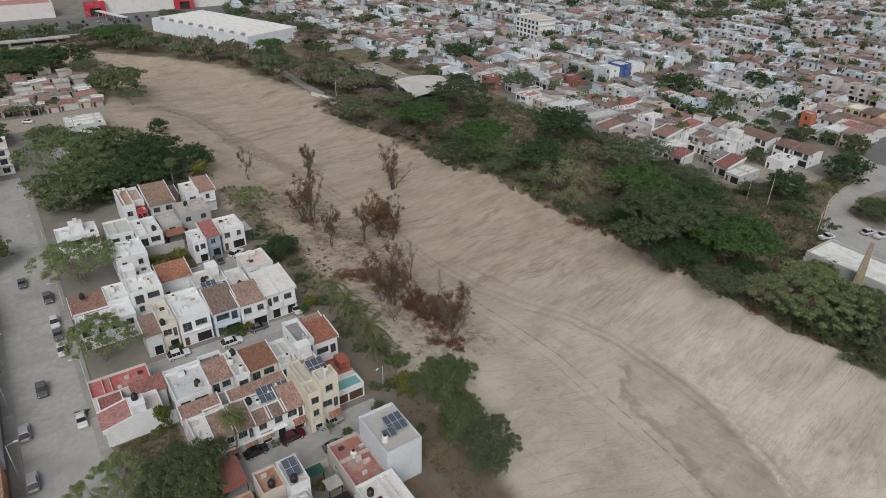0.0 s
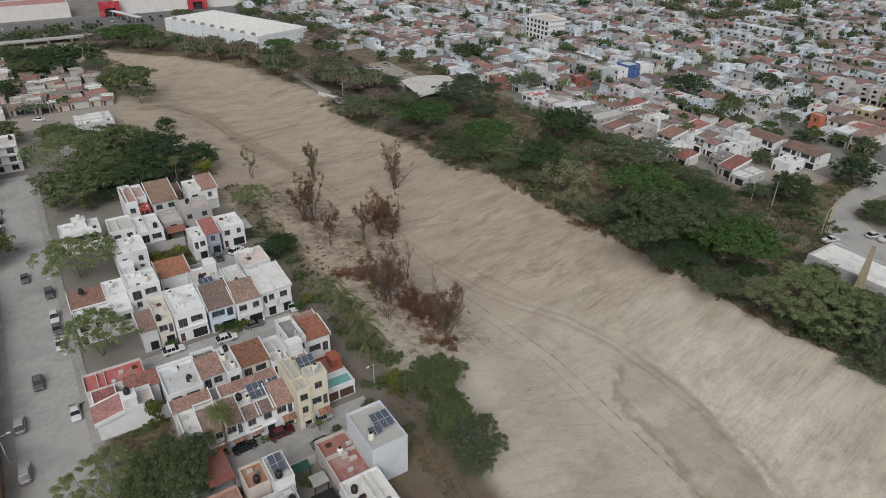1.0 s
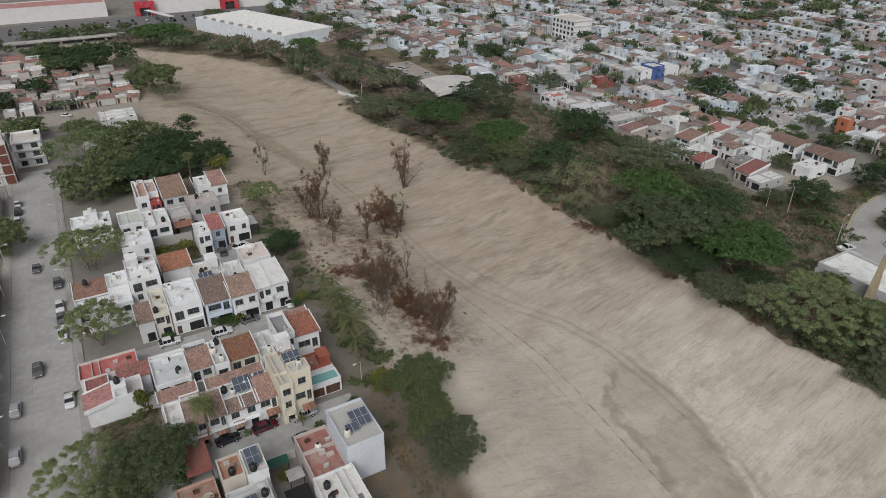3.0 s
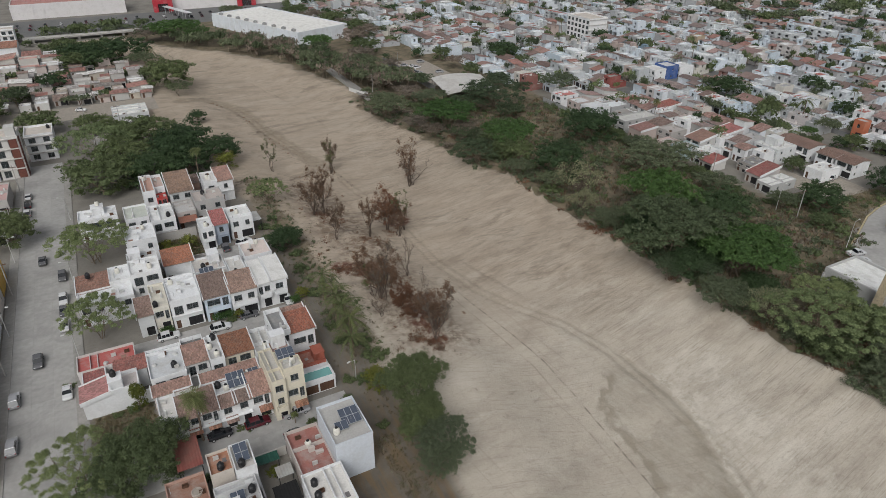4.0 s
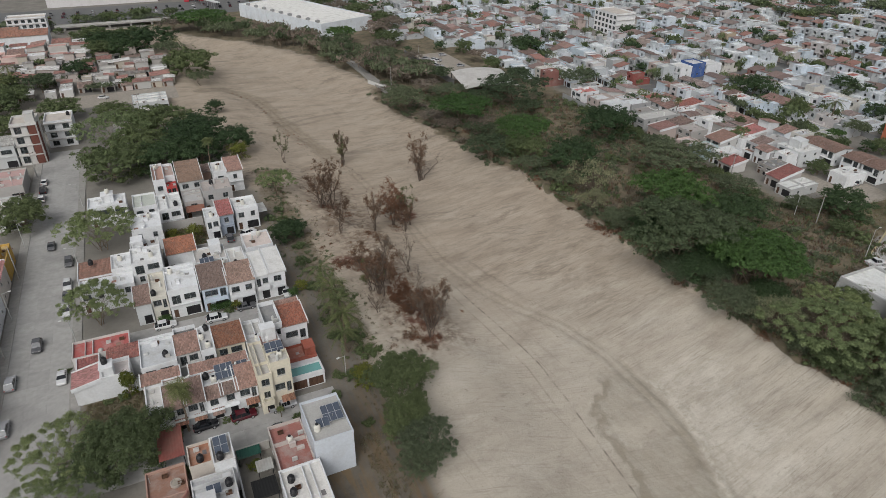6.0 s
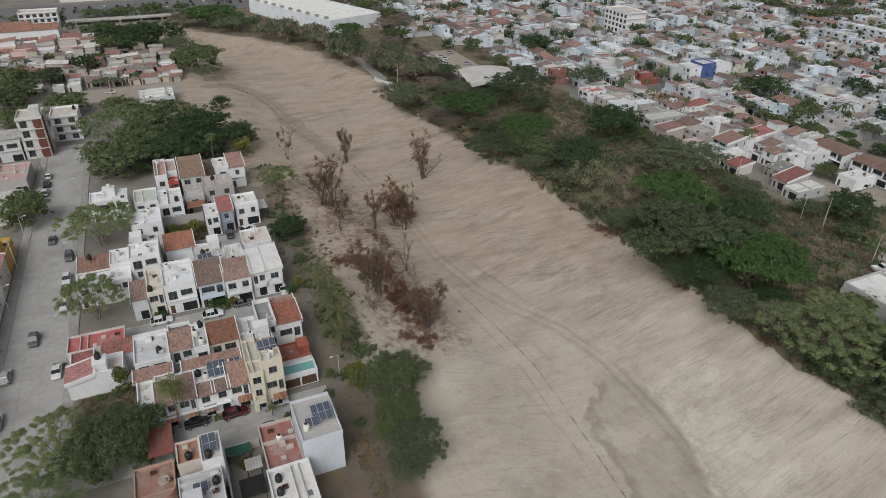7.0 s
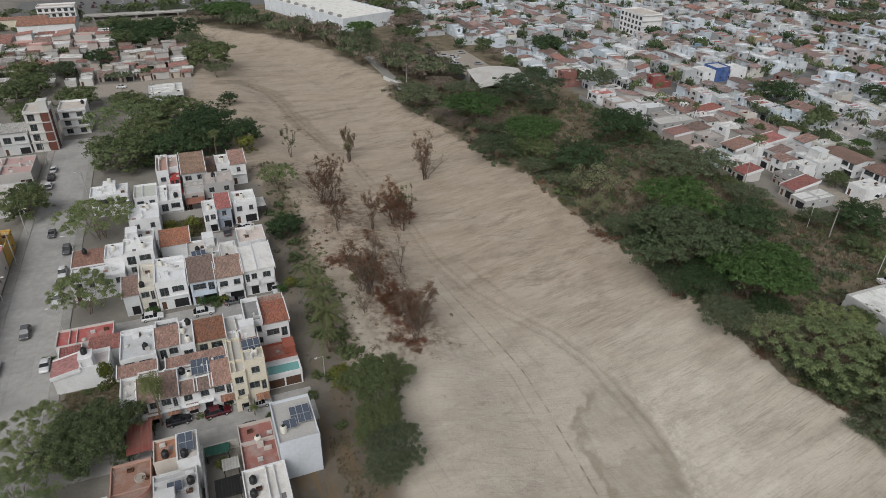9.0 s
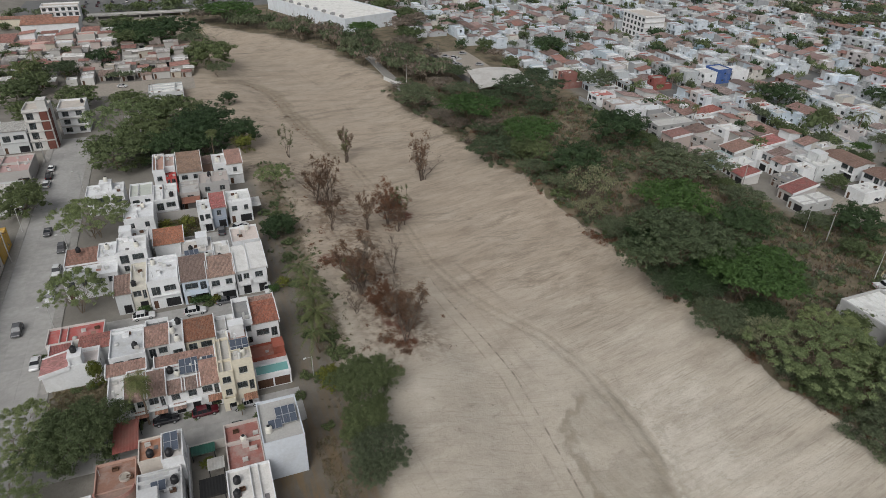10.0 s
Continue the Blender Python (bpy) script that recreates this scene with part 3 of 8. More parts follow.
part("railing", Shape().box(-17, 348.8, 2.5, 62, 349.0, 3.3), CONCRETE, bridge, "", (0.45, 0.44, 0.42))
for x in range(-12, 60, 12):
    part("pier", Shape().box(x - 0.6, 350, -0.5, x + 0.6, 355, 1.9), CONCRETE, bridge, "", (0.33, 0.32, 0.3))
for x in range(186, 700, 27):
    strip(f"road_town_{x}", "narrow grey street between rows of houses", ASPHALT, x + 21.3, max(24.0, 0.2 * x - 44), x + 26.6, max(30.0, min(540 - 0.3 * (x - 186), math.sqrt(max(1.0, 715.0 ** 2 - (x - 15) ** 2)) - 90), 0.2 * x - 30), 0.05)
for k, y in enumerate((116, 205, 300, 392)):
    strip(f"road_cross_{k}", "grey cross street through the town", ASPHALT, 186, y, 690, y + 7, 0.045)


# ---- houses ----
def wall_side(sh, p, d, length, z0, z1, holes, depth=0.22):
    """One outer wall with openings that go through it; p its start, d its direction, outside to the right."""
    n = (d[1], -d[0])
    ss = sorted({0.0, length, *[h[0] for h in holes], *[h[1] for h in holes]})
    zs = sorted({z0, z1, *[h[2] for h in holes], *[h[3] for h in holes]})

    def pt(s, z, inward=0.0):
        return (p[0] + d[0] * s - n[0] * inward, p[1] + d[1] * s - n[1] * inward, z)
    for a, b in zip(ss, ss[1:]):
        for c, e in zip(zs, zs[1:]):
            if not any(h[0] <= (a + b) / 2 <= h[1] and h[2] <= (c + e) / 2 <= h[3] for h in holes):
                sh.face((pt(a, c), pt(b, c), pt(b, e), pt(a, e)))
    for a, b, c, e in holes:
        for q in (((a, c), (b, c)), ((b, c), (b, e)), ((b, e), (a, e)), ((a, e), (a, c))):
            sh.face((pt(*q[0]), pt(*q[0], depth), pt(*q[1], depth), pt(*q[1])))
    return pt


def bar(sh, pt, s0, s1, z0, z1, i0, i1, mi=0):
    a, b = pt(s0, z0, i0), pt(s1, z1, i1)
    sh.box(min(a[0], b[0]), min(a[1], b[1]), z0, max(a[0], b[0]), max(a[1], b[1]), z1, mi)


def lattice(pt, ss, zs, open_cells, i0, i1):
    """A frame of one piece: a grid with some cells left open."""
    sh = Shape()
    ns, nz = len(ss), len(zs)
    for i in (i0, i1):
        for z in zs:
            for q in ss:
                sh.v.append(pt(q, z, i))
    top = ns * nz

    def idx(a, b, layer):
        return layer * top + b * ns + a
    solid = {(a, b) for a in range(ns - 1) for b in range(nz - 1)} - set(open_cells)
    for a, b in solid:
        sh.f.append((idx(a, b, 0), idx(a + 1, b, 0), idx(a + 1, b + 1, 0), idx(a, b + 1, 0)))
        for (da, db), e0, e1 in (((0, -1), (a, b), (a + 1, b)), ((1, 0), (a + 1, b), (a + 1, b + 1)), ((0, 1), (a + 1, b + 1), (a, b + 1)), ((-1, 0), (a, b + 1), (a, b))):
            if (a + da, b + db) not in solid:
                sh.f.append((idx(*e0, 1), idx(*e1, 1), idx(*e1, 0), idx(*e0, 0)))
    sh.m = [0] * len(sh.f)
    return sh


def window(parent, pt, hole, simple):
    a, b, c, e = hole
    t = 0.06
    m = (a + b) / 2
    fr = lattice(pt, (a, a + t, m - t / 2, m + t / 2, b - t, b), (c, c + t, e - t, e), ((1, 1), (3, 1)), 0.08, 0.15)
    w = part("window", fr, FRAME, parent, "" if simple else "metal-framed sliding window")
    pane = Shape()
    bar(pane, pt, a + 0.01, b - 0.01, c + 0.01, e - 0.01, 0.11, 0.125)
    part("pane", pane, GLASS, w)
    if not simple:
        sill = Shape()
        bar(sill, pt, a - 0.08, b + 0.08, c - 0.09, c - 0.005, -0.1, -0.005)
        part("window_sill", sill, CONCRETE, w, "", (0.5, 0.49, 0.47))


def pleated(pt, s0, s1, z0, z1, i0, i1, n):
    """A folded metal sheet, one piece."""
    sh = Shape()
    for k in range(2 * n + 1):
        q = s0 + (s1 - s0) * k / (2 * n)
        sh.v += [pt(q, z0, (i0, i1)[k % 2]), pt(q, z1, (i0, i1)[k % 2])]
    for k in range(2 * n):
        sh.f.append((2 * k, 2 * k + 2, 2 * k + 3, 2 * k + 1))
        sh.m.append(0)
    return sh


def tiles(sh, p, along, up, pitch=0.32, row=0.55):
    """Overlapping curved tiles over the sloping plane p, along (the eave), up (to the ridge)."""
    p, along, up = Vector(p), Vector(along), Vector(up)
    la, lu = along.length, up.length
    a, u = along / la, up / lu
    n = a.cross(u)
    if n.z < 0:
        n = -n
    nc, nr = max(1, round(la / pitch)), max(1, round(lu / row))
    w, r = la / nc, lu / nr
    for i in range(nc):
        for j in range(nr):
            k = len(sh.v)
            off = random.uniform(-0.03, 0.03)
            for s, lift in ((j * r - 0.05, 0.045), ((j + 1) * r, 0.0)):
                base = p + u * (s + off) + a * (i * w)
                for q, hgt in ((0.02, 0.0), (0.28, 0.13 * w), (0.72, 0.13 * w), (0.98, 0.0)):
                    sh.v.append(tuple(base + a * (q * w) + n * (hgt + lift)))
            for c in range(3):
                sh.f.append((k + c, k + c + 1, k + 5 + c, k + 4 + c))
                sh.m.append(0)


WHITE, CREAM, GREYW, PINKW = (0.65, 0.655, 0.66), (0.6, 0.55, 0.44), (0.49, 0.5, 0.5), (0.6, 0.53, 0.5)
CLAY, BROWN, REDR, DARKT = (0.32, 0.202, 0.165), (0.265, 0.182, 0.152), (0.35, 0.175, 0.165), (0.19, 0.138, 0.118)


def house(x0, y0, x1, y1, h, label, color=WHITE, roof="flat", roof_color=None, storeys=2, front="s", sides="swe", garage=True, balcony=False,
          rooms=(), simple=False, rise=0.2, slope="s", group="houses of the riverside block", base=0.0, parapet=0.55, porch=None, clutter=None, wings=()):
    """A house: walls with openings, a roof with its edge, windows, a door, a garage."""
    cx, cy, w, d = (x0 + x1) / 2, (y0 + y1) / 2, x1 - x0, y1 - y0
    ob = thing("house", label, "house", at(cx, cy, base), group)
    hw, hd = w / 2, d / 2
    sh = Shape()
    top = h - parapet if roof == "flat" else h
    hs = top / storeys
    gates = []
    for side, p, dr, length in (("s", (-hw, -hd), (1, 0), w), ("e", (hw, -hd), (0, 1), d), ("n", (hw, hd), (-1, 0), w), ("w", (-hw, hd), (0, -1), d)):
        holes = []
        if side == front:
            if garage:
                g = min(2.9, length * 0.5)
                holes.append((length - g - 0.35, length - 0.35, 0.05, min(2.25, hs - 0.4)))
                gates.append(len(holes) - 1)
            if length > 4.2:
                holes.append((0.5, 1.4, 0.05, 2.1))
            for k in range(1, storeys):
                nb = max(1, int(length / 2.7))
                style = "pair" if simple or length < 2.8 else random.choice(("pair", "wide", "door"))
                up = min(k * hs + 2.25, (k + 1) * hs - 0.25)
                if style == "wide":
                    holes.append((length * 0.1, length * 0.6, k * hs + 0.8, up))
                    holes.append((length * 0.68, length * 0.92, k * hs + 0.12, up))
                    continue
                if style == "door":
                    holes.append((length * 0.1, length * 0.38, k * hs + 0.12, up))
                    holes.append((length * 0.5, length * 0.88, k * hs + 0.8, up))
                    continue
                for i in range(nb):
                    c = length * (i + 0.5) / nb
                    ww = random.choice((0.55, 0.7, 0.85))
                    holes.append((max(0.15, c - ww), min(length - 0.15, c + ww), k * hs + 0.75, min(k * hs + 2.2, (k + 1) * hs - 0.25)))
        elif side in sides:
            for k in range(storeys):
                for i in range(int(length / 4.0)):
                    if random.random() < 0.5:
                        c = length * (i + 0.5) / max(1, int(length / 4.0)) + random.uniform(-0.5, 0.5)
                        holes.append((c - 0.45, c + 0.45, k * hs + 1.1, min(k * hs + 2.0, (k + 1) * hs - 0.25)))
        pt = wall_side(sh, p, dr, length, -0.3, top, holes)
        for i, q in enumerate(holes):
            if side == front and i in gates:
                part("garage_gate", pleated(pt, q[0], q[1], q[2], q[3], 0.12, 0.17, 9), DARK, ob, "dark metal garage gate")
                if porch:
                    pz = q[3] + 0.35
                    aw = Shape()
                    a, b = pt(q[0] - 0.3, pz - 0.35, -1.3), pt(q[1] + 0.3, pz - 0.35, -1.3)
                    c = pt(q[1] + 0.3, pz + 0.15, -0.02)
                    tiles(aw, a, Vector(b) - Vector(a), Vector(c) - Vector(b), 0.36, 0.6)
                    part("porch_roof", aw, TILE, ob, "tiled porch roof over the gate", porch, kind="stuff")
            elif side == front and q[2] < 0.1:
                g = Shape()
                bar(g, pt, q[0], q[1], q[2], q[3], 0.12, 0.17)
                bar(g, pt, q[1] - 0.2, q[1] - 0.1, 1.0, 1.12, 0.07, 0.12)
                part("door", g, WOOD, ob, "brown wooden house door")
            else:
                window(ob, pt, q, simple)
        if side == front and not simple and storeys > 1 and not balcony and random.random() < 0.6:
            ledge = Shape()
            bar(ledge, pt, 0.05, length - 0.05, hs - 0.1, hs + 0.06, -random.choice((0.25, 0.45, 0.7)), -0.005)
            part("ledge", ledge, PLASTER, ob, "", color)
        if side == front and balcony and storeys > 1:
            b = Shape()
            bar(b, pt, 0.3, length - 0.3, hs - 0.12, hs + 0.05, -1.1, -0.01)
            bar(b, pt, 0.3, length - 0.3, hs + 0.05, hs + 0.95, -1.1, -1.0)
            bar(b, pt, 0.3, 0.4, hs + 0.05, hs + 0.95, -1.0, -0.01)
            bar(b, pt, length - 0.4, length - 0.3, hs + 0.05, hs + 0.95, -1.0, -0.01)
            part("balcony", b, PLASTER, ob, "walled plaster balcony", color)
    rc = roof_color or (WHITE if roof == "flat" else CLAY)
    if roof == "flat":
        t = 0.16
        pr = Shape()
        for q in ((-hw - 0.03, -hd - 0.03, hw + 0.03, -hd + t), (-hw - 0.03, hd - t, hw + 0.03, hd + 0.03), (-hw - 0.03, -hd + t, -hw + t, hd - t), (hw - t, -hd + t, hw + 0.03, hd - t)):
            pr.box(q[0], q[1], top, q[2], q[3], h)
        part("parapet", pr, PLASTER, ob, "", color)
        slab = Shape().box(-hw + t, -hd + t, top - 0.2, hw - t, hd - t, top + 0.06)
        part("roof", slab, SEALED, ob, "sealed flat roof", rc)
        zt = top + 0.06
        if clutter is None:
            clutter = 0 if simple else max(2, int(w * d / 9))
        for k in range(clutter):
            a, b = random.uniform(-hw + 0.5, hw - 1.1), random.uniform(-hd + 0.5, hd - 1.1)
            kind_ = random.choice(("ac", "heater", "block", "divider", "skylight", "slab", "pipe", "wood"))
            if kind_ == "ac":
                part("air_conditioner", Shape().box(a, b, zt + 0.1, a + 0.85, b + 0.35, zt + 0.75).box(a, b, zt, a + 0.1, b + 0.35, zt + 0.1), SHEET, ob, "pale outdoor air conditioner", (0.55, 0.55, 0.53))
            elif kind_ == "heater":
                part("water_heater", Shape().lathe(((0.0, zt), (0.24, zt), (0.24, zt + 1.25), (0.08, zt + 1.4)), a + 0.3, b + 0.3, 10), SHEET, ob, "white cylindrical water heater", (0.6, 0.6, 0.58))
            elif kind_ == "block":
                part("roof_box", Shape().box(a, b, zt - 0.05, a + random.uniform(0.6, 1.3), b + random.uniform(0.5, 1.0), zt + random.uniform(0.4, 1.0)), PLASTER, ob, "", color)
            elif kind_ == "divider":
                if random.random() < 0.5:
                    part("divider", Shape().box(-hw + 0.17, b, zt - 0.05, hw - 0.17, b + 0.13, zt + random.uniform(0.35, 0.9)), PLASTER, ob, "", color)
                else:
                    part("divider", Shape().box(a, -hd + 0.17, zt - 0.05, a + 0.13, hd - 0.17, zt + random.uniform(0.35, 0.9)), PLASTER, ob, "", color)
            elif kind_ == "skylight":
                part("skylight", Shape().lathe(((0.0, zt - 0.02), (0.5, zt - 0.02), (0.5, zt + 0.15), (0.42, zt + 0.3), (0.2, zt + 0.42)), a + 0.5, b + 0.5, 12), SHEET, ob, "dusty white skylight dome", (0.5, 0.5, 0.49))
            elif kind_ == "slab":
                part("patch", Shape().box(a, b, zt - 0.05, a + random.uniform(0.6, 1.0), b + random.uniform(0.6, 1.0), zt + 0.05), CONCRETE, ob, "", random.choice(((0.3, 0.29, 0.28), (0.16, 0.15, 0.15), (0.3, 0.17, 0.13))))
            elif kind_ == "pipe":
                part("vent_pipe", Shape().tube((a, b, zt - 0.05), (a, b, zt + 1.3), 0.05, 0.05, 6), SHEET, ob, "", (0.4, 0.4, 0.4))
            else:
                part("wooden_crate", Shape().box(a, b, zt - 0.02, a + 0.9, b + 0.55, zt + 0.05).box(a, b, zt + 0.05, a + 0.07, b + 0.55, zt + 0.5).box(a + 0.83, b, zt + 0.05, a + 0.9, b + 0.55, zt + 0.5).box(a + 0.07, b, zt + 0.1, a + 0.83, b + 0.06, zt + 0.48).box(a + 0.07, b + 0.49, zt + 0.1, a + 0.83, b + 0.55, zt + 0.48), WOOD, ob)
    else:
        under, skin = Shape(), Shape()
        o = 0.3
        pit, rw = (0.62, 1.2) if simple else (0.27, 0.5)
        if roof in ("shed", "slope"):
            r = rise * (d if slope in "sn" else w)
            zz = {"s": (0, 0, r, r), "n": (r, r, 0, 0), "w": (0, r, r, 0), "e": (r, 0, 0, r)}[slope]
            c = [(-hw - o, -hd - o, h + zz[0]), (hw + o, -hd - o, h + zz[1]), (hw + o, hd + o, h + zz[2]), (-hw - o, hd + o, h + zz[3])]
            under.face(c)
            under.face([(a, b, q - 0.14) for a, b, q in c[::-1]])
            for i in range(4):
                a, b = c[i], c[(i + 1) % 4]
                under.face((a, (a[0], a[1], a[2] - 0.14), (b[0], b[1], b[2] - 0.14), b))
            for i, (p, q) in enumerate((((-hw, -hd), (hw, -hd)), ((hw, -hd), (hw, hd)), ((hw, hd), (-hw, hd)), ((-hw, hd), (-hw, -hd)))):
                sh.face(((*p, h), (*q, h), (*q, h + zz[(i + 1) % 4] - 0.1), (*p, h + zz[i] - 0.1)))
            k = {"s": 0, "n": 2, "w": 3, "e": 1}[slope]
            e0, e1, u1 = Vector(c[k]), Vector(c[(k + 1) % 4]), Vector(c[(k + 2) % 4])
            if roof == "shed":
                tiles(skin, e0, e1 - e0, u1 - e1, pit, rw)
        else:
            r = rise * d / 2 if roof == "gable_x" else rise * w / 2
            if roof == "gable_x":
                runs = [((-hw - o, -hd - o, h), (hw + o, -hd - o, h), (hw + o, 0, h + r), (-hw - o, 0, h + r)), ((hw + o, hd + o, h), (-hw - o, hd + o, h), (-hw - o, 0, h + r), (hw + o, 0, h + r))]
                for s in (-1, 1):
                    sh.face(((s * hw, -hd, h), (s * hw, hd, h), (s * hw, 0, h + r - 0.06)))
            else:
                runs = [((-hw - o, hd + o, h), (-hw - o, -hd - o, h), (0, -hd - o, h + r), (0, hd + o, h + r)), ((hw + o, -hd - o, h), (hw + o, hd + o, h), (0, hd + o, h + r), (0, -hd - o, h + r))]
                for s in (-1, 1):
                    sh.face(((-hw, s * hd, h), (hw, s * hd, h), (0, s * hd, h + r - 0.06)))
            for c in runs:
                under.face(c)
                under.face([(a, b, q - 0.12) for a, b, q in c[::-1]])
                under.face((c[0], (c[0][0], c[0][1], c[0][2] - 0.12), (c[1][0], c[1][1], c[1][2] - 0.12), c[1]))
                tiles(skin, c[0], Vector(c[1]) - Vector(c[0]), Vector(c[2]) - Vector(c[1]), pit, rw)
        if roof in ("shed", "slope") and not simple and max(hw, hd) < 7:
            for p, q in ((0, 3), (1, 2)) if slope in "sn" else ((0, 1), (3, 2)):
                a, b = Vector(c[p]), Vector(c[q])
                n2 = Vector(((a + b).x, (a + b).y, 0)) * 0.5
                n2 = n2.normalized() * (0.2 if n2.length > 0 else 0)
                cap = Shape()
                lo = Vector((0, 0, -0.5))
                hi = Vector((0, 0, 0.3))
                o0, o1, i0, i1 = a + n2 * 0.1, b + n2 * 0.1, a - n2 * 0.75, b - n2 * 0.75
                cap.face((o0 + hi, o1 + hi, i1 + hi, i0 + hi))
                cap.face((o0 + lo, o1 + lo, o1 + hi, o0 + hi))
                cap.face((i1 + lo, i0 + lo, i0 + hi, i1 + hi))
                cap.face((i0 + lo, o0 + lo, o0 + hi, i0 + hi))
                cap.face((o1 + lo, i1 + lo, i1 + hi, o1 + hi))
                part("party_wall", cap, PLASTER, ob, "white party wall beside the roof", WHITE)
        rf = part("roof", under, SEALED if roof == "slope" else CONCRETE, ob, "", rc if roof == "slope" else (0.3, 0.27, 0.24))
        if roof != "slope":
            part("roof_tiles", skin, TILE, rf, "clay barrel tiles", rc, kind="stuff")
    part("wall", sh, PLASTER, ob, "", color)
    for a0, b0, a1, b1, rh, wc in wings:
        wg = Shape()
        wg.box(a0 - cx, b0 - cy, -0.3, a1 - cx, b1 - cy, rh - 0.5)
        for q in ((a0 - cx - 0.03, b0 - cy - 0.03, a1 - cx + 0.03, b0 - cy + 0.15), (a0 - cx - 0.03, b1 - cy - 0.15, a1 - cx + 0.03, b1 - cy + 0.03), (a0 - cx - 0.03, b0 - cy + 0.15, a0 - cx + 0.15, b1 - cy - 0.15), (a1 - cx - 0.15, b0 - cy + 0.15, a1 - cx + 0.03, b1 - cy - 0.15)):
            wg.box(q[0], q[1], rh - 0.5, q[2], q[3], rh)
        wp = part("wing", wg, PLASTER, ob, "low plastered wing with a flat roof", color)
        part("wing_roof", Shape().box(a0 - cx + 0.15, b0 - cy + 0.15, rh - 0.52, a1 - cx - 0.15, b1 - cy - 0.15, rh - 0.44), SEALED, wp, "", wc)
        g = Shape().box(a0 - cx - 0.06, b0 - cy + 0.5, 0.05, a0 - cx + 0.02, b0 - cy + min(2.9, b1 - b0 - 0.4), 2.1)
        part("gate", g, DARK, wp, "dark metal yard gate")
    for a0, b0, a1, b1, rh in rooms:
        rm = Shape()
        wall_side(rm, (a0 - cx, b0 - cy), (1, 0), a1 - a0, top, rh, [(0.3, min(1.1, a1 - a0 - 0.2), top + 0.1, min(top + 2.0, rh - 0.2))])
        rm.box(a0 - cx, b0 - cy + 0.3, top, a1 - cx, b1 - cy, rh - 0.02)
        rm.box(a0 - cx - 0.08, b0 - cy - 0.08, rh - 0.02, a1 - cx + 0.08, b1 - cy + 0.08, rh + 0.14)
        part("roof_room", rm, PLASTER, ob, "small plastered stair room", color)
    return ob


# row of the south lane, its fronts to the lane
house(12.4, -9.0, 15.3, -2.6, 5.6, "white terraced house with a flat roof terrace", WHITE, "flat", (0.58, 0.56, 0.53), garage=False, parapet=0.8)
house(15.3, -10.2, 18.5, -5.4, 5.2, "terraced house with brown clay-tile roof", (0.6, 0.6, 0.59), "shed", BROWN, rise=0.28, porch=(0.24, 0.12, 0.085))
house(15.3, -5.35, 18.5, -2.6, 5.9, "white rear part of a terraced house", WHITE, "flat", (0.6, 0.58, 0.55), garage=False)
house(18.5, -10.2, 21.6, -5.2, 5.4, "terraced house with brown clay-tile roof", GREYW, "shed", BROWN, rise=0.26, porch=(0.24, 0.13, 0.09))
house(18.5, -5.15, 21.6, -3.5, 6.0, "white rear part of a terraced house", WHITE, "flat", WHITE, garage=False)
house(21.6, -10.0, 24.6, -7.4, 5.0, "white narrow terraced house with a tiled front", WHITE, "shed", BROWN, rise=0.3, porch=BROWN)
house(21.6, -7.35, 24.6, -3.5, 6.0, "white house with a flat roof terrace", WHITE, "flat", WHITE, garage=False)
house(24.6, -10.0, 27.2, -7.6, 5.2, "white terraced house with a tiled front", WHITE, "shed", DARKT, rise=0.3)
house(24.6, -7.55, 27.2, -3.5, 6.1, "white house with flat roof", WHITE, "flat", WHITE, garage=False)
house(27.2, -10.0, 30.6, -5.0, 5.4, "white terraced house with rust-brown tile roof", WHITE, "shed", CLAY, rise=0.26, porch=(0.25, 0.13, 0.09))
house(27.2, -4.95, 30.6, -3.5, 6.0, "white rear part of a terraced house", WHITE, "flat", (0.3, 0.15, 0.11), garage=False)
house(20.2, -3.4, 30.2, -0.9, 5.6, "long rear wing with a rust-brown tile roof", WHITE, "shed", CLAY, garage=False, rise=0.25)
house(12.1, -2.5, 18.4, -0.1, 5.6, "rear wing with a brown tile roof", PINKW, "shed", CLAY, garage=False)
house(30.7, -12.3, 33.1, -2.6, 9.0, "tall cream house with a flat grey roof", CREAM, "flat", (0.45, 0.43, 0.4), storeys=3, balcony=True)
house(33.1, -11.8, 36.6, -8.8, 10.6, "cream three-storey house with dark wide windows", CREAM, "flat", (0.5, 0.48, 0.45), storeys=3, porch=(0.25, 0.13, 0.085))
house(33.1, -8.75, 36.6, -4.2, 9.0, "cream rear wing with solar panels", CREAM, "flat", (0.5, 0.48, 0.45), storeys=3, garage=False)
house(33.1, -4.1, 36.6, 0.6, 8.2, "rear wing with brown roof terrace", WHITE, "flat", (0.3, 0.17, 0.13), storeys=2, garage=False, rooms=((33.6, -1.6, 36.2, 0.4, 10.4),))
house(36.7, -3.6, 43.0, 0.6, 3.4, "low rust-red walled courtyard house", (0.3, 0.09, 0.06), "flat", (0.28, 0.12, 0.09), storeys=1, garage=False, rooms=((40.9, -3.4, 42.9, -0.6, 4.9),))
house(34.8, 1.3, 38.0, 9.3, 9.2, "white three-storey house with a grey roof terrace", WHITE, "flat", (0.22, 0.22, 0.22), storeys=3, garage=False, parapet=1.0)
house(38.0, 1.5, 42.8, 7.6, 7.8, "white house with a rust-red tile roof", WHITE, "shed", (0.3, 0.12, 0.08), garage=False, rise=0.12)
house(38.0, 7.7, 42.8, 10.3, 7.4, "white rear wing with red-brown tile roof", WHITE, "shed", CLAY, garage=False)

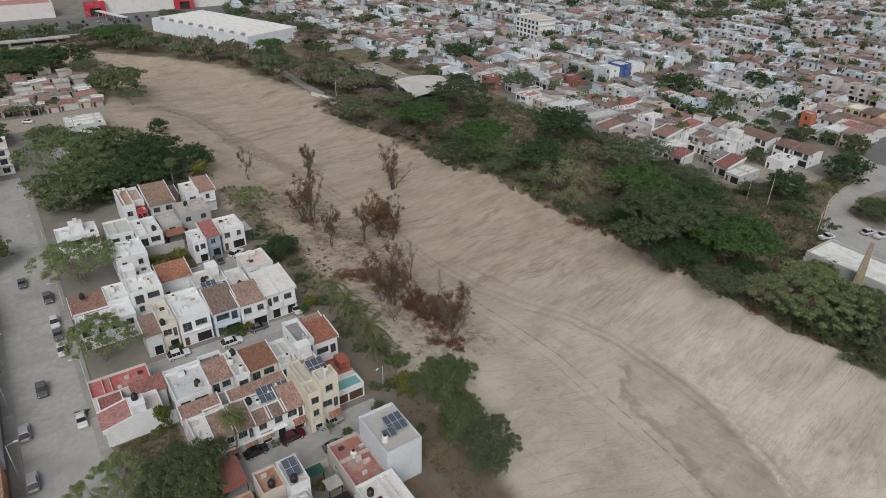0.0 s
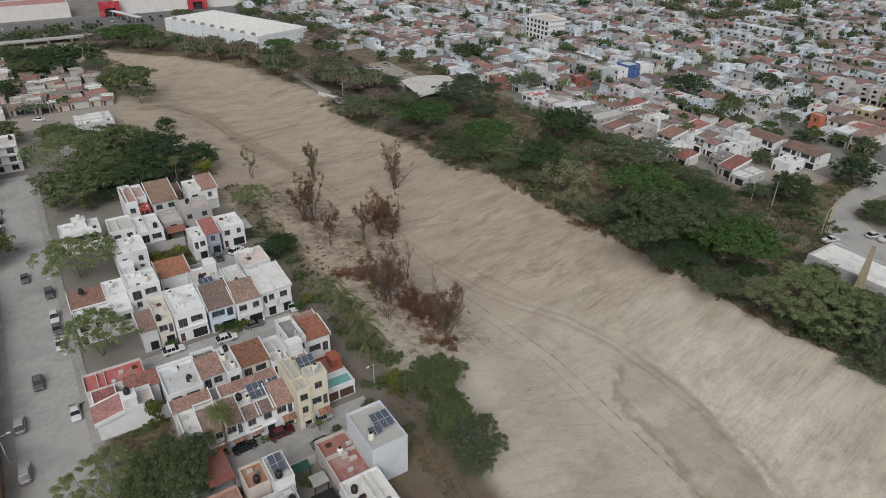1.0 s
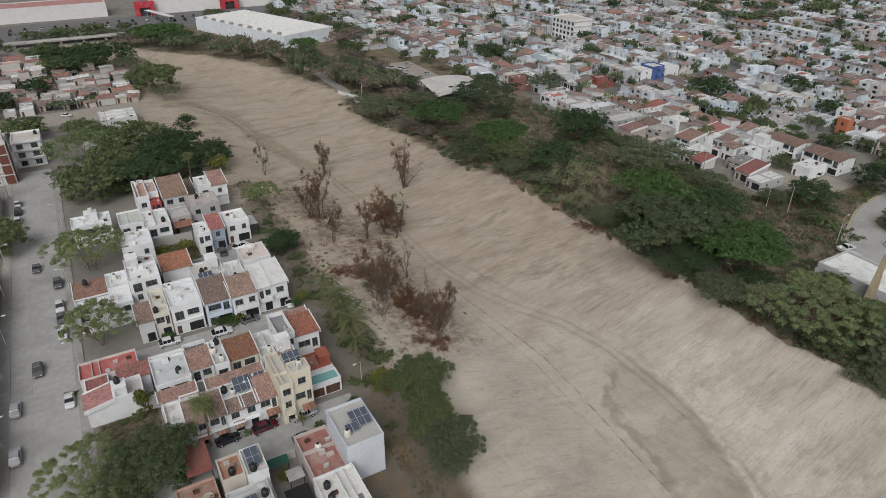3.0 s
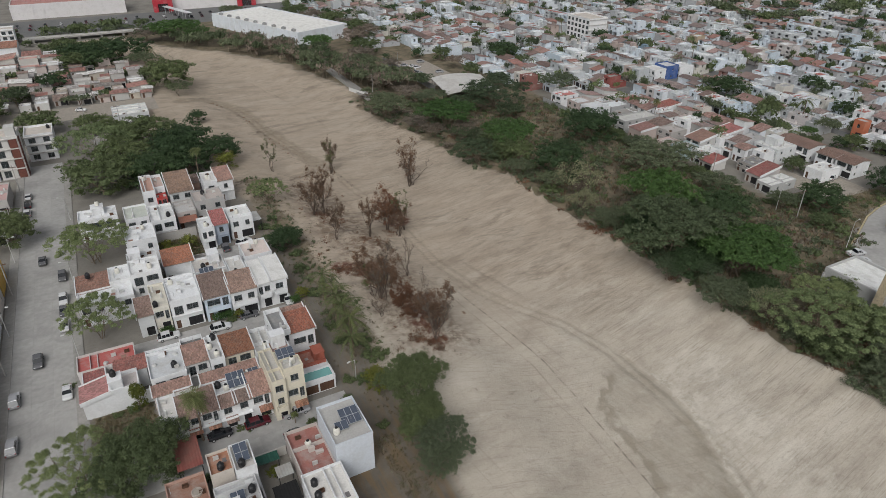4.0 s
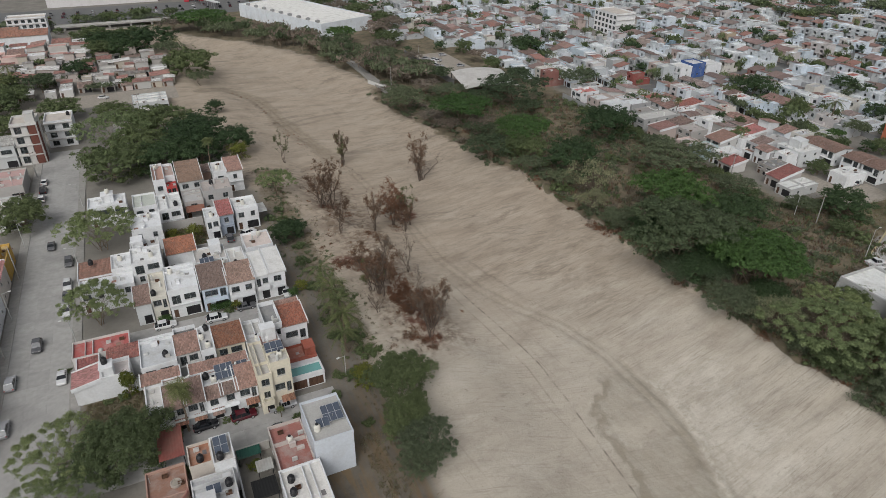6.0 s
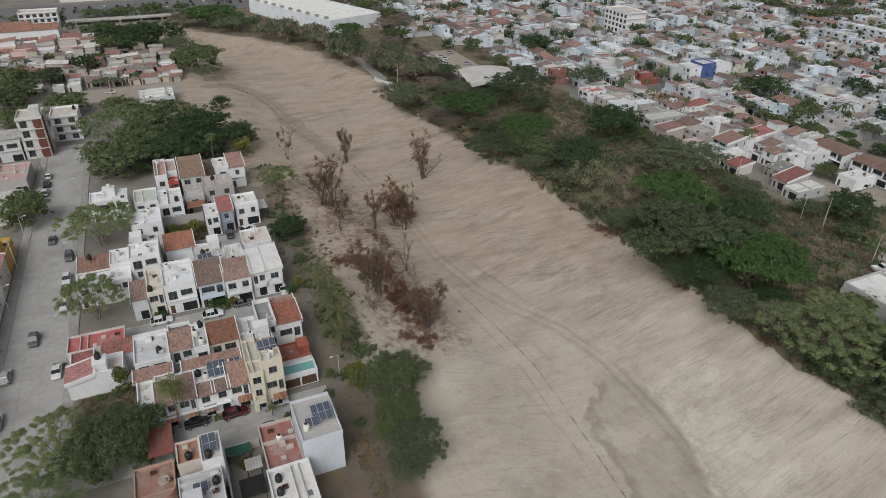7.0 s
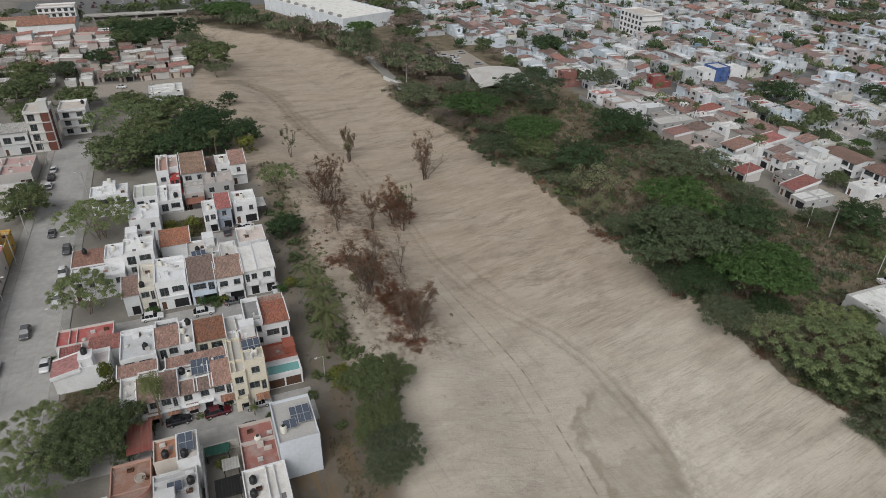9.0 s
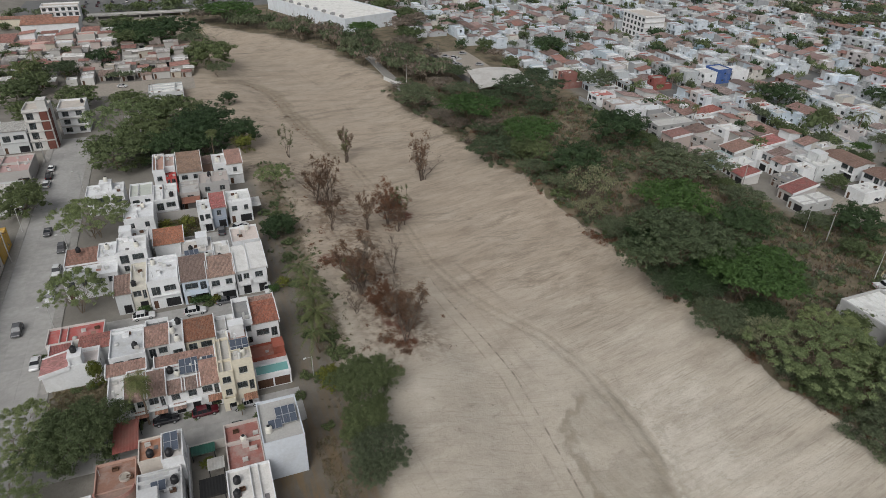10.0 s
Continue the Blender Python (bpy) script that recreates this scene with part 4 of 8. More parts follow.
# back row, seen over the roofs
house(0.6, 3.6, 5.2, 8.4, 3.9, "white corner house with a red tiled roof and blank wall", WHITE, "shed", REDR, storeys=1, garage=False, front="n", sides="", slope="w", rise=0.22)
house(5.2, 3.55, 10.2, 8.4, 5.0, "white house with a long blank side wall", WHITE, "flat", (0.5, 0.45, 0.43), garage=False, front="n", sides="e", parapet=0.9, rooms=((5.4, 3.8, 7.6, 6.4, 6.6),))
house(1.2, 8.5, 4.6, 12.8, 3.2, "low red-roofed room behind a street wall", (0.3, 0.3, 0.3), "shed", (0.3, 0.12, 0.11), storeys=1, garage=False, rise=0.1)
house(0.2, 13.0, 10.4, 18.4, 4.0, "low house with a worn red flat roof", (0.5, 0.47, 0.45), "flat", (0.4, 0.11, 0.1), storeys=1, garage=False)
house(6.6, 8.6, 11.8, 12.9, 4.4, "low house with a faded red gabled roof", WHITE, "gable_x", (0.3, 0.13, 0.11), storeys=1, garage=False)
house(12.2, 2.0, 18.4, 11.2, 6.0, "white house with a grey roof terrace", WHITE, "flat", (0.5, 0.51, 0.52), garage=False)
house(18.5, 3.4, 22.6, 8.3, 6.0, "white house with a brown tile roof", (0.55, 0.55, 0.54), "shed", CLAY, garage=False)
house(18.5, 8.4, 22.6, 11.2, 6.6, "white house with a dark roof terrace", WHITE, "flat", (0.12, 0.12, 0.12), garage=False, parapet=0.9)
house(22.7, 1.7, 25.3, 9.4, 6.8, "white narrow house with tanks on its roof", WHITE, "flat", (0.45, 0.44, 0.43), garage=False)
house(25.4, 2.6, 30.8, 8.6, 6.0, "cream house with a rusted sheet roof", CREAM, "shed", (0.23, 0.11, 0.07), garage=False, rise=0.12)
house(31.0, 1.4, 34.7, 9.4, 5.6, "white house with a cluttered roof terrace", WHITE, "flat", (0.5, 0.49, 0.47), garage=False, parapet=0.9)

# between the south lane and the meadow
house(35.8, -30.2, 42.1, -20.8, 8.2, "pale grey-white three-storey house with solar panels", (0.52, 0.55, 0.59), "flat", (0.4, 0.39, 0.37), storeys=3, front="e", sides="", garage=False, rooms=(), clutter=1)
house(30.2, -30.5, 35.7, -19.9, 4.2, "low house with a flaking red roof terrace", (0.45, 0.4, 0.37), "flat", (0.3, 0.13, 0.11), storeys=1, front="n", garage=True, parapet=0.7)
house(29.8, -40.0, 36.2, -30.7, 5.2, "white house with a stained white flat roof", WHITE, "flat", (0.6, 0.58, 0.55), front="n", sides="w")
house(17.6, -25.2, 21.0, -20.5, 6.0, "house with a terracotta roof terrace", (0.5, 0.45, 0.4), "flat", (0.33, 0.16, 0.1), front="n")
house(21.1, -27.2, 24.2, -21.5, 7.2, "white house with solar panels over the roof", WHITE, "flat", (0.5, 0.47, 0.44), front="n")
house(17.4, -36.0, 23.6, -27.3, 5.5, "grey-white house with a cluttered flat roof", (0.5, 0.5, 0.5), "flat", (0.42, 0.42, 0.42), front="n", rooms=((18.0, -34.5, 20.5, -32.0, 7.2),))
house(11.0, -27.0, 16.8, -21.0, 3.4, "low house with a brown curved roof terrace", (0.4, 0.25, 0.2), "flat", (0.27, 0.15, 0.11), storeys=1, front="n")
house(2.5, -33.0, 10.6, -26.5, 3.2, "low white house among trees", WHITE, "flat", (0.4, 0.39, 0.38), storeys=1, front="n", rooms=((4.0, -32, 6.5, -29, 5.0),))

# row of the north lane
house(36.8, 24.0, 40.0, 33.6, 6.5, "white house with balconies and a weathered white roof", WHITE, "slope", (0.6, 0.59, 0.57), rise=0.08, balcony=True)
house(40.0, 24.0, 43.5, 33.6, 6.6, "white corner house with arched balconies and weathered roof", WHITE, "slope", (0.6, 0.59, 0.57), rise=0.1, balcony=True)
house(31.0, 23.2, 36.6, 30.6, 6.5, "white house with a brown tile roof and green balcony", WHITE, "shed", (0.33, 0.225, 0.18), rise=0.12, balcony=True)
house(25.5, 24.2, 30.9, 31.2, 6.0, "pale blue house with a dark mottled tile roof", (0.5, 0.57, 0.64), "shed", DARKT, rise=0.3, balcony=True)
house(18.7, 24.6, 25.0, 34.9, 7.2, "white two-storey house with a large white flat roof", WHITE, "flat", WHITE)
house(12.1, 24.8, 15.2, 31.0, 5.2, "low house with a brown tile roof over the gate", GREYW, "shed", BROWN, storeys=1, rise=0.15)
house(15.3, 25.2, 18.5, 35.2, 6.2, "cream house with a pale flat roof", (0.6, 0.57, 0.5), "flat", (0.55, 0.52, 0.45))
house(1.4, 34.0, 12.4, 40.0, 5.6, "white compound with a white flat roof", WHITE, "flat", WHITE, garage=False)
house(1.4, 40.1, 8.0, 47.0, 5.2, "white compound wing with faded brown roof", WHITE, "shed", (0.3, 0.17, 0.13), garage=False, rise=0.08)
house(8.1, 40.1, 12.4, 47.0, 6.4, "white compound wing with flat roof", WHITE, "flat", WHITE, garage=False)
house(12.5, 37.0, 18.9, 44.0, 8.6, "tall white house with a flat white roof", WHITE, "flat", (0.68, 0.68, 0.67), storeys=3, garage=False)
house(12.5, 44.1, 18.9, 50.2, 7.2, "white house with a grey cluttered roof", WHITE, "flat", (0.5, 0.5, 0.49), garage=False, rooms=((13, 46, 15.5, 49, 9.0),))
house(19.9, 44.3, 26.5, 50.3, 5.0, "house with an orange clay-tile roof", WHITE, "shed", (0.36, 0.16, 0.1), storeys=1, garage=False)
house(25.7, 32.0, 32.8, 37.6, 5.0, "low house with a cluttered grey roof", GREYW, "flat", (0.4, 0.38, 0.36), storeys=1, garage=False)
house(25.7, 37.8, 32.8, 44.5, 5.0, "low house with cluttered white roof terrace", WHITE, "flat", (0.5, 0.47, 0.44), garage=False, rooms=((29.5, 41, 32.0, 44, 7.0),))
house(33.0, 31.0, 36.6, 40.5, 5.6, "white house with a flat grey roof", WHITE, "flat", (0.55, 0.53, 0.5), garage=False)
house(37.4, 37.8, 43.8, 45.4, 6.2, "white house with a pale pink roof", WHITE, "flat", (0.58, 0.5, 0.46), garage=False)
house(13.0, 57.4, 20.1, 66.2, 6.6, "white two-storey house with flat white roof", WHITE, "flat", WHITE, garage=False)

# upper group
house(3.0, 75.8, 12.4, 82.6, 6.2, "white house with a stepped parapet", WHITE, "flat", WHITE, garage=False, rooms=((6.5, 79.0, 9.5, 82.0, 7.6),))
house(14.0, 71.4, 19.8, 80.0, 6.2, "white house with a grey-green roof terrace", WHITE, "flat", (0.45, 0.47, 0.42), garage=False)
house(20.0, 67.6, 26.0, 77.8, 6.0, "white house with a flat roof and tank", WHITE, "flat", (0.62, 0.62, 0.61), garage=False)
house(20.0, 84.5, 23.2, 97.0, 7.6, "white house with dark roof terrace", WHITE, "flat", (0.4, 0.25, 0.2), garage=False, parapet=0.9)
house(23.2, 84.2, 26.0, 87.4, 5.2, "small front wing with bright red walls", (0.42, 0.06, 0.055), "flat", (0.55, 0.53, 0.52), garage=False)
house(23.2, 87.5, 26.0, 97.0, 7.2, "white narrow house with a brown roof terrace", WHITE, "flat", (0.42, 0.3, 0.26), garage=False, parapet=0.9)
house(26.7, 84.0, 33.2, 94.8, 6.0, "grey house with a brown tile roof", GREYW, "shed", (0.28, 0.19, 0.14), garage=False)
house(26.7, 72.0, 31.8, 80.0, 5.0, "unplastered grey house with a red-brown gallery", (0.38, 0.36, 0.34), "flat", (0.42, 0.41, 0.4), garage=False)
house(32.0, 73.6, 40.0, 81.2, 6.6, "bare grey block house with a dusty roof", (0.36, 0.35, 0.34), "flat", (0.42, 0.37, 0.34), garage=False, sides="")
house(36.6, 85.0, 40.4, 92.6, 7.2, "white house with a pinkish roof room", WHITE, "flat", (0.6, 0.58, 0.56), garage=False)
house(40.4, 85.0, 44.8, 92.6, 6.6, "white house with dusty pink tile roof", WHITE, "shed", (0.36, 0.22, 0.18), garage=False)
house(30.6, 57.0, 34.0, 63.8, 6.2, "white narrow house with a flat roof", WHITE, "flat", WHITE, balcony=True)
house(34.0, 58.0, 37.6, 64.5, 6.0, "blue-grey house with a red sheet roof", (0.3, 0.34, 0.4), "shed", (0.36, 0.14, 0.13))
house(38.4, 59.5, 44.4, 67.0, 6.2, "white house with a pale sheet roof", WHITE, "flat", (0.66, 0.66, 0.64), sides="we")
house(33.0, 94.8, 36.4, 99.0, 3.6, "low dark tiled shelter by the trees", (0.3, 0.2, 0.16), "shed", DARKT, storeys=1, garage=False)


# ---- tower and buildings beyond the street's end ----
def block_of_flats(x0, y0, x1, y1, h, storeys, color, label, brick=False, open_sides="sw"):
    cx, cy, hw, hd = (x0 + x1) / 2, (y0 + y1) / 2, (x1 - x0) / 2, (y1 - y0) / 2
    ob = thing("apartment_building", label, "building", at(cx, cy))
    sh = Shape()
    hs = (h - 0.8) / storeys
    for side, p, d, length in (("s", (-hw, -hd), (1, 0), hw * 2), ("e", (hw, -hd), (0, 1), hd * 2), ("n", (hw, hd), (-1, 0), hw * 2), ("w", (-hw, hd), (0, -1), hd * 2)):
        holes = []
        nb = max(2, int(length / 3.2))
        for k in range(storeys):
            for i in range(nb):
                if side in open_sides:
                    c = length * (i + 0.5) / nb
                    holes.append((c - 1.0, c + 1.0, k * hs + 0.6, k * hs + hs - 0.5))
        pt = wall_side(sh, p, d, length, -0.3, h - 0.8, holes)
        for q in holes:
            window(ob, pt, q, True)
    part("wall", sh, PLASTER, ob, "", color)
    pr = Shape()
    for q in ((-hw - 0.04, -hd - 0.04, hw + 0.04, -hd + 0.16), (-hw - 0.04, hd - 0.16, hw + 0.04, hd + 0.04), (-hw - 0.04, -hd + 0.16, -hw + 0.16, hd - 0.16), (hw - 0.16, -hd + 0.16, hw + 0.04, hd - 0.16)):
        pr.box(q[0], q[1], h - 0.8, q[2], q[3], h)
    part("parapet", pr, PLASTER, ob, "", color)
    part("roof", Shape().box(-hw + 0.16, -hd + 0.16, h - 1.0, hw - 0.16, hd - 0.16, h - 0.7), SEALED, ob, "", (0.5, 0.45, 0.4))
    for k in range(1, storeys + 1):
        part("floor_band", Shape().box(-hw - 0.25, -hd - 0.5, k * hs - 0.15, hw + 0.05, -hd - 0.02, k * hs + 0.12), CONCRETE, ob, "", (0.5, 0.48, 0.46))
    if brick:
        for k in range(storeys):
            part("brick_panel", Shape().box(hw - 2.6, -hd - 0.3, k * hs + 0.2, hw - 0.4, -hd - 0.02, k * hs + hs - 0.2), BRICKRED, ob, "dark red brick infill")
            part("brick_panel", Shape().box(hw + 0.01, -hd + 0.4, k * hs + 0.2, hw + 0.2, -hd + 3.4, k * hs + hs - 0.2), BRICKRED, ob, "dark red brick infill")
        part("stair_tower", Shape().box(hw - 3.0, -hd + 1.0, h - 0.7, hw - 0.3, -hd + 4.5, h + 2.3).box(hw - 3.1, -hd + 0.9, h + 2.3, hw - 0.2, -hd + 4.6, h + 2.5), PLASTER, ob, "", color)
    return ob


block_of_flats(-17.9, 132.5, -10.5, 141.5, 14.0, 4, (0.5, 0.49, 0.47), "unfinished four-storey building with dark red brick panels", True)
block_of_flats(-10.3, 146.0, -1.7, 156.5, 9.4, 3, WHITE, "white plastered three-storey building")
block_of_flats(280, 210, 293.5, 231, 12.6, 4, (0.66, 0.66, 0.66), "white four-storey apartment building with dark balconies", False, "w")
block_of_flats(-40, 347, -20, 357, 9.5, 3, WHITE, "long white three-storey office building")
OTHERS = "low houses beyond the street"
house(-26.4, 132.0, -18.4, 140.5, 7.6, "grey concrete shed with a pale sheet roof", GREYW, "shed", (0.5, 0.49, 0.46), garage=True, rise=0.05, group=OTHERS)
house(-26.0, 104.0, -14.6, 118.0, 4.6, "low grey house with a crumbling red roof", (0.4, 0.38, 0.36), "flat", (0.45, 0.3, 0.28), storeys=1, group=OTHERS)
house(-26.0, 84.0, -14.6, 97.0, 4.5, "low house behind a tree", GREYW, "flat", (0.45, 0.43, 0.4), storeys=1, group=OTHERS)
house(-24.0, 56.0, -14.4, 66.0, 5.0, "yellow-ochre house with flat roofs", (0.5, 0.31, 0.07), "flat", (0.5, 0.36, 0.15), group=OTHERS, storeys=1, rooms=((-20, 58, -15.5, 62, 6.6),))
house(-24.0, 44.0, -14.4, 55.0, 6.0, "house with a red-brown tile roof", (0.55, 0.5, 0.45), "shed", REDR, slope="e", group=OTHERS)
house(-24.0, 28.0, -14.4, 43.0, 5.6, "white house with flat roof", WHITE, "flat", WHITE, group=OTHERS)
house(-24.0, -8.0, -14.4, 6.0, 5.6, "house with an orange plaster front", (0.5, 0.25, 0.12), "shed", CLAY, slope="e", group=OTHERS)
house(-24.0, 8.0, -14.4, 26.0, 5.6, "white house with flat roof", WHITE, "flat", WHITE, group=OTHERS)
house(10.0, 139.0, 18.5, 148.0, 4.0, "bare concrete shell house", (0.4, 0.39, 0.37), "flat", (0.45, 0.43, 0.41), storeys=1, group=OTHERS)
house(18.0, 174.0, 31.0, 187.0, 3.8, "low open house with a wide white roof", GREYW, "flat", (0.68, 0.67, 0.64), storeys=1, group=OTHERS)
house(22.0, 163.0, 28.0, 169.0, 3.0, "small hut with a white sheet roof", GREYW, "shed", (0.66, 0.65, 0.62), storeys=1, garage=False, rise=0.06, group=OTHERS)
random.seed(4)
shacks = []
tries = 0
while len(shacks) < 112 and tries < 9000:
    tries += 1
    x, y = random.uniform(-62, 37), random.uniform(209, 268)
    w, d = random.uniform(5, 9), random.uniform(5, 8)
    if min(math.hypot(x + 31, y - 222), math.hypot(x + 16, y - 218)) < 9:
        continue
    if x > 48 - 0.16 * (y - 150) or any(abs(x - a) < (w + c) / 2 + 0.3 and abs(y - b) < (d + e) / 2 + 0.3 for a, b, c, e in shacks):
        w, d = 4.2, 4.2
        if x > 46 - 0.16 * (y - 150) or any(abs(x - a) < (w + c) / 2 + 0.2 and abs(y - b) < (d + e) / 2 + 0.2 for a, b, c, e in shacks):
            continue
    shacks.append((x, y, w, d))
    roof = random.choice(("shed", "shed", "flat", "gable_x"))
    tone = random.choice(((0.3, 0.16, 0.135), (0.27, 0.13, 0.11), (0.42, 0.4, 0.38), (0.56, 0.55, 0.53), (0.26, 0.19, 0.16), (0.24, 0.22, 0.2), (0.36, 0.34, 0.32)))
    house(x - w / 2, y - d / 2, x + w / 2, y + d / 2, random.uniform(2.2, 3.4) + (2.4 if random.random() < 0.15 else 0),
          "low makeshift house with a %s roof" % ("flat" if roof == "flat" else "rusty sheet" if roof == "shed" else "red tile"), random.choice(((0.5, 0.49, 0.47), (0.42, 0.41, 0.39), (0.42, 0.38, 0.32), (0.45, 0.39, 0.36), (0.33, 0.31, 0.29))),
          roof, random.choice((WHITE, (0.5, 0.48, 0.45))) if roof == "flat" else tone, storeys=1, simple=True, rise=0.08, slope=random.choice("snwe"), clutter=1, garage=random.random() < 0.3, group="low tin-roofed houses by the dry river")
random.seed(14)
for k in range(34):
    x, y = -60 + 9.6 * (k % 7) + random.uniform(-0.9, 0.9), 271 + 8.4 * (k // 7) + random.uniform(-0.6, 0.6)
    w, d = random.uniform(6.5, 9.0), random.uniform(5.8, 7.6)
    if x > 2 or random.random() < 0.1:
        continue
    roof = random.choice(("flat", "flat", "shed", "gable_x"))
    house(x - w / 2, y - d / 2, x + w / 2, y + d / 2, random.choice((3.0, 3.4, 5.2)), "small plastered house with a %s roof" % ("flat" if roof == "flat" else "faded tile"), random.choice((WHITE, (0.5, 0.49, 0.47), (0.55, 0.42, 0.38), (0.45, 0.43, 0.4))),
          roof, random.choice((WHITE, (0.45, 0.43, 0.4), (0.5, 0.3, 0.26))) if roof == "flat" else random.choice(((0.33, 0.17, 0.14), (0.3, 0.2, 0.17))), storeys=1, simple=True, rise=0.12, slope=random.choice("snwe"), clutter=1, garage=False, group="low tin-roofed houses by the dry river")
house(-46, 312, -18, 330, 6.0, "long low building with a red tile roof", WHITE, "gable_x", (0.33, 0.17, 0.12), storeys=1, simple=True, group=OTHERS)
house(-60, 336, -34, 345, 5.0, "long low building with a red tile roof", CREAM, "gable_x", (0.33, 0.18, 0.13), storeys=1, simple=True, group=OTHERS)


# ---- the town across the river: rows of terraced houses ----
random.seed(11)
TOWN = "terraced houses of the far town"
KINDS, SHIFT = [], []
DUSTY = ((0.28, 0.15, 0.125), (0.26, 0.165, 0.14), (0.2, 0.145, 0.13), (0.175, 0.135, 0.125), (0.23, 0.145, 0.125), (0.24, 0.19, 0.175), (0.165, 0.115, 0.1), (0.27, 0.19, 0.175))
for i, (w, d, m0, m1, h, roof, st, low) in enumerate((
        (4.7, 10.4, 2.8, 8.0, 5.2, "flat", 2, 2.6), (4.9, 10.4, 0.0, 5.8, 4.9, "gable_y", 2, 2.5), (4.6, 10.4, 3.2, 8.8, 4.9, "shed", 2, 2.8), (4.3, 10.4, 0.0, 6.6, 5.6, "flat", 2, 2.7), (5.0, 10.4, 2.0, 8.2, 2.9, "gable_y", 1, 2.3),
        (4.6, 10.4, 4.0, 9.8, 5.0, "shed", 2, 2.6), (4.9, 10.4, 0.8, 7.4, 6.9, "flat", 3, 2.8), (4.9, 10.4, 0.0, 7.4, 3.1, "flat", 1, 2.5), (4.7, 10.4, 2.4, 7.6, 5.0, "gable_x", 2, 2.6), (4.2, 10.4, 3.6, 10.0, 5.4, "flat", 2, 2.5),
        (4.6, 10.4, 1.2, 6.6, 4.9, "shed", 2, 2.6), (4.9, 10.4, 4.8, 10.0, 4.7, "flat", 2, 2.9))):
    x, y = 204.5, 28.0 + 5.4 * i
    rooms = ()
    if roof == "flat" and st > 1 and i % 3:
        rooms = ((x + m0 + 0.6, y + 0.8, x + m0 + 3.0, y + 3.2, h + 1.4),)
    wings = []
    tone = ((0.55, 0.53, 0.5), (0.36, 0.33, 0.3), (0.3, 0.19, 0.15), (0.62, 0.61, 0.58))
    if m0 > 1.2:
        wings.append((x, y + 0.1, x + m0 - 0.05, y + w - 0.1, low, tone[i % 4]))
    if d - m1 > 1.2:
        wings.append((x + m1 + 0.05, y + 0.1, x + d, y + w * (0.55 if i % 2 else 0.98), low - 0.2, tone[(i + 1) % 4]))
    k = house(x + m0, y, x + m1, y + w, h, "white plastered terraced house with a %s" % ("flat roof" if roof == "flat" else "clay-tile roof"), WHITE, roof, (0.55, 0.53, 0.5) if roof == "flat" else DUSTY[i % 6], storeys=st, front="w", sides="s",
              simple=True, rise=0.2, slope="we"[i % 2], group=TOWN, rooms=rooms, balcony=i % 4 == 0, garage=m0 < 1.2, clutter=4, parapet=0.6, wings=wings)
    KINDS.append((k, w, d))
    SHIFT.append((m0 + m1) / 2 - d / 2)
# wall paints of the town, some bluer: distance haze is put into them
HAZY_LIMES = (WHITE, (0.5, 0.53, 0.55), (0.41, 0.43, 0.44), (0.33, 0.34, 0.34), (0.38, 0.31, 0.28), (0.58, 0.64, 0.7), (0.56, 0.61, 0.66), (0.54, 0.57, 0.6), (0.46, 0.48, 0.49), (0.58, 0.61, 0.62), (0.5, 0.48, 0.44), (0.48, 0.45, 0.44), (0.45, 0.47, 0.49), (0.37, 0.38, 0.39), (0.45, 0.51, 0.56))
BOLD = ((0.1, 0.14, 0.24), (0.22, 0.1, 0.085), (0.2, 0.28, 0.33), (0.34, 0.28, 0.2))
# roof coatings, cooled for haze; the dark ones also replace shaded gaps and greenery
FLATS = ((0.58, 0.6, 0.61), (0.45, 0.45, 0.44), (0.33, 0.33, 0.33), (0.63, 0.65, 0.66), (0.26, 0.15, 0.13), (0.4, 0.41, 0.42), (0.27, 0.255, 0.24), (0.53, 0.54, 0.55), (0.33, 0.12, 0.1))
MARKS = ((232, 128, (0.24, 0.075, 0.065)),)
TOWN_ROWS = range(186, 700, 27)
SIGHT = 715.0
plots = []
for x in TOWN_ROWS:
    for half in (0, 1):
        hx = x + 10.5 * half
        y = (38.0 if hx < 305 else max(22.0, 0.2 * x - 40)) + random.uniform(0, 3)
        end = min(540 - 0.3 * (x - 186), math.sqrt(max(1.0, SIGHT ** 2 - (x - 15) ** 2)) - 95)
        run = 0
        while y < end:
            if run <= 0:
                # neighbours of one building phase look alike
                run = random.choice((1, 1, 2, 3, 5, 7))
                n, tint, tone, flat = random.randrange(len(KINDS)), random.choice(HAZY_LIMES), random.choice(DUSTY), random.choice(FLATS)
            run -= 1
            _, w, d = KINDS[n]
            if any(c - 1.0 - w < y < c + 7.5 for c in (116, 205, 300, 392)):
                y += 1.5
                continue
            if (hx < 223 and y < 122) or (271 < hx + 5 < 301 and 203 < y < 233) or (hx < 189 and 120 < y < 136) or (252 < hx + d / 2 < 266 and 80 < y < 96) or (249 < hx < 270 and 120 < y < 134):
                y += w
                continue
            if random.random() < 0.05:
                y += w * random.uniform(0.5, 1.2)
                continue
            if random.random() < 0.35:
                n = random.randrange(len(KINDS))
                w = KINDS[n][1]
            own = random.choice(BOLD) if random.random() < 0.02 else random.choice(HAZY_LIMES) if random.random() < 0.5 else tint
            for mx, my, mt in MARKS:
                if abs(hx + d / 2 - mx) < 5.3 and abs(y + w / 2 - my) < 4.0:
                    own = mt
            plots.append((hx + d / 2 + random.uniform(-0.5, 0.5), y + w / 2, n, 0 if half == 0 or random.random() < 0.5 else 180, own, tone, flat if random.random() < 0.6 else random.choice(FLATS)))
            y += w + (0.02 if random.random() < 0.88 else random.uniform(0.8, 2.5))
random.seed(21)
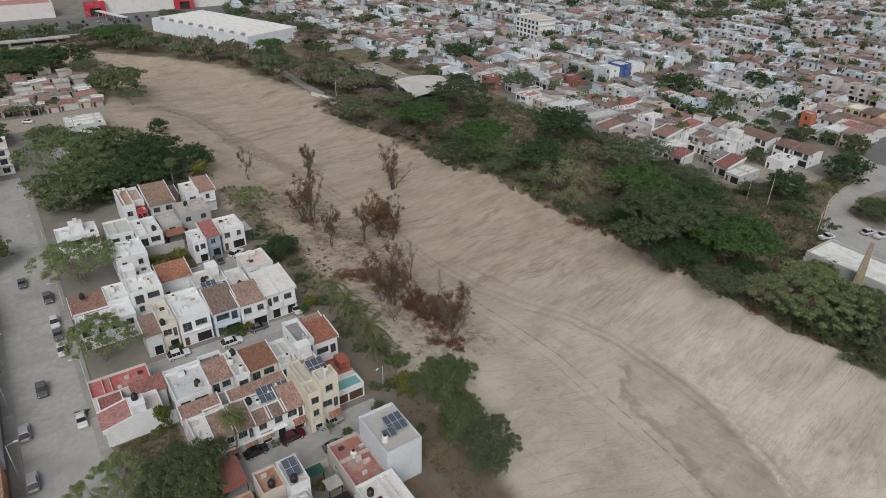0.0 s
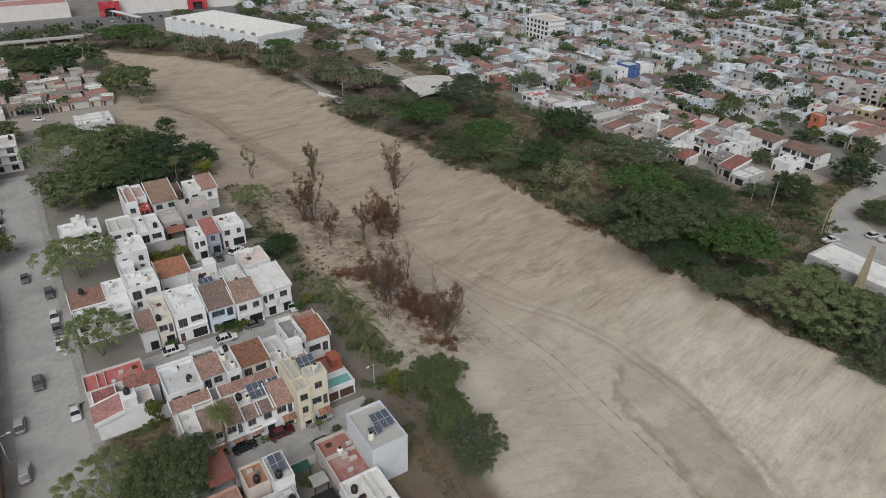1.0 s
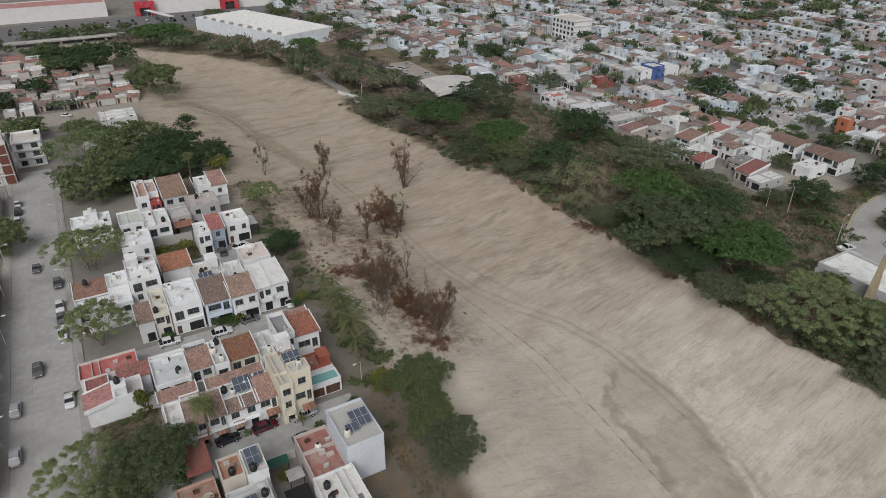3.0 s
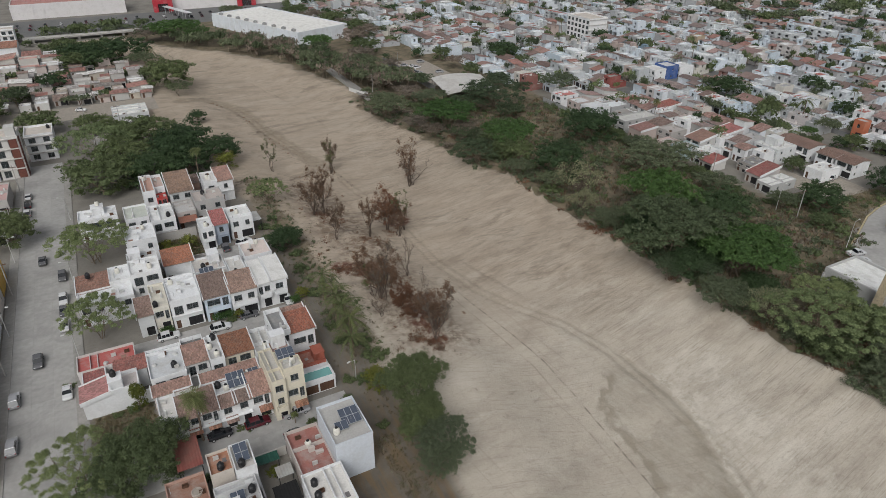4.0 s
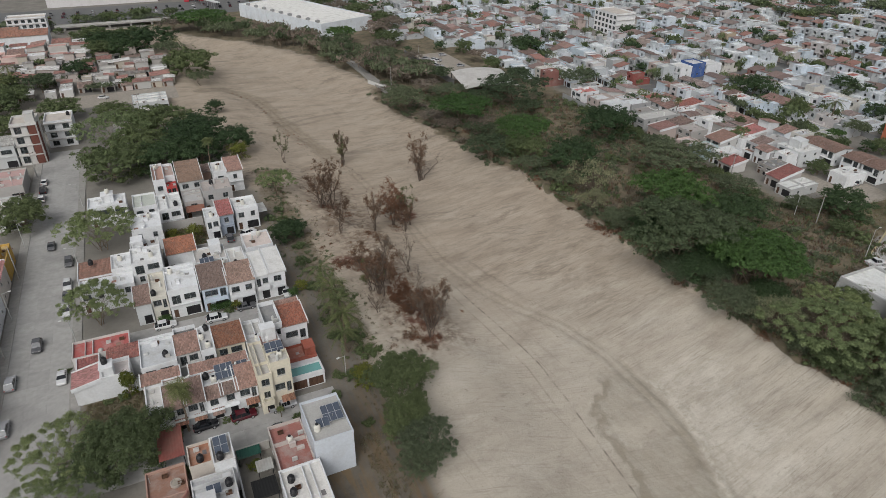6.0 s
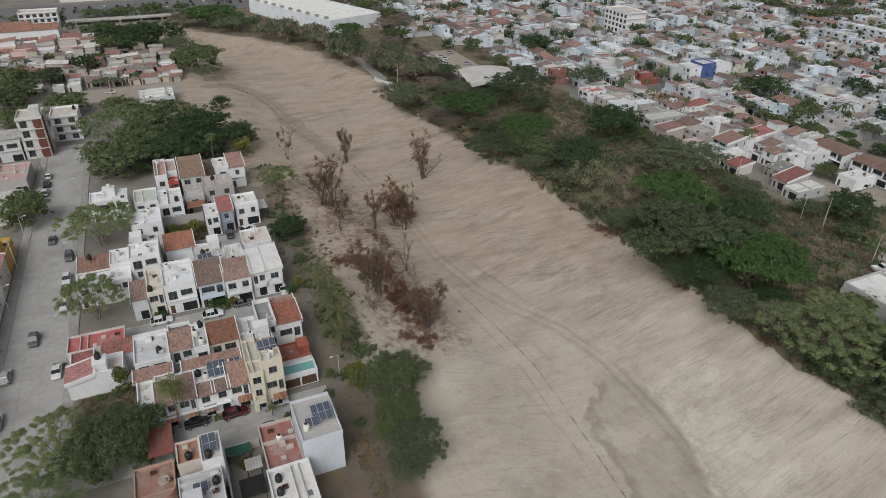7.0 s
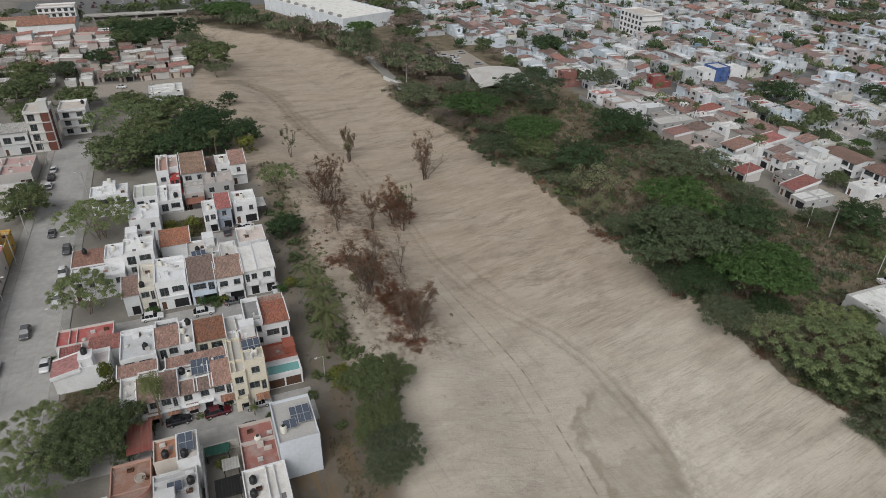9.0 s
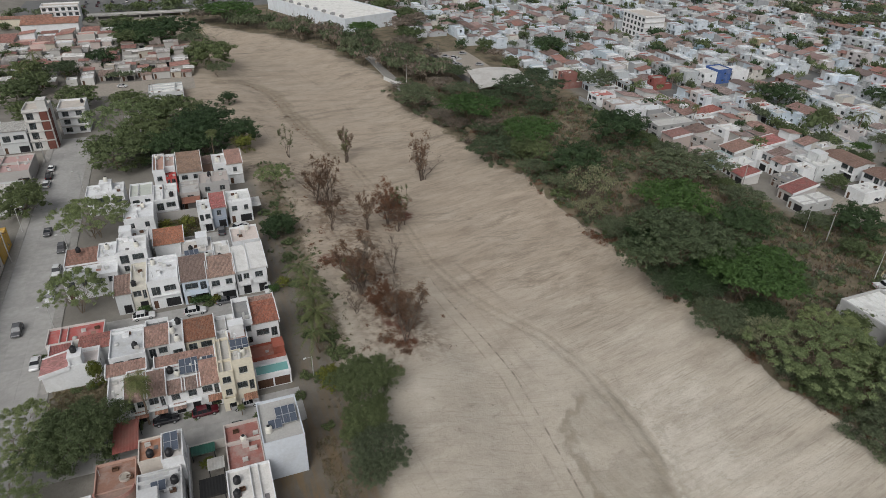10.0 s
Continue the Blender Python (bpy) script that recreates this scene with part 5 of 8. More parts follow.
for k in range(150):
    gx, gy = 158 + 11.6 * (k % 6) + random.uniform(-0.8, 0.8), 226 + 8.6 * (k // 6) + random.uniform(-1, 1)
    if gx < 222 and not (gx < 176 and gy < 250) and random.random() < 0.9:
        plots.append((gx, gy, random.randrange(len(KINDS)), random.choice((0, 180, 90)), random.choice(HAZY_LIMES), random.choice(DUSTY), random.choice(FLATS)))
plots = [(x + SHIFT[n] * math.cos(radians(turn)), y + SHIFT[n] * math.sin(radians(turn)), n, turn, *rest) for x, y, n, turn, *rest in plots]
plots.sort(key=lambda p: math.hypot(p[0] - 20, p[1] + 100))
NEAR = 58
for x, y, n, turn, tint, tone, flat in plots[:NEAR]:
    c = copy_thing(KINDS[n][0], at(x, y, 0, turn))
    for q in c.children:
        if q.name.startswith(("wall", "parapet", "roof_room", "balcony", "roof_box", "divider", "wing")):
            q.color = (*tint, 1)
        for t in q.children:
            if t.name.startswith("roof_tiles"):
                t.color = (*tone, 1)
        if q.name.startswith("roof") and not q.name.startswith("roof_room") and not q.children:
            q.color = (*flat, 1)


def joined_rows(name, label, rest):
    """The farthest houses, past counting, as one mesh."""
    mats, slot = [], {}

    def slot_of(key, make):
        if key not in slot:
            slot[key] = len(mats)
            mats.append(make())
        return slot[key]
    kits = []
    for lean in (False, True):
        kits.append([])
        for ob, _, _ in KINDS:
            kit = []
            for q in ob.children_recursive:
                if q.type != "MESH" or q.name.startswith(("window", "door", "pane") + (("roof_tiles", "vent", "air", "crate", "patch", "wooden", "roof_box", "divider", "skylight", "water", "gate", "garage") if lean else ())):
                    continue
                tiled = lean and any(t.name.startswith("roof_tiles") for t in q.children)
                kit.append((np.array([v.co[:] for v in q.data.vertices]), [tuple(p.vertices) for p in q.data.polygons], TILE if tiled else q.data.materials[0]))
            kits[-1].append(kit)
    vs, fs, ms, k = [], [], [], 0
    for x, y, n, turn, tint, tone, flat in rest:
        c, s = math.cos(radians(turn)), math.sin(radians(turn))
        for co, faces, mat in kits[math.hypot(x - 20, y + 100) > 300][n]:
            if mat == PLASTER:
                i = slot_of(("w", tint), lambda: material("far_plaster", tint, 0.9, spread=0.1, grain=1.6, stain=0.4, stain_rgb=(0.33, 0.31, 0.28), bump=0.1))
            elif mat == TILE:
                i = slot_of(("t", tone), lambda: material("far_tile", tone, 0.85, spread=0.3, grain=4.0, stain=0.6, stain_rgb=(0.12, 0.09, 0.075), bump=0.3, island=0.2))
            elif mat in (SEALED, CONCRETE, SHEET):
                i = slot_of(("f", flat), lambda: material("far_roof", flat, 0.9, spread=0.12, grain=1.2, stain=0.6, stain_rgb=(0.27, 0.25, 0.22), bump=0.1))
            else:
                i = slot_of(mat.name, lambda: mat)
            p = co @ np.array([[c, s, 0], [-s, c, 0], [0, 0, 1]]) + np.array([x, y, 0])
            vs.append(p)
            fs += [tuple(k + j for j in f) for f in faces]
            ms += [i] * len(faces)
            k += len(co)
    me = bpy.data.meshes.new(name)
    me.from_pydata(np.concatenate(vs).tolist(), [], fs)
    for m in mats:
        me.materials.append(m)
    me.polygons.foreach_set("material_index", ms)
    me.update()
    return tagged(new(name, me), label, "houses", kind="stuff")


joined_rows("far_town_houses", "dense distant rows of white and tile-roofed houses", plots[NEAR:])

# the first row at the meadow's edge
EDGE = "houses at the edge of the meadow"
random.seed(8)
PALEROOF, GREYROOF, OLDRED = (0.6, 0.6, 0.58), (0.36, 0.35, 0.34), (0.3, 0.12, 0.1)
house(191.5, 12.2, 203, 17.6, 3.0, "low pale shed house with a light sheet roof", (0.42, 0.42, 0.41), "flat", PALEROOF, front="w", sides="s", storeys=1, parapet=0.15, garage=True, group=EDGE)
house(193.8, 18.4, 203, 23.6, 3.2, "low house with a dusty red roof", (0.42, 0.39, 0.37), "shed", (0.25, 0.1, 0.09), front="w", storeys=1, slope="w", group=EDGE)
house(188.8, 33, 195.5, 38.4, 3.0, "low house with a bright red roof", (0.5, 0.48, 0.46), "shed", (0.29, 0.105, 0.095), front="w", sides="s", storeys=1, slope="w", rise=0.15, group=EDGE)
house(191, 39, 199.6, 44.2, 4.4, "white house with a pale flat roof", (0.56, 0.57, 0.58), "flat", PALEROOF, front="w", sides="s", group=EDGE)
house(198.6, 25.4, 206.4, 31.2, 3.6, "grey block house with a dark flat roof", (0.3, 0.28, 0.26), "flat", (0.2, 0.2, 0.2), front="w", sides="s", group=EDGE)
house(213, 27.5, 222.8, 36.8, 5.6, "white house stepping down to the lane", (0.56, 0.57, 0.57), "flat", PALEROOF, front="w", sides="s", rooms=((216, 31, 220, 35, 7.6),), group=EDGE)
house(213.4, 10.6, 222.4, 16.6, 3.8, "long low white house with a flat roof", WHITE, "flat", PALEROOF, front="w", sides="s", storeys=1, parapet=0.2, garage=False, group=EDGE)
for y in (8.0, 15.0, 24.0, 30.8):
    house(224.6, y, 233.4, y + 6.2, 5.0, "white terraced house with a brown tile roof", WHITE, "gable_y", (0.2, 0.13, 0.105), front="w", sides="s", rise=0.16, group=EDGE)
house(189, 75.6, 206, 82.4, 4.8, "long grey house with a pale flat roof", (0.33, 0.33, 0.32), "flat", (0.46, 0.45, 0.43), front="w", sides="s", clutter=4, group=EDGE)
house(187.6, 65.4, 195.4, 71.6, 4.2, "low house with a dusty red roof and dry vines", (0.4, 0.33, 0.3), "shed", (0.25, 0.14, 0.125), front="w", sides="s", storeys=1, slope="w", rise=0.1, group=EDGE)
house(195.8, 58.6, 203.6, 65.8, 4.6, "unplastered grey house with a cluttered roof", (0.36, 0.34, 0.32), "flat", (0.38, 0.35, 0.33), front="w", sides="s", clutter=4, group=EDGE)
house(188, 45.4, 195.8, 51.2, 4.2, "pale house with a turquoise wall", (0.36, 0.45, 0.45), "flat", GREYROOF, front="w", sides="s", clutter=3, group=EDGE)
house(188.4, 52.2, 194.6, 58.0, 3.6, "low pink house with a flat roof", (0.5, 0.4, 0.37), "flat", (0.42, 0.37, 0.35), front="w", sides="s", storeys=1, clutter=3, group=EDGE)
house(196.6, 46.0, 204.4, 52.8, 5.0, "grey house with a brown tile roof", (0.45, 0.44, 0.42), "shed", (0.26, 0.16, 0.13), front="w", sides="s", slope="w", group=EDGE)
house(209.6, 46.6, 219, 53, 5.2, "house with a faded pink-red roof", (0.5, 0.46, 0.44), "shed", (0.36, 0.15, 0.14), front="w", sides="s", slope="w", rise=0.12, group=EDGE)
house(207, 38.2, 221.4, 44.8, 5.0, "long grey house with a flat roof", (0.42, 0.42, 0.42), "flat", GREYROOF, front="w", sides="s", clutter=4, group=EDGE)
house(210.5, 79.8, 221.8, 86.2, 4.8, "white house with a dark red roof", WHITE, "shed", OLDRED, front="w", sides="s", slope="w", rise=0.12, group=EDGE)
house(187, 112.6, 196, 119.6, 4.8, "white house with a flat roof and red front", WHITE, "flat", (0.42, 0.16, 0.14), front="w", sides="s", group=EDGE)
random.seed(31)
MUTED = ((0.5, 0.5, 0.49), (0.4, 0.4, 0.39), (0.34, 0.33, 0.31), (0.56, 0.57, 0.58), (0.46, 0.42, 0.4), (0.42, 0.36, 0.33), (0.3, 0.3, 0.3))
for x, y, w, d in ((187.4, 84.2, 8.6, 6.8), (197.0, 84.0, 9.2, 7.2), (187.2, 92.4, 9.0, 7.6), (197.2, 92.6, 9.6, 7.0), (187.0, 101.8, 8.8, 6.6), (196.8, 101.2, 10.0, 7.4), (198.6, 110.4, 9.4, 6.8), (207.6, 88.4, 8.6, 6.6), (208.4, 96.0, 9.6, 6.8),
                   (209.0, 104.0, 9.2, 7.0), (209.6, 112.0, 9.0, 6.6), (207.4, 56.0, 8.4, 6.6), (217.2, 55.8, 7.0, 7.0), (206.8, 64.4, 9.0, 6.6), (216.8, 64.0, 7.4, 7.2), (197.4, 67.8, 8.2, 6.8), (208.0, 72.2, 9.4, 6.6), (218.6, 72.4, 6.6, 6.4), (206.2, 33.0, 6.0, 4.8)):
    flat = random.random() < 0.62
    house(x, y, x + w, y + d, random.choice((2.9, 3.2, 3.8, 4.4, 5.0)), "small pale house with a flat roof" if flat else "small pale house with a worn tile roof", random.choice(MUTED), "flat" if flat else "shed", random.choice(FLATS) if flat else random.choice(DUSTY),
          front="w", sides="s", slope=random.choice("we"), clutter=3, simple=True, garage=random.random() < 0.3, group=EDGE)
house(251.0, 124.4, 258.0, 132.6, 5.6, "white house with wide dark windows beside a blue one", WHITE, "flat", (0.55, 0.54, 0.52), front="w", sides="s", simple=True, group=EDGE)
house(258.2, 124.4, 266.0, 132.6, 6.6, "flat-roofed house painted deep blue", (0.05, 0.1, 0.27), "flat", (0.5, 0.5, 0.5), front="w", sides="s", simple=True, group=EDGE)
house(267.0, 124.4, 276.4, 132.6, 5.2, "white house with a flat roof in the town", WHITE, "flat", (0.6, 0.6, 0.59), front="w", sides="s", simple=True, group=EDGE)
house(263.6, 29.6, 267.4, 33.8, 6.8, "narrow house with an orange plaster front", (0.42, 0.14, 0.075), "flat", (0.4, 0.37, 0.35), front="w", sides="s", simple=True, group=EDGE)
random.seed(37)
for k in range(5):
    for i in range(4):
        x, y = 244 + 11.5 * k + random.uniform(-0.4, 0.4), 6.4 + 0.9 * k + 6.9 * i
        if (k == 0 and i < 2) or (262 < x + 9.6 and x < 268 and y > 23) or y + 6 > 0.35 * x - 64 + 4:
            continue
        flat = random.random() < 0.5
        house(x, y, x + 9.6, y + 6.2, random.choice((3.4, 5.0, 5.6)), "small house with a flat roof by the ring road" if flat else "small house with a tile roof by the ring road", random.choice((WHITE, (0.5, 0.4, 0.24), (0.56, 0.5, 0.42), (0.5, 0.5, 0.5))), "flat" if flat else "gable_y",
              random.choice(FLATS) if flat else random.choice(DUSTY), front="w", sides="s", clutter=2, simple=True, group=EDGE)
house(147, -66, 154, -53, 4.4, "pale house behind thin trees", (0.55, 0.54, 0.52), "flat", (0.5, 0.49, 0.48), storeys=1, front="s", sides="w", simple=True, group=EDGE)


PYLON = 14.2

# ---- large far buildings ----
def big_shed(name, label, cx, cy, turn, w, d, h, color, rc, fans=0):
    ob = thing(name, label, "building", at(cx, cy, 0, turn))
    hw, hd = w / 2, d / 2
    sh = Shape()
    for p, dr, length in (((-hw, -hd), (1, 0), w), ((hw, -hd), (0, 1), d), ((hw, hd), (-1, 0), w), ((-hw, hd), (0, -1), d)):
        wall_side(sh, p, dr, length, -0.3, h, [])
        n = int(length / 6)
        for i in range(n + 1):
            s = length * i / n
            nx, ny = dr[1], -dr[0]
            x, y = p[0] + dr[0] * s + nx * 0.1, p[1] + dr[1] * s + ny * 0.1
            part("pilaster", Shape().box(x - 0.2, y - 0.2, 0, x + 0.2, y + 0.2, h - 0.9), PLASTER, ob, "", color)
    part("wall", sh, PLASTER, ob, "", color)
    roof = Shape().box(-hw - 0.1, -hd - 0.1, h - 0.6, hw + 0.1, -hd + 0.3, h + 0.7).box(-hw - 0.1, hd - 0.3, h - 0.6, hw + 0.1, hd + 0.1, h + 0.7)
    roof.box(-hw - 0.1, -hd + 0.3, h - 0.6, -hw + 0.3, hd - 0.3, h + 0.7).box(hw - 0.3, -hd + 0.3, h - 0.6, hw + 0.1, hd - 0.3, h + 0.7)
    part("parapet", roof, PLASTER, ob, "", color)
    top = Shape()
    n = max(4, int(w / 1.5))
    for i in range(n):
        a, b = -hw + 0.3 + (w - 0.6) * i / n, -hw + 0.3 + (w - 0.6) * (i + 0.92) / n
        for c, e in ((a, 0.05), (a + 0.1, 0.2), (b - 0.1, 0.2), (b, 0.05)):
            top.v += [(c, -hd + 0.3, h + e), (c, hd - 0.3, h + e)]
    for i in range(len(top.v) // 2 - 1):
        top.f.append((2 * i, 2 * i + 2, 2 * i + 3, 2 * i + 1))
        top.m.append(0)
    part("roof", top, SEALED, ob, "ribbed pale roof", rc)
    for i in range(fans):
        y = -hd + d * (i + 0.7) / (fans + 0.5)
        part("roof_fan", Shape().box(-hw + 1.2, y - 0.9, h + 0.2, -hw + 3.2, y + 0.9, h + 1.5).tube((-hw + 2.2, y, h + 1.5), (-hw + 2.2, y, h + 1.8), 0.7, 0.6, 10), SHEET, ob, "grey roof ventilator", (0.3, 0.3, 0.3))
    return ob


big_shed("warehouse", "long white warehouse with a pale roof and ventilators", 123.4, 320.3, 21, 37, 88, 7.2, (0.6, 0.63, 0.66), (0.68, 0.67, 0.64), 9)
# the long shed's white walls are greyed, their shade put into the wall colour
big_shed("long_shed", "long white building with a pale ribbed roof", 164.2, -45, 0, 11.6, 33, 4.6, (0.4, 0.4, 0.39), (0.66, 0.66, 0.64))
big_shed("mall", "wide white and red shopping mall", 118, 440, 0, 84, 26, 9, (0.62, 0.6, 0.6), (0.5, 0.5, 0.5))
big_shed("mall", "white and purple shop building with red tiles", 10, 446, 0, 70, 26, 9, (0.6, 0.58, 0.58), (0.4, 0.2, 0.18))
for x, y in ((69, 424), (128, 424)):
    p = thing("red_portal", "bright red shop entrance block", "portal", at(x, y))
    sh = Shape()
    wall_side(sh, (-6.5, -2), (1, 0), 13, -0.2, 9.5, [(3, 10, 0, 5.5)], 1.5)
    sh.box(-6.5, -0.4, -0.2, 6.5, 2, 9.5)
    part("block", sh, PLASTER, p, "", (0.4, 0.035, 0.05))
    part("glass_front", Shape().box(-3.4, -0.6, 0, 3.4, -0.45, 5.4), GLASS, p)
walkway = thing("covered_walkway", "long white covered footbridge roof", "walkway", at(75, 402, 0, 18))
part("roof", Shape().box(-1.8, -18, 4.2, 1.8, 18, 4.6), SHEET, walkway, "", (0.7, 0.7, 0.7))
for y in (-15, -5, 5, 15):
    part("post", Shape().tube((-1.4, y, 0), (-1.4, y, 4.2), 0.12, 0.12, 6).tube((1.4, y, 0), (1.4, y, 4.2), 0.12, 0.12, 6), ALUMINIUM, walkway)

# stone pylon behind the long shed
pylon = Shape()
for k, (z, a) in enumerate(((-0.3, 1.1), (4.0, 0.98), (7.5, 0.8), (10.5, 0.62), (PYLON, 0.42))):
    pylon.v += [(-a, -a, z), (a, -a, z), (a, a, z), (-a, a, z)]
    if k:
        for i in range(4):
            pylon.f.append((4 * k - 4 + i, 4 * k - 4 + (i + 1) % 4, 4 * k + (i + 1) % 4, 4 * k + i))
pylon.f.append((16, 17, 18, 19))
pylon.m = [0] * len(pylon.f)
PYLONSTONE = material("weathered_tan_stone", (0.3, 0.25, 0.17), 0.9, spread=0.3, grain=4, stain=0.7, stain_rgb=(0.1, 0.09, 0.07), bump=0.5)
py = thing("stone_pylon", "tall tapering tan stone pylon", "pylon", at(157.0, -42.2, 0, 20))
part("shaft", pylon, PYLONSTONE, py)
part("cap", Shape().box(-0.47, -0.47, PYLON, 0.47, 0.47, PYLON + 0.2), PYLONSTONE, py)

# curved canopy and its yard wall
can = thing("canopy", "wide arched pale grey metal canopy", "canopy", at(160.5, 148.5, 0, -12))
sh = Shape()
for j in range(57):
    for i in range(13):
        a0 = -1 + i / 6
        sh.v.append((12 * a0, -14 + 0.5 * j, 5.8 - 1.3 * a0 * a0 + 0.07 * (j % 2)))
for j in range(56):
    for i in range(12):
        sh.f.append((13 * j + i, 13 * j + i + 1, 13 * j + i + 14, 13 * j + i + 13))
        sh.m.append(0)
part("roof_sheet", sh, SHEET, can, "", (0.55, 0.53, 0.5))
for x in (-11.6, 11.6):
    for y in (-13, -6, 1, 8, 13):
        part("post", Shape().box(x - 0.12, y - 0.12, 0, x + 0.12, y + 0.12, 4.4), DARK, can)


def garden_wall(label, x0, y0, x1, y1, h, color=(0.4, 0.39, 0.37), t=0.18):
    ln = math.hypot(x1 - x0, y1 - y0)
    sh = Shape().box(0, -t / 2, -0.4, ln, t / 2, h).box(-0.02, -t / 2 - 0.04, h, ln + 0.02, t / 2 + 0.04, h + 0.07)
    for s in np.arange(0, ln, 3.0):
        sh.box(s, -t / 2 - 0.05, -0.4, s + 0.2, t / 2 + 0.05, h - 0.05)
    ob = new("garden_wall", sh.mesh("garden_wall", [PLASTER]))
    ob.matrix_basis = at(x0, y0, 0, math.degrees(math.atan2(y1 - y0, x1 - x0)))
    ob.color = (*color, 1)
    return tagged(ob, label, "wall")


garden_wall("dark grey boundary wall of the parking yard", 150.5, 158, 150.5, 218, 2.6, (0.16, 0.16, 0.16))
garden_wall("long grey boundary wall at the meadow's edge", 184.5, 100, 184.5, 122, 2.4, (0.3, 0.3, 0.3))
garden_wall("white street wall of a corner house", 0.9, 8.6, 0.9, 12.9, 2.6, WHITE)
garden_wall("white street wall of a corner house", 10.4, 3.5, 12.1, 3.5, 3.0, WHITE)
garden_wall("grey yard wall beside a house", 24.3, -36, 24.3, -20.5, 2.4, (0.5, 0.5, 0.5))
garden_wall("grey yard wall beside a house", 24.4, -20.4, 30.0, -20.4, 1.8, (0.4, 0.38, 0.35))
garden_wall("grey block wall along a vacant plot", 19.0, 51.0, 30.5, 51.0, 2.4, (0.4, 0.38, 0.36))
garden_wall("grey block wall along a vacant plot", 20.2, 66.5, 30.4, 66.5, 2.6, (0.38, 0.36, 0.34))
garden_wall("white yard wall of a house", 1.2, 48.0, 12.4, 48.0, 2.4, WHITE)
garden_wall("low concrete wall beside the far road", 116.5, 178, 122.5, 158, 1.2, (0.55, 0.55, 0.53))
garden_wall("low concrete wall along the dusty street", 10, 158, 24, 161, 1.6, (0.45, 0.43, 0.4))

# pool terrace at the lane's end
pool = thing("pool_terrace", "white raised terrace with a small turquoise pool over garages", "pool", at(40.0, -6.6))
sh = Shape()
pt = wall_side(sh, (-3.3, -2.0), (1, 0), 6.4, -0.3, 3.2, [(0.25, 3.0, 0.05, 2.1), (3.3, 6.1, 0.05, 2.1)])
wall_side(sh, (3.1, -2.0), (0, 1), 5.0, -0.3, 3.2, [])
wall_side(sh, (-3.3, 3.0), (0, -1), 5.0, -0.3, 3.2, [])
for q in ((-3.33, -2.03, 3.13, -1.7), (-3.33, 0.9, 3.13, 1.2), (-3.33, -1.7, -3.0, 0.9), (2.8, -1.7, 3.13, 0.9)):
    sh.box(q[0], q[1], 2.6, q[2], q[3], 3.25)
sh.box(-3.3, 1.2, 2.3, 3.1, 3.0, 2.6)
part("wall", sh, PLASTER, pool, "", WHITE)
part("water", Shape().box(-3.0, -1.7, 2.2, 2.8, 0.9, 2.95), WATER, pool, "turquoise pool water")
for s in ((0.25, 3.0), (3.3, 6.1)):
    part("garage_gate", pleated(pt, s[0], s[1], 0.05, 2.1, 0.1, 0.16, 9), WOOD, pool, "dark brown garage gate")


# ---- things on roofs ----
def tank_mesh():
    return Shape().lathe(((0.0, 0.0), (0.5, 0.0), (0.55, 0.08), (0.55, 0.35), (0.52, 0.38), (0.55, 0.42), (0.55, 0.8), (0.52, 0.83), (0.55, 0.87), (0.52, 1.0), (0.3, 1.2), (0.22, 1.22), (0.22, 1.32)), n=14)


TB, TW = tank_mesh().mesh("tank_body", [TANK]), tank_mesh().mesh("tank_body", [TANKW])
LID = Shape().lathe(((0.0, 1.3), (0.27, 1.3), (0.27, 1.37), (0.1, 1.42)), n=12).mesh("lid", [TANK])


def tank(x, y, z, white=False):
    ob = thing("water_tank", "cream plastic rooftop water tank" if white else "black plastic rooftop water tank", "water tank", at(x, y, z), "rooftop water tanks")
    part("tank_body", TW if white else TB, [], ob)
    part("lid", LID, [], ob)


for x, y, z, wh in ((6.4, 5.4, 6.75, 0), (16.6, 4.6, 5.55, 0), (24.2, 3.0, 6.35, 1), (24.4, 8.6, 6.35, 0), (23.3, 6.0, 6.35, 1), (22.6, -5.0, 5.55, 0), (35.2, -10.0, 10.1, 1), (37.0, -27.5, 7.75, 1), (33.0, -24.0, 3.6, 1),
                    (31.2, -33.0, 4.75, 0), (31.0, -35.5, 4.75, 0), (22.2, -26.0, 6.75, 0), (22.6, -30.0, 5.05, 0), (19.3, -24.0, 5.55, 0), (16.0, 26.5, 5.75, 0), (20.0, 32.5, 6.75, 1), (16.8, 39.5, 8.15, 1),
                    (34.2, 33.0, 5.15, 0), (41.5, 44.0, 5.75, 1), (24.5, 70.0, 5.55, 0), (8.2, 80.5, 7.85, 1), (21.2, 95.0, 6.8, 1), (35.0, 79.0, 6.15, 0), (38.0, 88.0, 6.75, 1), (28.0, 40.0, 4.55, 0), (31.5, 35.5, 4.55, 1),
                    (41.0, 63.0, 5.75, 1), (32.2, 59.0, 5.75, 1), (33.2, 3.5, 4.75, 1), (23.8, -6.4, 5.55, 1), (4.0, 44.5, 6.3, 0), (10.0, 44.5, 5.95, 1), (-3.0, 153.0, 8.8, 0), (17.5, 64.0, 6.15, 1)):
    tank(x, y, z, wh)

CELL = Shape().box(-0.5, -0.82, 0, 0.5, 0.82, 0.04).mesh("solar_module", [SOLAR])
RIM = Shape()
for q in ((-0.52, -0.84, 0.52, -0.8), (-0.52, 0.8, 0.52, 0.84), (-0.52, -0.8, -0.48, 0.8), (0.48, -0.8, 0.52, 0.8)):
    RIM.box(q[0], q[1], -0.01, q[2], q[3], 0.05)
RIM = RIM.mesh("frame", [ALUMINIUM])


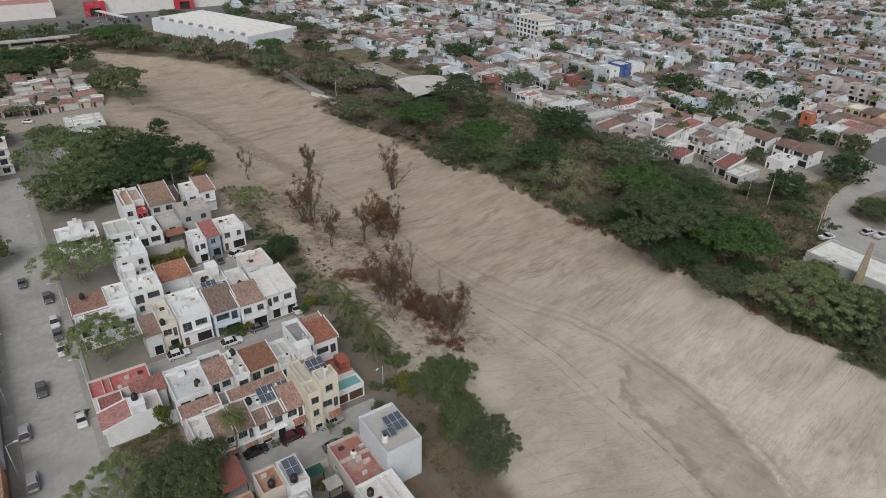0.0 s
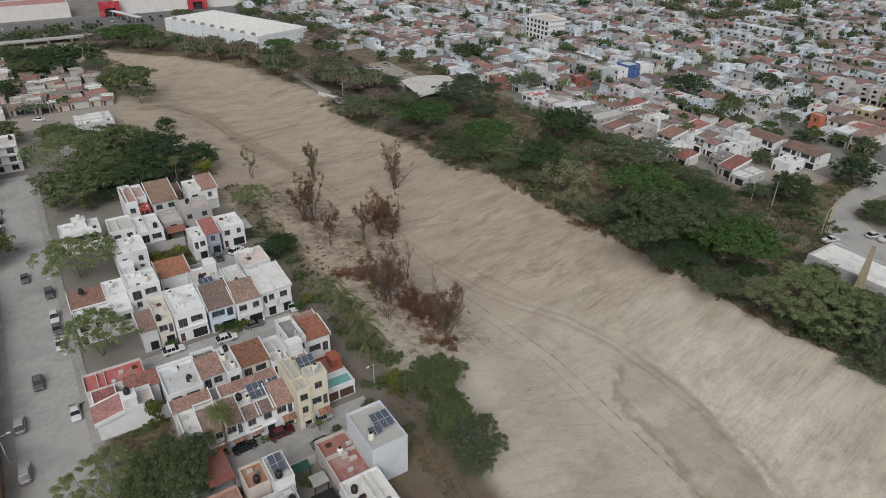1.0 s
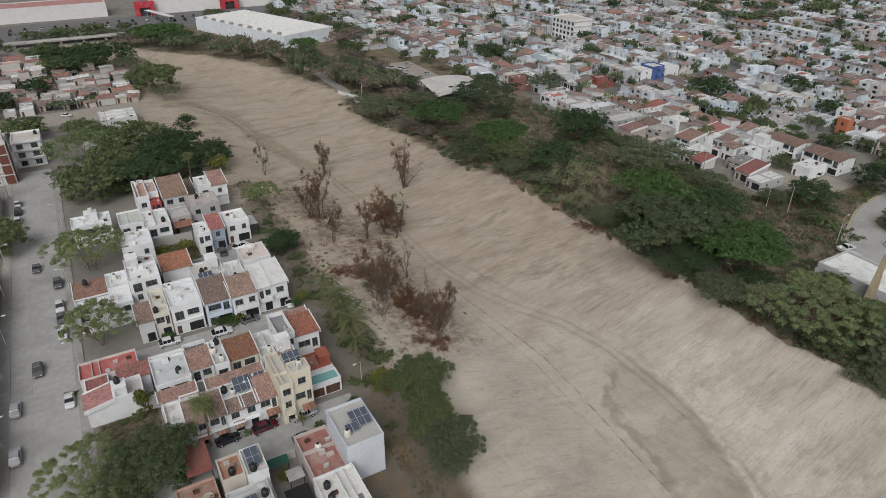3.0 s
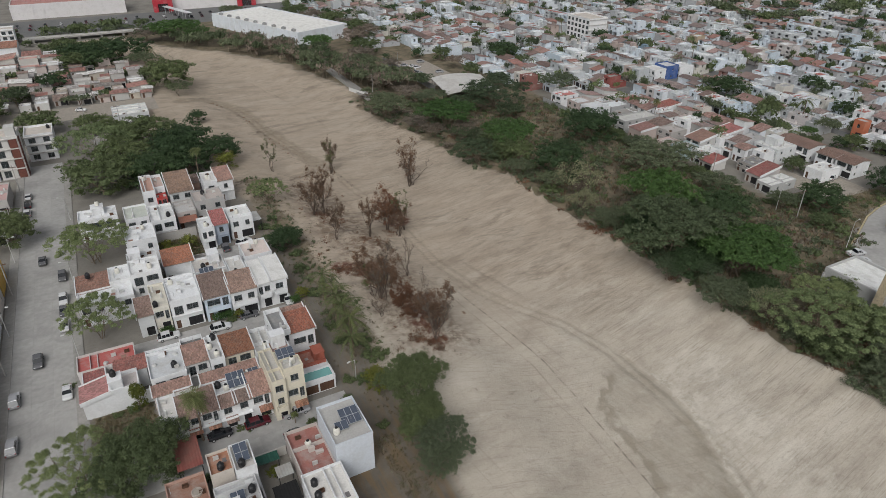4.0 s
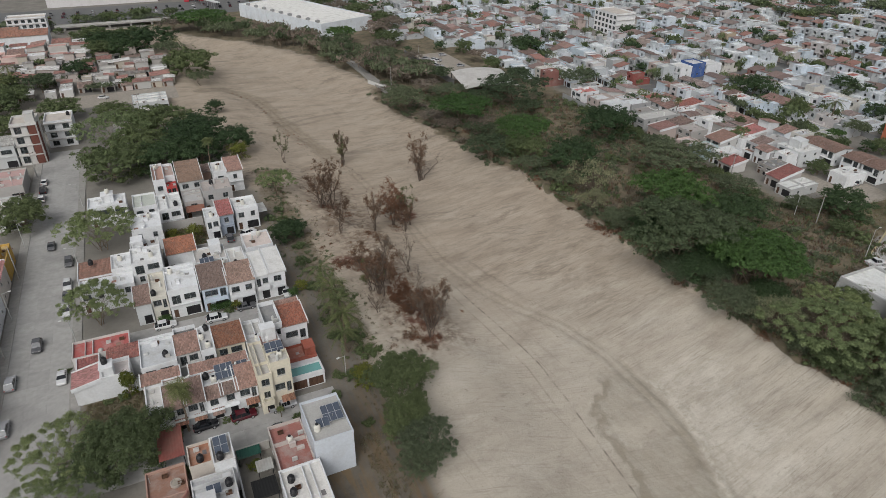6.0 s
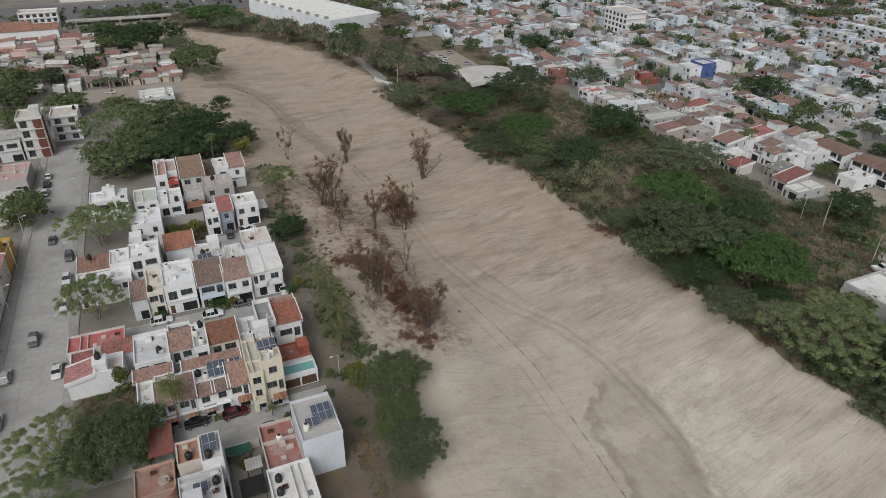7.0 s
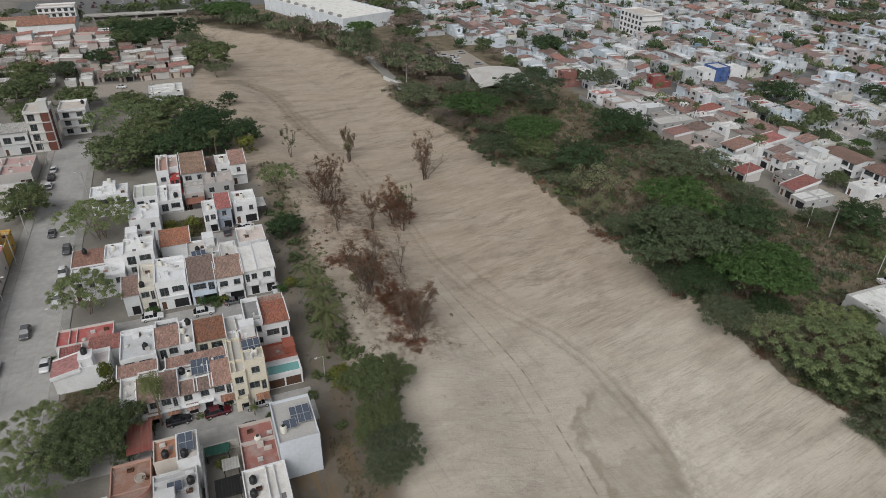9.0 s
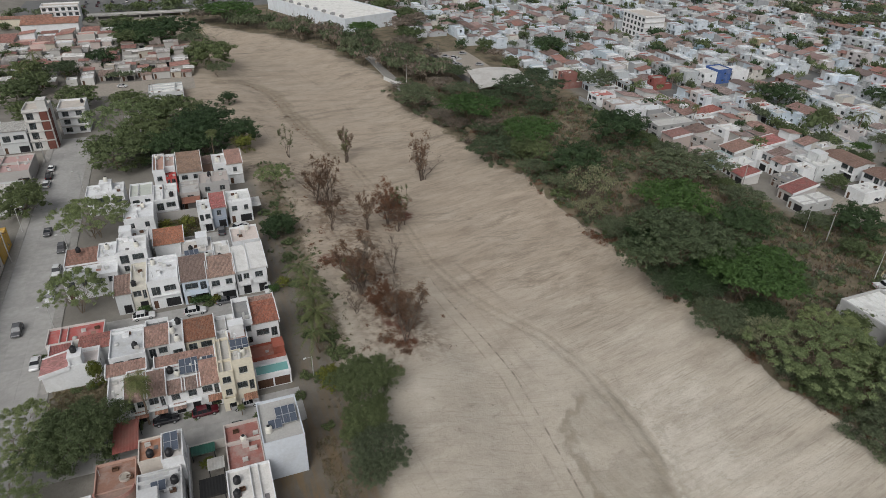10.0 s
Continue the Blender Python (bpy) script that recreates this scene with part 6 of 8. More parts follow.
def solar(x, y, z, nx, ny, turn=0, pitch=14):
    ob = thing("solar_array", "dark blue solar panel array in aluminium frames", "solar panel", at(x, y, z, turn), "rooftop solar arrays")
    tilt = Matrix.Rotation(radians(pitch), 4, "X")
    for i in range(nx):
        for j in range(ny):
            loc = tilt @ Vector(((i - (nx - 1) / 2) * 1.06, (j - (ny - 1) / 2) * 1.7, 0))
            c = part("solar_module", CELL, [], ob)
            c.matrix_basis = Matrix.Translation(loc + Vector((0, 0, 0.6 + 0.2 * ny))) @ tilt
            part("frame", RIM, [], c)
    legs = Shape()
    for a in (-1, 1):
        for b in (-1, 1):
            px, py = a * nx * 0.48, b * ny * 0.75
            legs.tube((px, py, 0), (px, py, 0.58 + 0.2 * ny + py * math.tan(radians(pitch))), 0.03, 0.03, 5)
    part("stand", legs, ALUMINIUM, ob)


solar(25.8, -5.4, 5.6, 3, 2)
solar(29.0, -4.3, 5.5, 2, 1, 0, 10)
solar(34.9, -6.6, 8.5, 3, 2)
solar(40.0, -25.4, 7.6, 3, 2, 0, 10)
solar(22.6, -24.2, 6.7, 2, 2, 0, 12)
solar(38.1, -26.8, 7.6, 2, 1)
solar(28.2, 34.5, 4.5, 3, 3, 0, 16)
solar(20.4, -30.6, 5.0, 2, 1)


# ---- sheds and shades among the houses ----
def carport(label, x0, y0, x1, y1, h, color, rise=0.3):
    w, d = x1 - x0, y1 - y0
    ob = thing("carport", label, "carport", at(x0, y0))
    sh = Shape()
    n = int(w / 0.22)
    for i in range(n + 1):
        z = h + 0.05 * (i % 2)
        sh.v += [(w * i / n, 0, z), (w * i / n, d, z + rise)]
    for i in range(n):
        sh.f.append((2 * i, 2 * i + 2, 2 * i + 3, 2 * i + 1))
        sh.m.append(0)
    part("roof_sheet", sh, SHEET, ob, "corrugated roof sheet", color)
    for a, b, z in ((0.2, 0.2, h), (w - 0.2, 0.2, h), (0.2, d - 0.2, h + rise), (w - 0.2, d - 0.2, h + rise)):
        part("post", Shape().box(a - 0.06, b - 0.06, -0.2, a + 0.06, b + 0.06, z), DARK, ob)
    part("beam", Shape().box(0.1, 0.15, h - 0.14, w - 0.1, 0.25, h - 0.01), DARK, ob)


carport("faded red corrugated roof on posts beside the lane", 13.2, -19.6, 17.1, -12.9, 3.4, (0.27, 0.09, 0.075))
carport("black shade net stretched over posts", 25.6, -32.4, 29.4, -28.6, 2.4, (0.02, 0.02, 0.02), 0.1)
carport("grey sheet shelter on posts", 27.0, -27.0, 29.6, -24.6, 2.2, (0.4, 0.4, 0.38), 0.1)
carport("pale sheet roof beside a white house", 44.5, 61.0, 47.0, 67.5, 3.4, (0.6, 0.6, 0.58), -0.3)
carport("rust-red sheet roof by a block house", 26.8, 68.5, 31.6, 71.8, 3.4, (0.3, 0.13, 0.09), 0.4)
carport("dull green cloth over a yard fence", 24.6, -22.6, 28.4, -20.6, 1.7, (0.03, 0.1, 0.075), 0.1)


terrace = thing("roof_terrace", "brown tiled curved roof terrace with a low wall", "terrace", at(13.9, -27.1))
deck, rail = Shape(), Shape()
arc = [(2.9 * math.cos(math.pi * (1 + k / 16)), 2.0 * math.sin(math.pi * (1 + k / 16))) for k in range(17)]
deck.face([(a, b, 3.3) for a, b in arc])
for (a, b), (c, d) in zip(arc, arc[1:]):
    deck.face(((a, b, -0.2), (c, d, -0.2), (c, d, 3.3), (a, b, 3.3)))
    rail.face(((a, b, 3.3), (c, d, 3.3), (c, d, 4.0), (a, b, 4.0)))
    rail.face(((0.93 * c, 0.93 * d, 3.3), (0.93 * a, 0.93 * b, 3.3), (0.93 * a, 0.93 * b, 4.0), (0.93 * c, 0.93 * d, 4.0)))
    rail.face(((a, b, 4.0), (c, d, 4.0), (0.93 * c, 0.93 * d, 4.0), (0.93 * a, 0.93 * b, 4.0)))
part("deck", deck, CONCRETE, terrace, "", (0.3, 0.2, 0.16))
part("parapet", rail, PLASTER, terrace, "red-brown curved parapet", (0.34, 0.17, 0.14))
planter = thing("round_planter", "round concrete planter on the roof terrace", "planter", at(15.2, -24.6, 2.9))
part("rim", Shape().lathe(((0.0, 0.0), (0.85, 0.0), (0.85, 0.45), (0.7, 0.45), (0.68, 0.3)), n=18), CONCRETE, planter, "", (0.38, 0.34, 0.3))
part("soil", Shape().lathe(((0.0, 0.25), (0.68, 0.25), (0.6, 0.34)), n=14), DUST, planter)


# ---- vehicles ----
def loft(sh, stations, mi=0):
    n = len(stations[0])
    k = len(sh.v)
    for st in stations:
        sh.v += st
    for i in range(len(stations) - 1):
        for j in range(n):
            j2 = (j + 1) % n
            sh.f.append((k + i * n + j, k + i * n + j2, k + (i + 1) * n + j2, k + (i + 1) * n + j))
            sh.m.append(mi)
    sh.f.append(tuple(k + j for j in range(n))[::-1])
    sh.f.append(tuple(k + (len(stations) - 1) * n + j for j in range(n)))
    sh.m += [mi, mi]


def ring(y, w, lo, hi, tuck=0.12):
    return [(-w + 0.05, y, lo), (-w, y, lo + 0.25), (-w, y, hi - 0.15), (-w + tuck, y, hi), (w - tuck, y, hi), (w, y, hi - 0.15), (w, y, lo + 0.25), (w - 0.05, y, lo)]


CARS = {}


def car_meshes(kind):
    body, cab, roof = Shape(), Shape(), Shape()
    if kind == "pickup":
        ln, w, ht = 5.1, 0.9, 1.75
        loft(body, [ring(-2.55, 0.8, 0.45, 0.85), ring(-2.4, w, 0.4, 0.98), ring(-1.2, w, 0.35, 1.02), ring(0.6, w, 0.35, 1.02)])
        for q in ((-0.9, 0.6, -0.8, 2.5), (0.8, 0.6, 0.9, 2.5), (-0.8, 2.42, 0.8, 2.5)):
            body.box(q[0], q[1], 0.45, q[2], q[3], 1.05)
        body.box(-0.8, 0.6, 0.45, 0.8, 2.42, 0.62)
        g = (-1.3, -0.6, 0.35, 0.62)
    else:
        ln, w, ht = (4.5, 0.9, 1.7) if kind == "suv" else (4.2, 0.86, 1.46)
        loft(body, [ring(-ln / 2, w - 0.14, 0.42, 0.72), ring(-ln / 2 + 0.18, w, 0.32, 0.86), ring(-ln * 0.2, w, 0.28, 0.98), ring(ln * 0.3, w, 0.28, 1.0), ring(ln / 2 - 0.15, w, 0.35, 0.95), ring(ln / 2, w - 0.12, 0.45, 0.85)])
        g = (-ln * 0.22, -ln * 0.06, ln * 0.3, ln * 0.46) if kind == "suv" else (-ln * 0.22, -ln * 0.05, ln * 0.2, ln * 0.38)
    wt = w - 0.2
    lo, hi = 0.96, ht - 0.05
    loft(cab, [[(-w + 0.06, g[0], lo), (-w + 0.07, g[0], lo + 0.02), (w - 0.07, g[0], lo + 0.02), (w - 0.06, g[0], lo)], [(-w + 0.06, g[1], lo), (-wt, g[1], hi), (wt, g[1], hi), (w - 0.06, g[1], lo)],
               [(-w + 0.06, g[2], lo), (-wt, g[2], hi), (wt, g[2], hi), (w - 0.06, g[2], lo)], [(-w + 0.06, g[3], lo), (-w + 0.07, g[3], lo + 0.02), (w - 0.07, g[3], lo + 0.02), (w - 0.06, g[3], lo)]])
    loft(roof, [[(-wt - 0.02, g[1] - 0.06, hi - 0.02), (-wt + 0.1, g[1] - 0.02, ht), (wt - 0.1, g[1] - 0.02, ht), (wt + 0.02, g[1] - 0.06, hi - 0.02)], [(-wt - 0.02, g[2] + 0.06, hi - 0.02), (-wt + 0.1, g[2], ht), (wt - 0.1, g[2], ht), (wt + 0.02, g[2] + 0.06, hi - 0.02)]])
    pillar = Shape().tube((w - 0.05, 0, lo), (wt + 0.01, 0, hi), 0.045, 0.045, 4)
    pillar2 = Shape().tube((-w + 0.05, 0, lo), (-wt - 0.01, 0, hi), 0.045, 0.045, 4)
    wheel = Shape().tube((-0.1, 0, 0), (0.1, 0, 0), 0.33, 0.33, 14)
    rim = Shape().tube((-0.11, 0, 0), (0.11, 0, 0), 0.19, 0.19, 8)
    return dict(ln=ln, w=w, pillars=(pillar.mesh("pillar", [PAINT]), pillar2.mesh("pillar", [PAINT])), at=(g[1], (g[1] + g[2]) / 2, g[2]), body=body.mesh("body", [PAINT]), cab=cab.mesh("cabin_glass", [CARGLASS]), roof=roof.mesh("roof", [PAINT]), wheel=wheel.mesh("wheel", [RUBBER]), rim=rim.mesh("rim", [ALUMINIUM]),
                front=Shape().box(-0.16, -0.03, -0.08, 0.16, 0.05, 0.08).mesh("headlight", [LAMPCLEAR]), tail=Shape().box(-0.12, -0.04, -0.12, 0.12, 0.03, 0.12).mesh("tail_light", [LAMPRED]))


def car(x, y, turn, kind, color, word, z=0.06):
    if kind not in CARS:
        CARS[kind] = car_meshes(kind)
    k = CARS[kind]
    ob = thing("car" if kind != "pickup" else "pickup_truck", f"{word} {dict(suv='sport utility car', sedan='small car', pickup='pickup truck with an open bed')[kind]} parked on the street", "car" if kind != "pickup" else "truck", at(x, y, z, turn), "parked cars")
    part("body", k["body"], [], ob, "", color)
    part("roof", k["roof"], [], ob, "", color)
    part("cabin_glass", k["cab"], [], ob, "dark tinted glass")
    if y < 60:
        for q in k["at"]:
            for pm in k["pillars"]:
                part("pillar", pm, [], ob, "", color, at=(0, q, 0))
    for a in (-1, 1):
        for b in (-0.3, 0.31):
            wh = part("wheel", k["wheel"], [], ob, at=(a * (k["w"] - 0.09), b * k["ln"], 0.33))
            part("rim", k["rim"], [], wh)
        part("headlight", k["front"], [], ob, at=(a * (k["w"] - 0.3), -k["ln"] / 2 + 0.04, 0.7))
        part("tail_light", k["tail"], [], ob, at=(a * (k["w"] - 0.2), k["ln"] / 2 - 0.03 if kind != "pickup" else 2.5, 0.78))


SILVER, CWHITE, BLACK, CRED, CGREY = (0.4, 0.4, 0.41), (0.65, 0.65, 0.65), (0.015, 0.015, 0.018), (0.085, 0.012, 0.018), (0.12, 0.12, 0.125)
for x, y, turn, kind, color, word in (
        (-11.0, 14.6, 180, "suv", SILVER, "silver"), (-11.0, 1.9, 180, "suv", SILVER, "silver"), (-2.3, 12.6, 0, "sedan", CWHITE, "white"), (-2.3, 36.3, 0, "suv", CWHITE, "white"), (-2.3, 42.5, 0, "sedan", CGREY, "dark grey"),
        (-2.3, 47.6, 0, "suv", CWHITE, "white"), (-2.3, 58.7, 0, "suv", CGREY, "dark grey"), (-7.2, 25.2, 0, "suv", CGREY, "dark grey"), (-6.6, 68.9, 0, "sedan", CGREY, "grey"), (-10.5, 113.6, 180, "sedan", CWHITE, "white"),
        (-10.5, 107.2, 180, "suv", BLACK, "black"), (-10.5, 101.0, 180, "suv", CWHITE, "white"), (27.3, 20.2, 90, "suv", CWHITE, "white"), (33.8, 22.0, 90, "sedan", CGREY, "grey"), (27.4, -11.6, 92, "suv", CRED, "dark red"),
        (20.9, -11.4, 92, "sedan", BLACK, "black"), (34.2, -12.0, 92, "pickup", SILVER, "silver"), (32.6, -17.4, 90, "sedan", CGREY, "dark grey"), (35.6, 55.0, 180, "suv", CGREY, "grey"), (40.5, 56.0, 120, "suv", CWHITE, "white"),
        (6.9, 199.3, 70, "sedan", CWHITE, "white"), (220.0, 11.0, 110, "suv", CWHITE, "white"), (179.8, -23.4, 75, "pickup", CWHITE, "white"), (192.8, -28.3, 75, "suv", CWHITE, "white"), (193.6, -31.4, 75, "pickup", CWHITE, "white"), (177.5, -26.5, 75, "suv", CWHITE, "white"),
        (17.0, 22.0, 90, "suv", CWHITE, "white"), (43.2, 24.0, 0, "sedan", CWHITE, "white")):
    car(x, y, turn, kind, color, word)
random.seed(3)
for i in range(44):
    car(-30 + (i % 22) * 8.0 + random.uniform(-1, 1), 392 + 12 * (i // 22), random.choice((0, 180)), random.choice(("suv", "sedan")), random.choice((SILVER, CWHITE, CGREY, CRED, BLACK)), "distant")
for i in range(8):
    car(155 + random.uniform(0, 13), 186 + i * 3.2, random.uniform(60, 120), "sedan", random.choice(((0.4, 0.22, 0.08), CWHITE, SILVER)), "dusty", 0.08)


# ---- trees ----
def leaf_cloud(rng, centres, radii, count, size, flat=0.65, hollow=0.62, hang=0.35):
    """Many small leaf sprays on the shells of clumps, three corners each."""
    centres, radii = np.array(centres), np.array(radii)
    p = radii ** 2 / np.sum(radii ** 2)
    idx = rng.choice(len(centres), count, p=p)
    d = rng.normal(size=(count, 3))
    d /= np.linalg.norm(d, axis=1)[:, None]
    d[:, 2] = np.where(d[:, 2] < -0.45, -d[:, 2], d[:, 2])
    stray = rng.random(count) < 0.22
    r = radii[idx] * (hollow + (1.12 - hollow) * rng.random(count) ** 0.7) * np.where(stray, 1.0 + 0.8 * rng.random(count), 1.0)
    pos = centres[idx] + d * r[:, None] * np.array([1, 1, flat])
    nrm = d + rng.normal(size=(count, 3)) * 0.65 + np.array([0, 0, hang])
    nrm /= np.linalg.norm(nrm, axis=1)[:, None]
    a = np.cross(nrm, rng.normal(size=(count, 3)))
    a /= np.linalg.norm(a, axis=1)[:, None]
    b = np.cross(nrm, a)
    s = size * (0.5 + 1.0 * rng.random(count))[:, None]
    q = np.stack([pos - a * s, pos + a * s * 0.5 + b * s * 0.5, pos + a * s * 0.5 - b * s * 0.5], axis=1)
    return q.reshape(-1, 3)


GOLD = (1 + 5 ** 0.5) / 2
ICO = np.array([(-1, GOLD, 0), (1, GOLD, 0), (-1, -GOLD, 0), (1, -GOLD, 0), (0, -1, GOLD), (0, 1, GOLD), (0, -1, -GOLD), (0, 1, -GOLD), (GOLD, 0, -1), (GOLD, 0, 1), (-GOLD, 0, -1), (-GOLD, 0, 1)]) / (1 + GOLD ** 2) ** 0.5


def clump_cores(rng, centres, radii, share, flat):
    """The dense hearts of the leaf clumps, as rough facetted lumps."""
    hull = ((0, 11, 5), (0, 5, 1), (0, 1, 7), (0, 7, 10), (0, 10, 11), (1, 5, 9), (5, 11, 4), (11, 10, 2), (10, 7, 6), (7, 1, 8), (3, 9, 4), (3, 4, 2), (3, 2, 6), (3, 6, 8), (3, 8, 9), (4, 9, 5), (2, 4, 11), (6, 2, 10), (8, 6, 7), (9, 8, 1))
    out = []
    for c, r in zip(centres, radii):
        v = ICO * (r * share * rng.uniform(0.72, 1.0, size=(12, 1))) * np.array([1, 1, flat]) + np.array(c)
        out.append(v[np.array(hull)].reshape(-1, 3))
    return np.concatenate(out)


def cloud_mesh(name, verts, mat):
    n = len(verts) // 3
    me = bpy.data.meshes.new(name)
    me.vertices.add(n * 3)
    me.vertices.foreach_set("co", verts.astype(np.float32).ravel())
    me.loops.add(n * 3)
    me.loops.foreach_set("vertex_index", np.arange(n * 3, dtype=np.int32))
    me.polygons.add(n)
    me.polygons.foreach_set("loop_start", np.arange(0, n * 3, 3, dtype=np.int32))
    me.materials.append(mat)
    me.update(calc_edges=True)
    return me


def limb(sh, p, q, r0, r1, rng, n=6, steps=3, sway=0.12):
    p, q = np.array(p, float), np.array(q, float)
    ln = np.linalg.norm(q - p)
    last, lr = p, r0
    for k in range(1, steps + 1):
        t = k / steps
        nx = p + (q - p) * t + (rng.normal(size=3) * ln * sway * (1 - t) if k < steps else 0)
        nr = r0 + (r1 - r0) * t
        sh.tube(last, nx, lr, nr, n, caps=False)
        last, lr = nx, nr
    return last


def lobes_of(rng, r, h, shape, seed):
    """The large lobes of a crown: centres and radii."""
    low, rise = (0.4, 0.36) if shape == "dome" else (0.56, 0.24)
    turn = rng.random() * 6.28
    out = [((rng.normal() * 0.06 * r, rng.normal() * 0.06 * r, h * (low + rise)), 0.44 * r)]
    for count, q, size in ((5, 0.44, 0.42), (9, 0.74, 0.37)):
        for i in range(count):
            a = turn + 6.283 * (i + 0.3 * rng.normal()) / count + count
            d = r * q * rng.uniform(0.82, 1.08) * (1 + 0.13 * math.sin(2 * a + seed) + 0.09 * math.sin(3 * a + 2 * seed))
            k = r * size * rng.uniform(0.75, 1.2)
            z = h * (low + rise * math.sqrt(max(0.0, 1 - min(1, d / r) ** 2)) * rng.uniform(0.82, 1.12))
            out.append(((d * math.cos(a), d * math.sin(a), z), k))
    if shape == "dome":
        for i in range(5):
            a = turn + 6.283 * (i + 0.5 * rng.random()) / 5
            out.append(((0.66 * r * math.cos(a), 0.66 * r * math.sin(a), h * rng.uniform(0.2, 0.32)), 0.3 * r))
    return out


def tree_form(seed, r, h, clumps, count, mat, bark, shape="dome", trunks=1, twigs=0, size=0.42, sides=6, core=0.8):
    """Trunk and crown meshes of one tree of radius r and height h."""
    rng = np.random.default_rng(seed)
    cen, rad, sh = [], [], Shape()
    if shape == "tall":
        # bent stems fanning out of one foot, forked again and again, with ragged dry sprays
        slivers = []
        for t in range(trunks):
            a, lean = 2 * math.pi * (t + 0.7 * rng.random()) / trunks, r * rng.uniform(0.2, 0.95)
            top = h * rng.uniform(0.55, 1.0)
            knots = [np.array([0.15 * math.cos(a), 0.15 * math.sin(a), -0.4])]
            bend = rng.normal(size=2) * 0.3 * r
            for k in range(1, 8):
                u = k / 7
                way = np.array([math.cos(a) * lean, math.sin(a) * lean]) * u ** 1.1 + bend * math.sin(3.1 * u) * u
                knots.append(np.array([way[0], way[1], top * u ** 0.92]) + rng.normal(size=3) * 0.018 * h * np.array([1, 1, 0.2]))
            for k in range(7):
                sh.tube(knots[k], knots[k + 1], 0.0085 * h * (1 - k / 8), 0.0085 * h * (1 - (k + 1) / 8), max(3, sides - 2), caps=False)
            for i in range(max(3, clumps // trunks)):
                u = (0.22 + 0.76 * rng.random() ** 0.8) * 7
                k = min(6, int(u))
                c = knots[k] + (knots[k + 1] - knots[k]) * (u - k)
                w = a + rng.normal() * 1.3
                ln = r * rng.uniform(0.16, 0.5) * (1.15 - 0.5 * u / 7)
                e = c + np.array([math.cos(w) * ln, math.sin(w) * ln, ln * rng.uniform(0.7, 2.2)])
                limb(sh, c, e, 0.003 * h, 0.0011 * h, rng, 3, 2, 0.14)
                cen.append(tuple(c + (e - c) * rng.uniform(0.6, 1.05)))
                rad.append(r * rng.uniform(0.07, 0.2))
                for _ in range(twigs):
                    f = c + (e - c) * rng.uniform(0.3, 1.0)
                    d = rng.normal(size=3)
                    d[2] = abs(d[2]) + 0.9
                    slivers.append((f, f + d / np.linalg.norm(d) * r * rng.uniform(0.14, 0.36)))
        verts = leaf_cloud(rng, cen, rad, count, size, flat=1.9, hollow=0.05, hang=-0.2)
        if slivers:
            f, g = np.array([q[0] for q in slivers]), np.array([q[1] for q in slivers])
            w = rng.normal(size=f.shape)
            w *= 0.034 / np.linalg.norm(w, axis=1)[:, None]
            verts = np.concatenate([verts, np.stack([f - w, f + w, g], axis=1).reshape(-1, 3)])
        return sh.mesh("trunk", [bark]), cloud_mesh("crown", verts, mat)
    if shape in ("dome", "spread"):
        lobes = lobes_of(rng, r, h, shape, seed)
        lf = 0.72 if shape == "dome" else 0.46
        tuft = 1.15 * r / clumps ** 0.5
        for j, (c, k) in enumerate(lobes):
            n = max(3, int(clumps * 1.15 * k * k / sum(q[1] ** 2 for q in lobes)))
            for i in range(n):
                z = -0.25 + 1.23 * (i + 0.5) / n + 0.06 * rng.normal()
                z = max(-0.5, min(0.99, z))
                w, q = i * 2.39996 + j + rng.normal() * 0.2, math.sqrt(1 - z * z)
                p = np.array(c) + k * np.array([q * math.cos(w), q * math.sin(w), lf * z]) * rng.uniform(0.84, 1.06)
                if any(m != j and np.sum(((p - np.array(c2)) / np.array([1, 1, lf])) ** 2) < (0.72 * k2) ** 2 for m, (c2, k2) in enumerate(lobes)):
                    continue
                cen.append(tuple(p))
                rad.append(tuft * rng.uniform(0.6, 1.4))
        flat, dense = 0.55, core > 0.5
        verts = leaf_cloud(rng, cen, rad, count, size, flat, 0.35)
        if core:
            # the shaded leaves inside, and a small dense heart
            mids, ks = [c for c, _ in lobes], [k for _, k in lobes]
            verts = np.concatenate([verts, leaf_cloud(rng, mids, [0.82 * k for k in ks], count // (3 if dense else 5), size * ((1.9 if dense else 1.6) if count > 8000 else 1.3), lf, 0.3)])
            if count > 2000:
                verts = np.concatenate([verts, clump_cores(rng, mids, ks, 0.55 if dense else 0.35, lf)])
            else:
                verts = np.concatenate([verts, clump_cores(rng, mids[:5], ks[:5], 0.85, lf)])
        ends = [(c, k) for c, k in lobes]
    else:
        for i in range(clumps):
            a = rng.random() * 2 * math.pi
            wob = 1 + 0.16 * math.sin(3 * a + seed) + 0.1 * math.sin(7 * a + 2 * seed)
            q = math.sqrt(rng.random()) * 0.92
            if shape == "flat":
                z = h * (0.5 + 0.3 * (1 - q * q) + 0.09 * rng.normal())
                k = 0.12 + 0.12 * rng.random()
            elif shape == "pile":
                z = h * 0.3 * rng.random() * (1 - q)
                k = 0.2 + 0.15 * rng.random()
            else:
                z = h * (0.12 + 0.6 * rng.random() * (1 - 0.5 * q))
                k = 0.24 + 0.18 * rng.random()
            cen.append((r * q * wob * math.cos(a), r * q * wob * math.sin(a), z))
            rad.append(k * r)
        flat = {"bush": 0.8, "pile": 0.25}.get(shape, 0.6)
        verts = leaf_cloud(rng, cen, rad, count, size, flat)
        if core and shape == "bush":
            verts = np.concatenate([verts, clump_cores(rng, cen, rad, core, flat)])
        ends = list(zip(cen, rad))
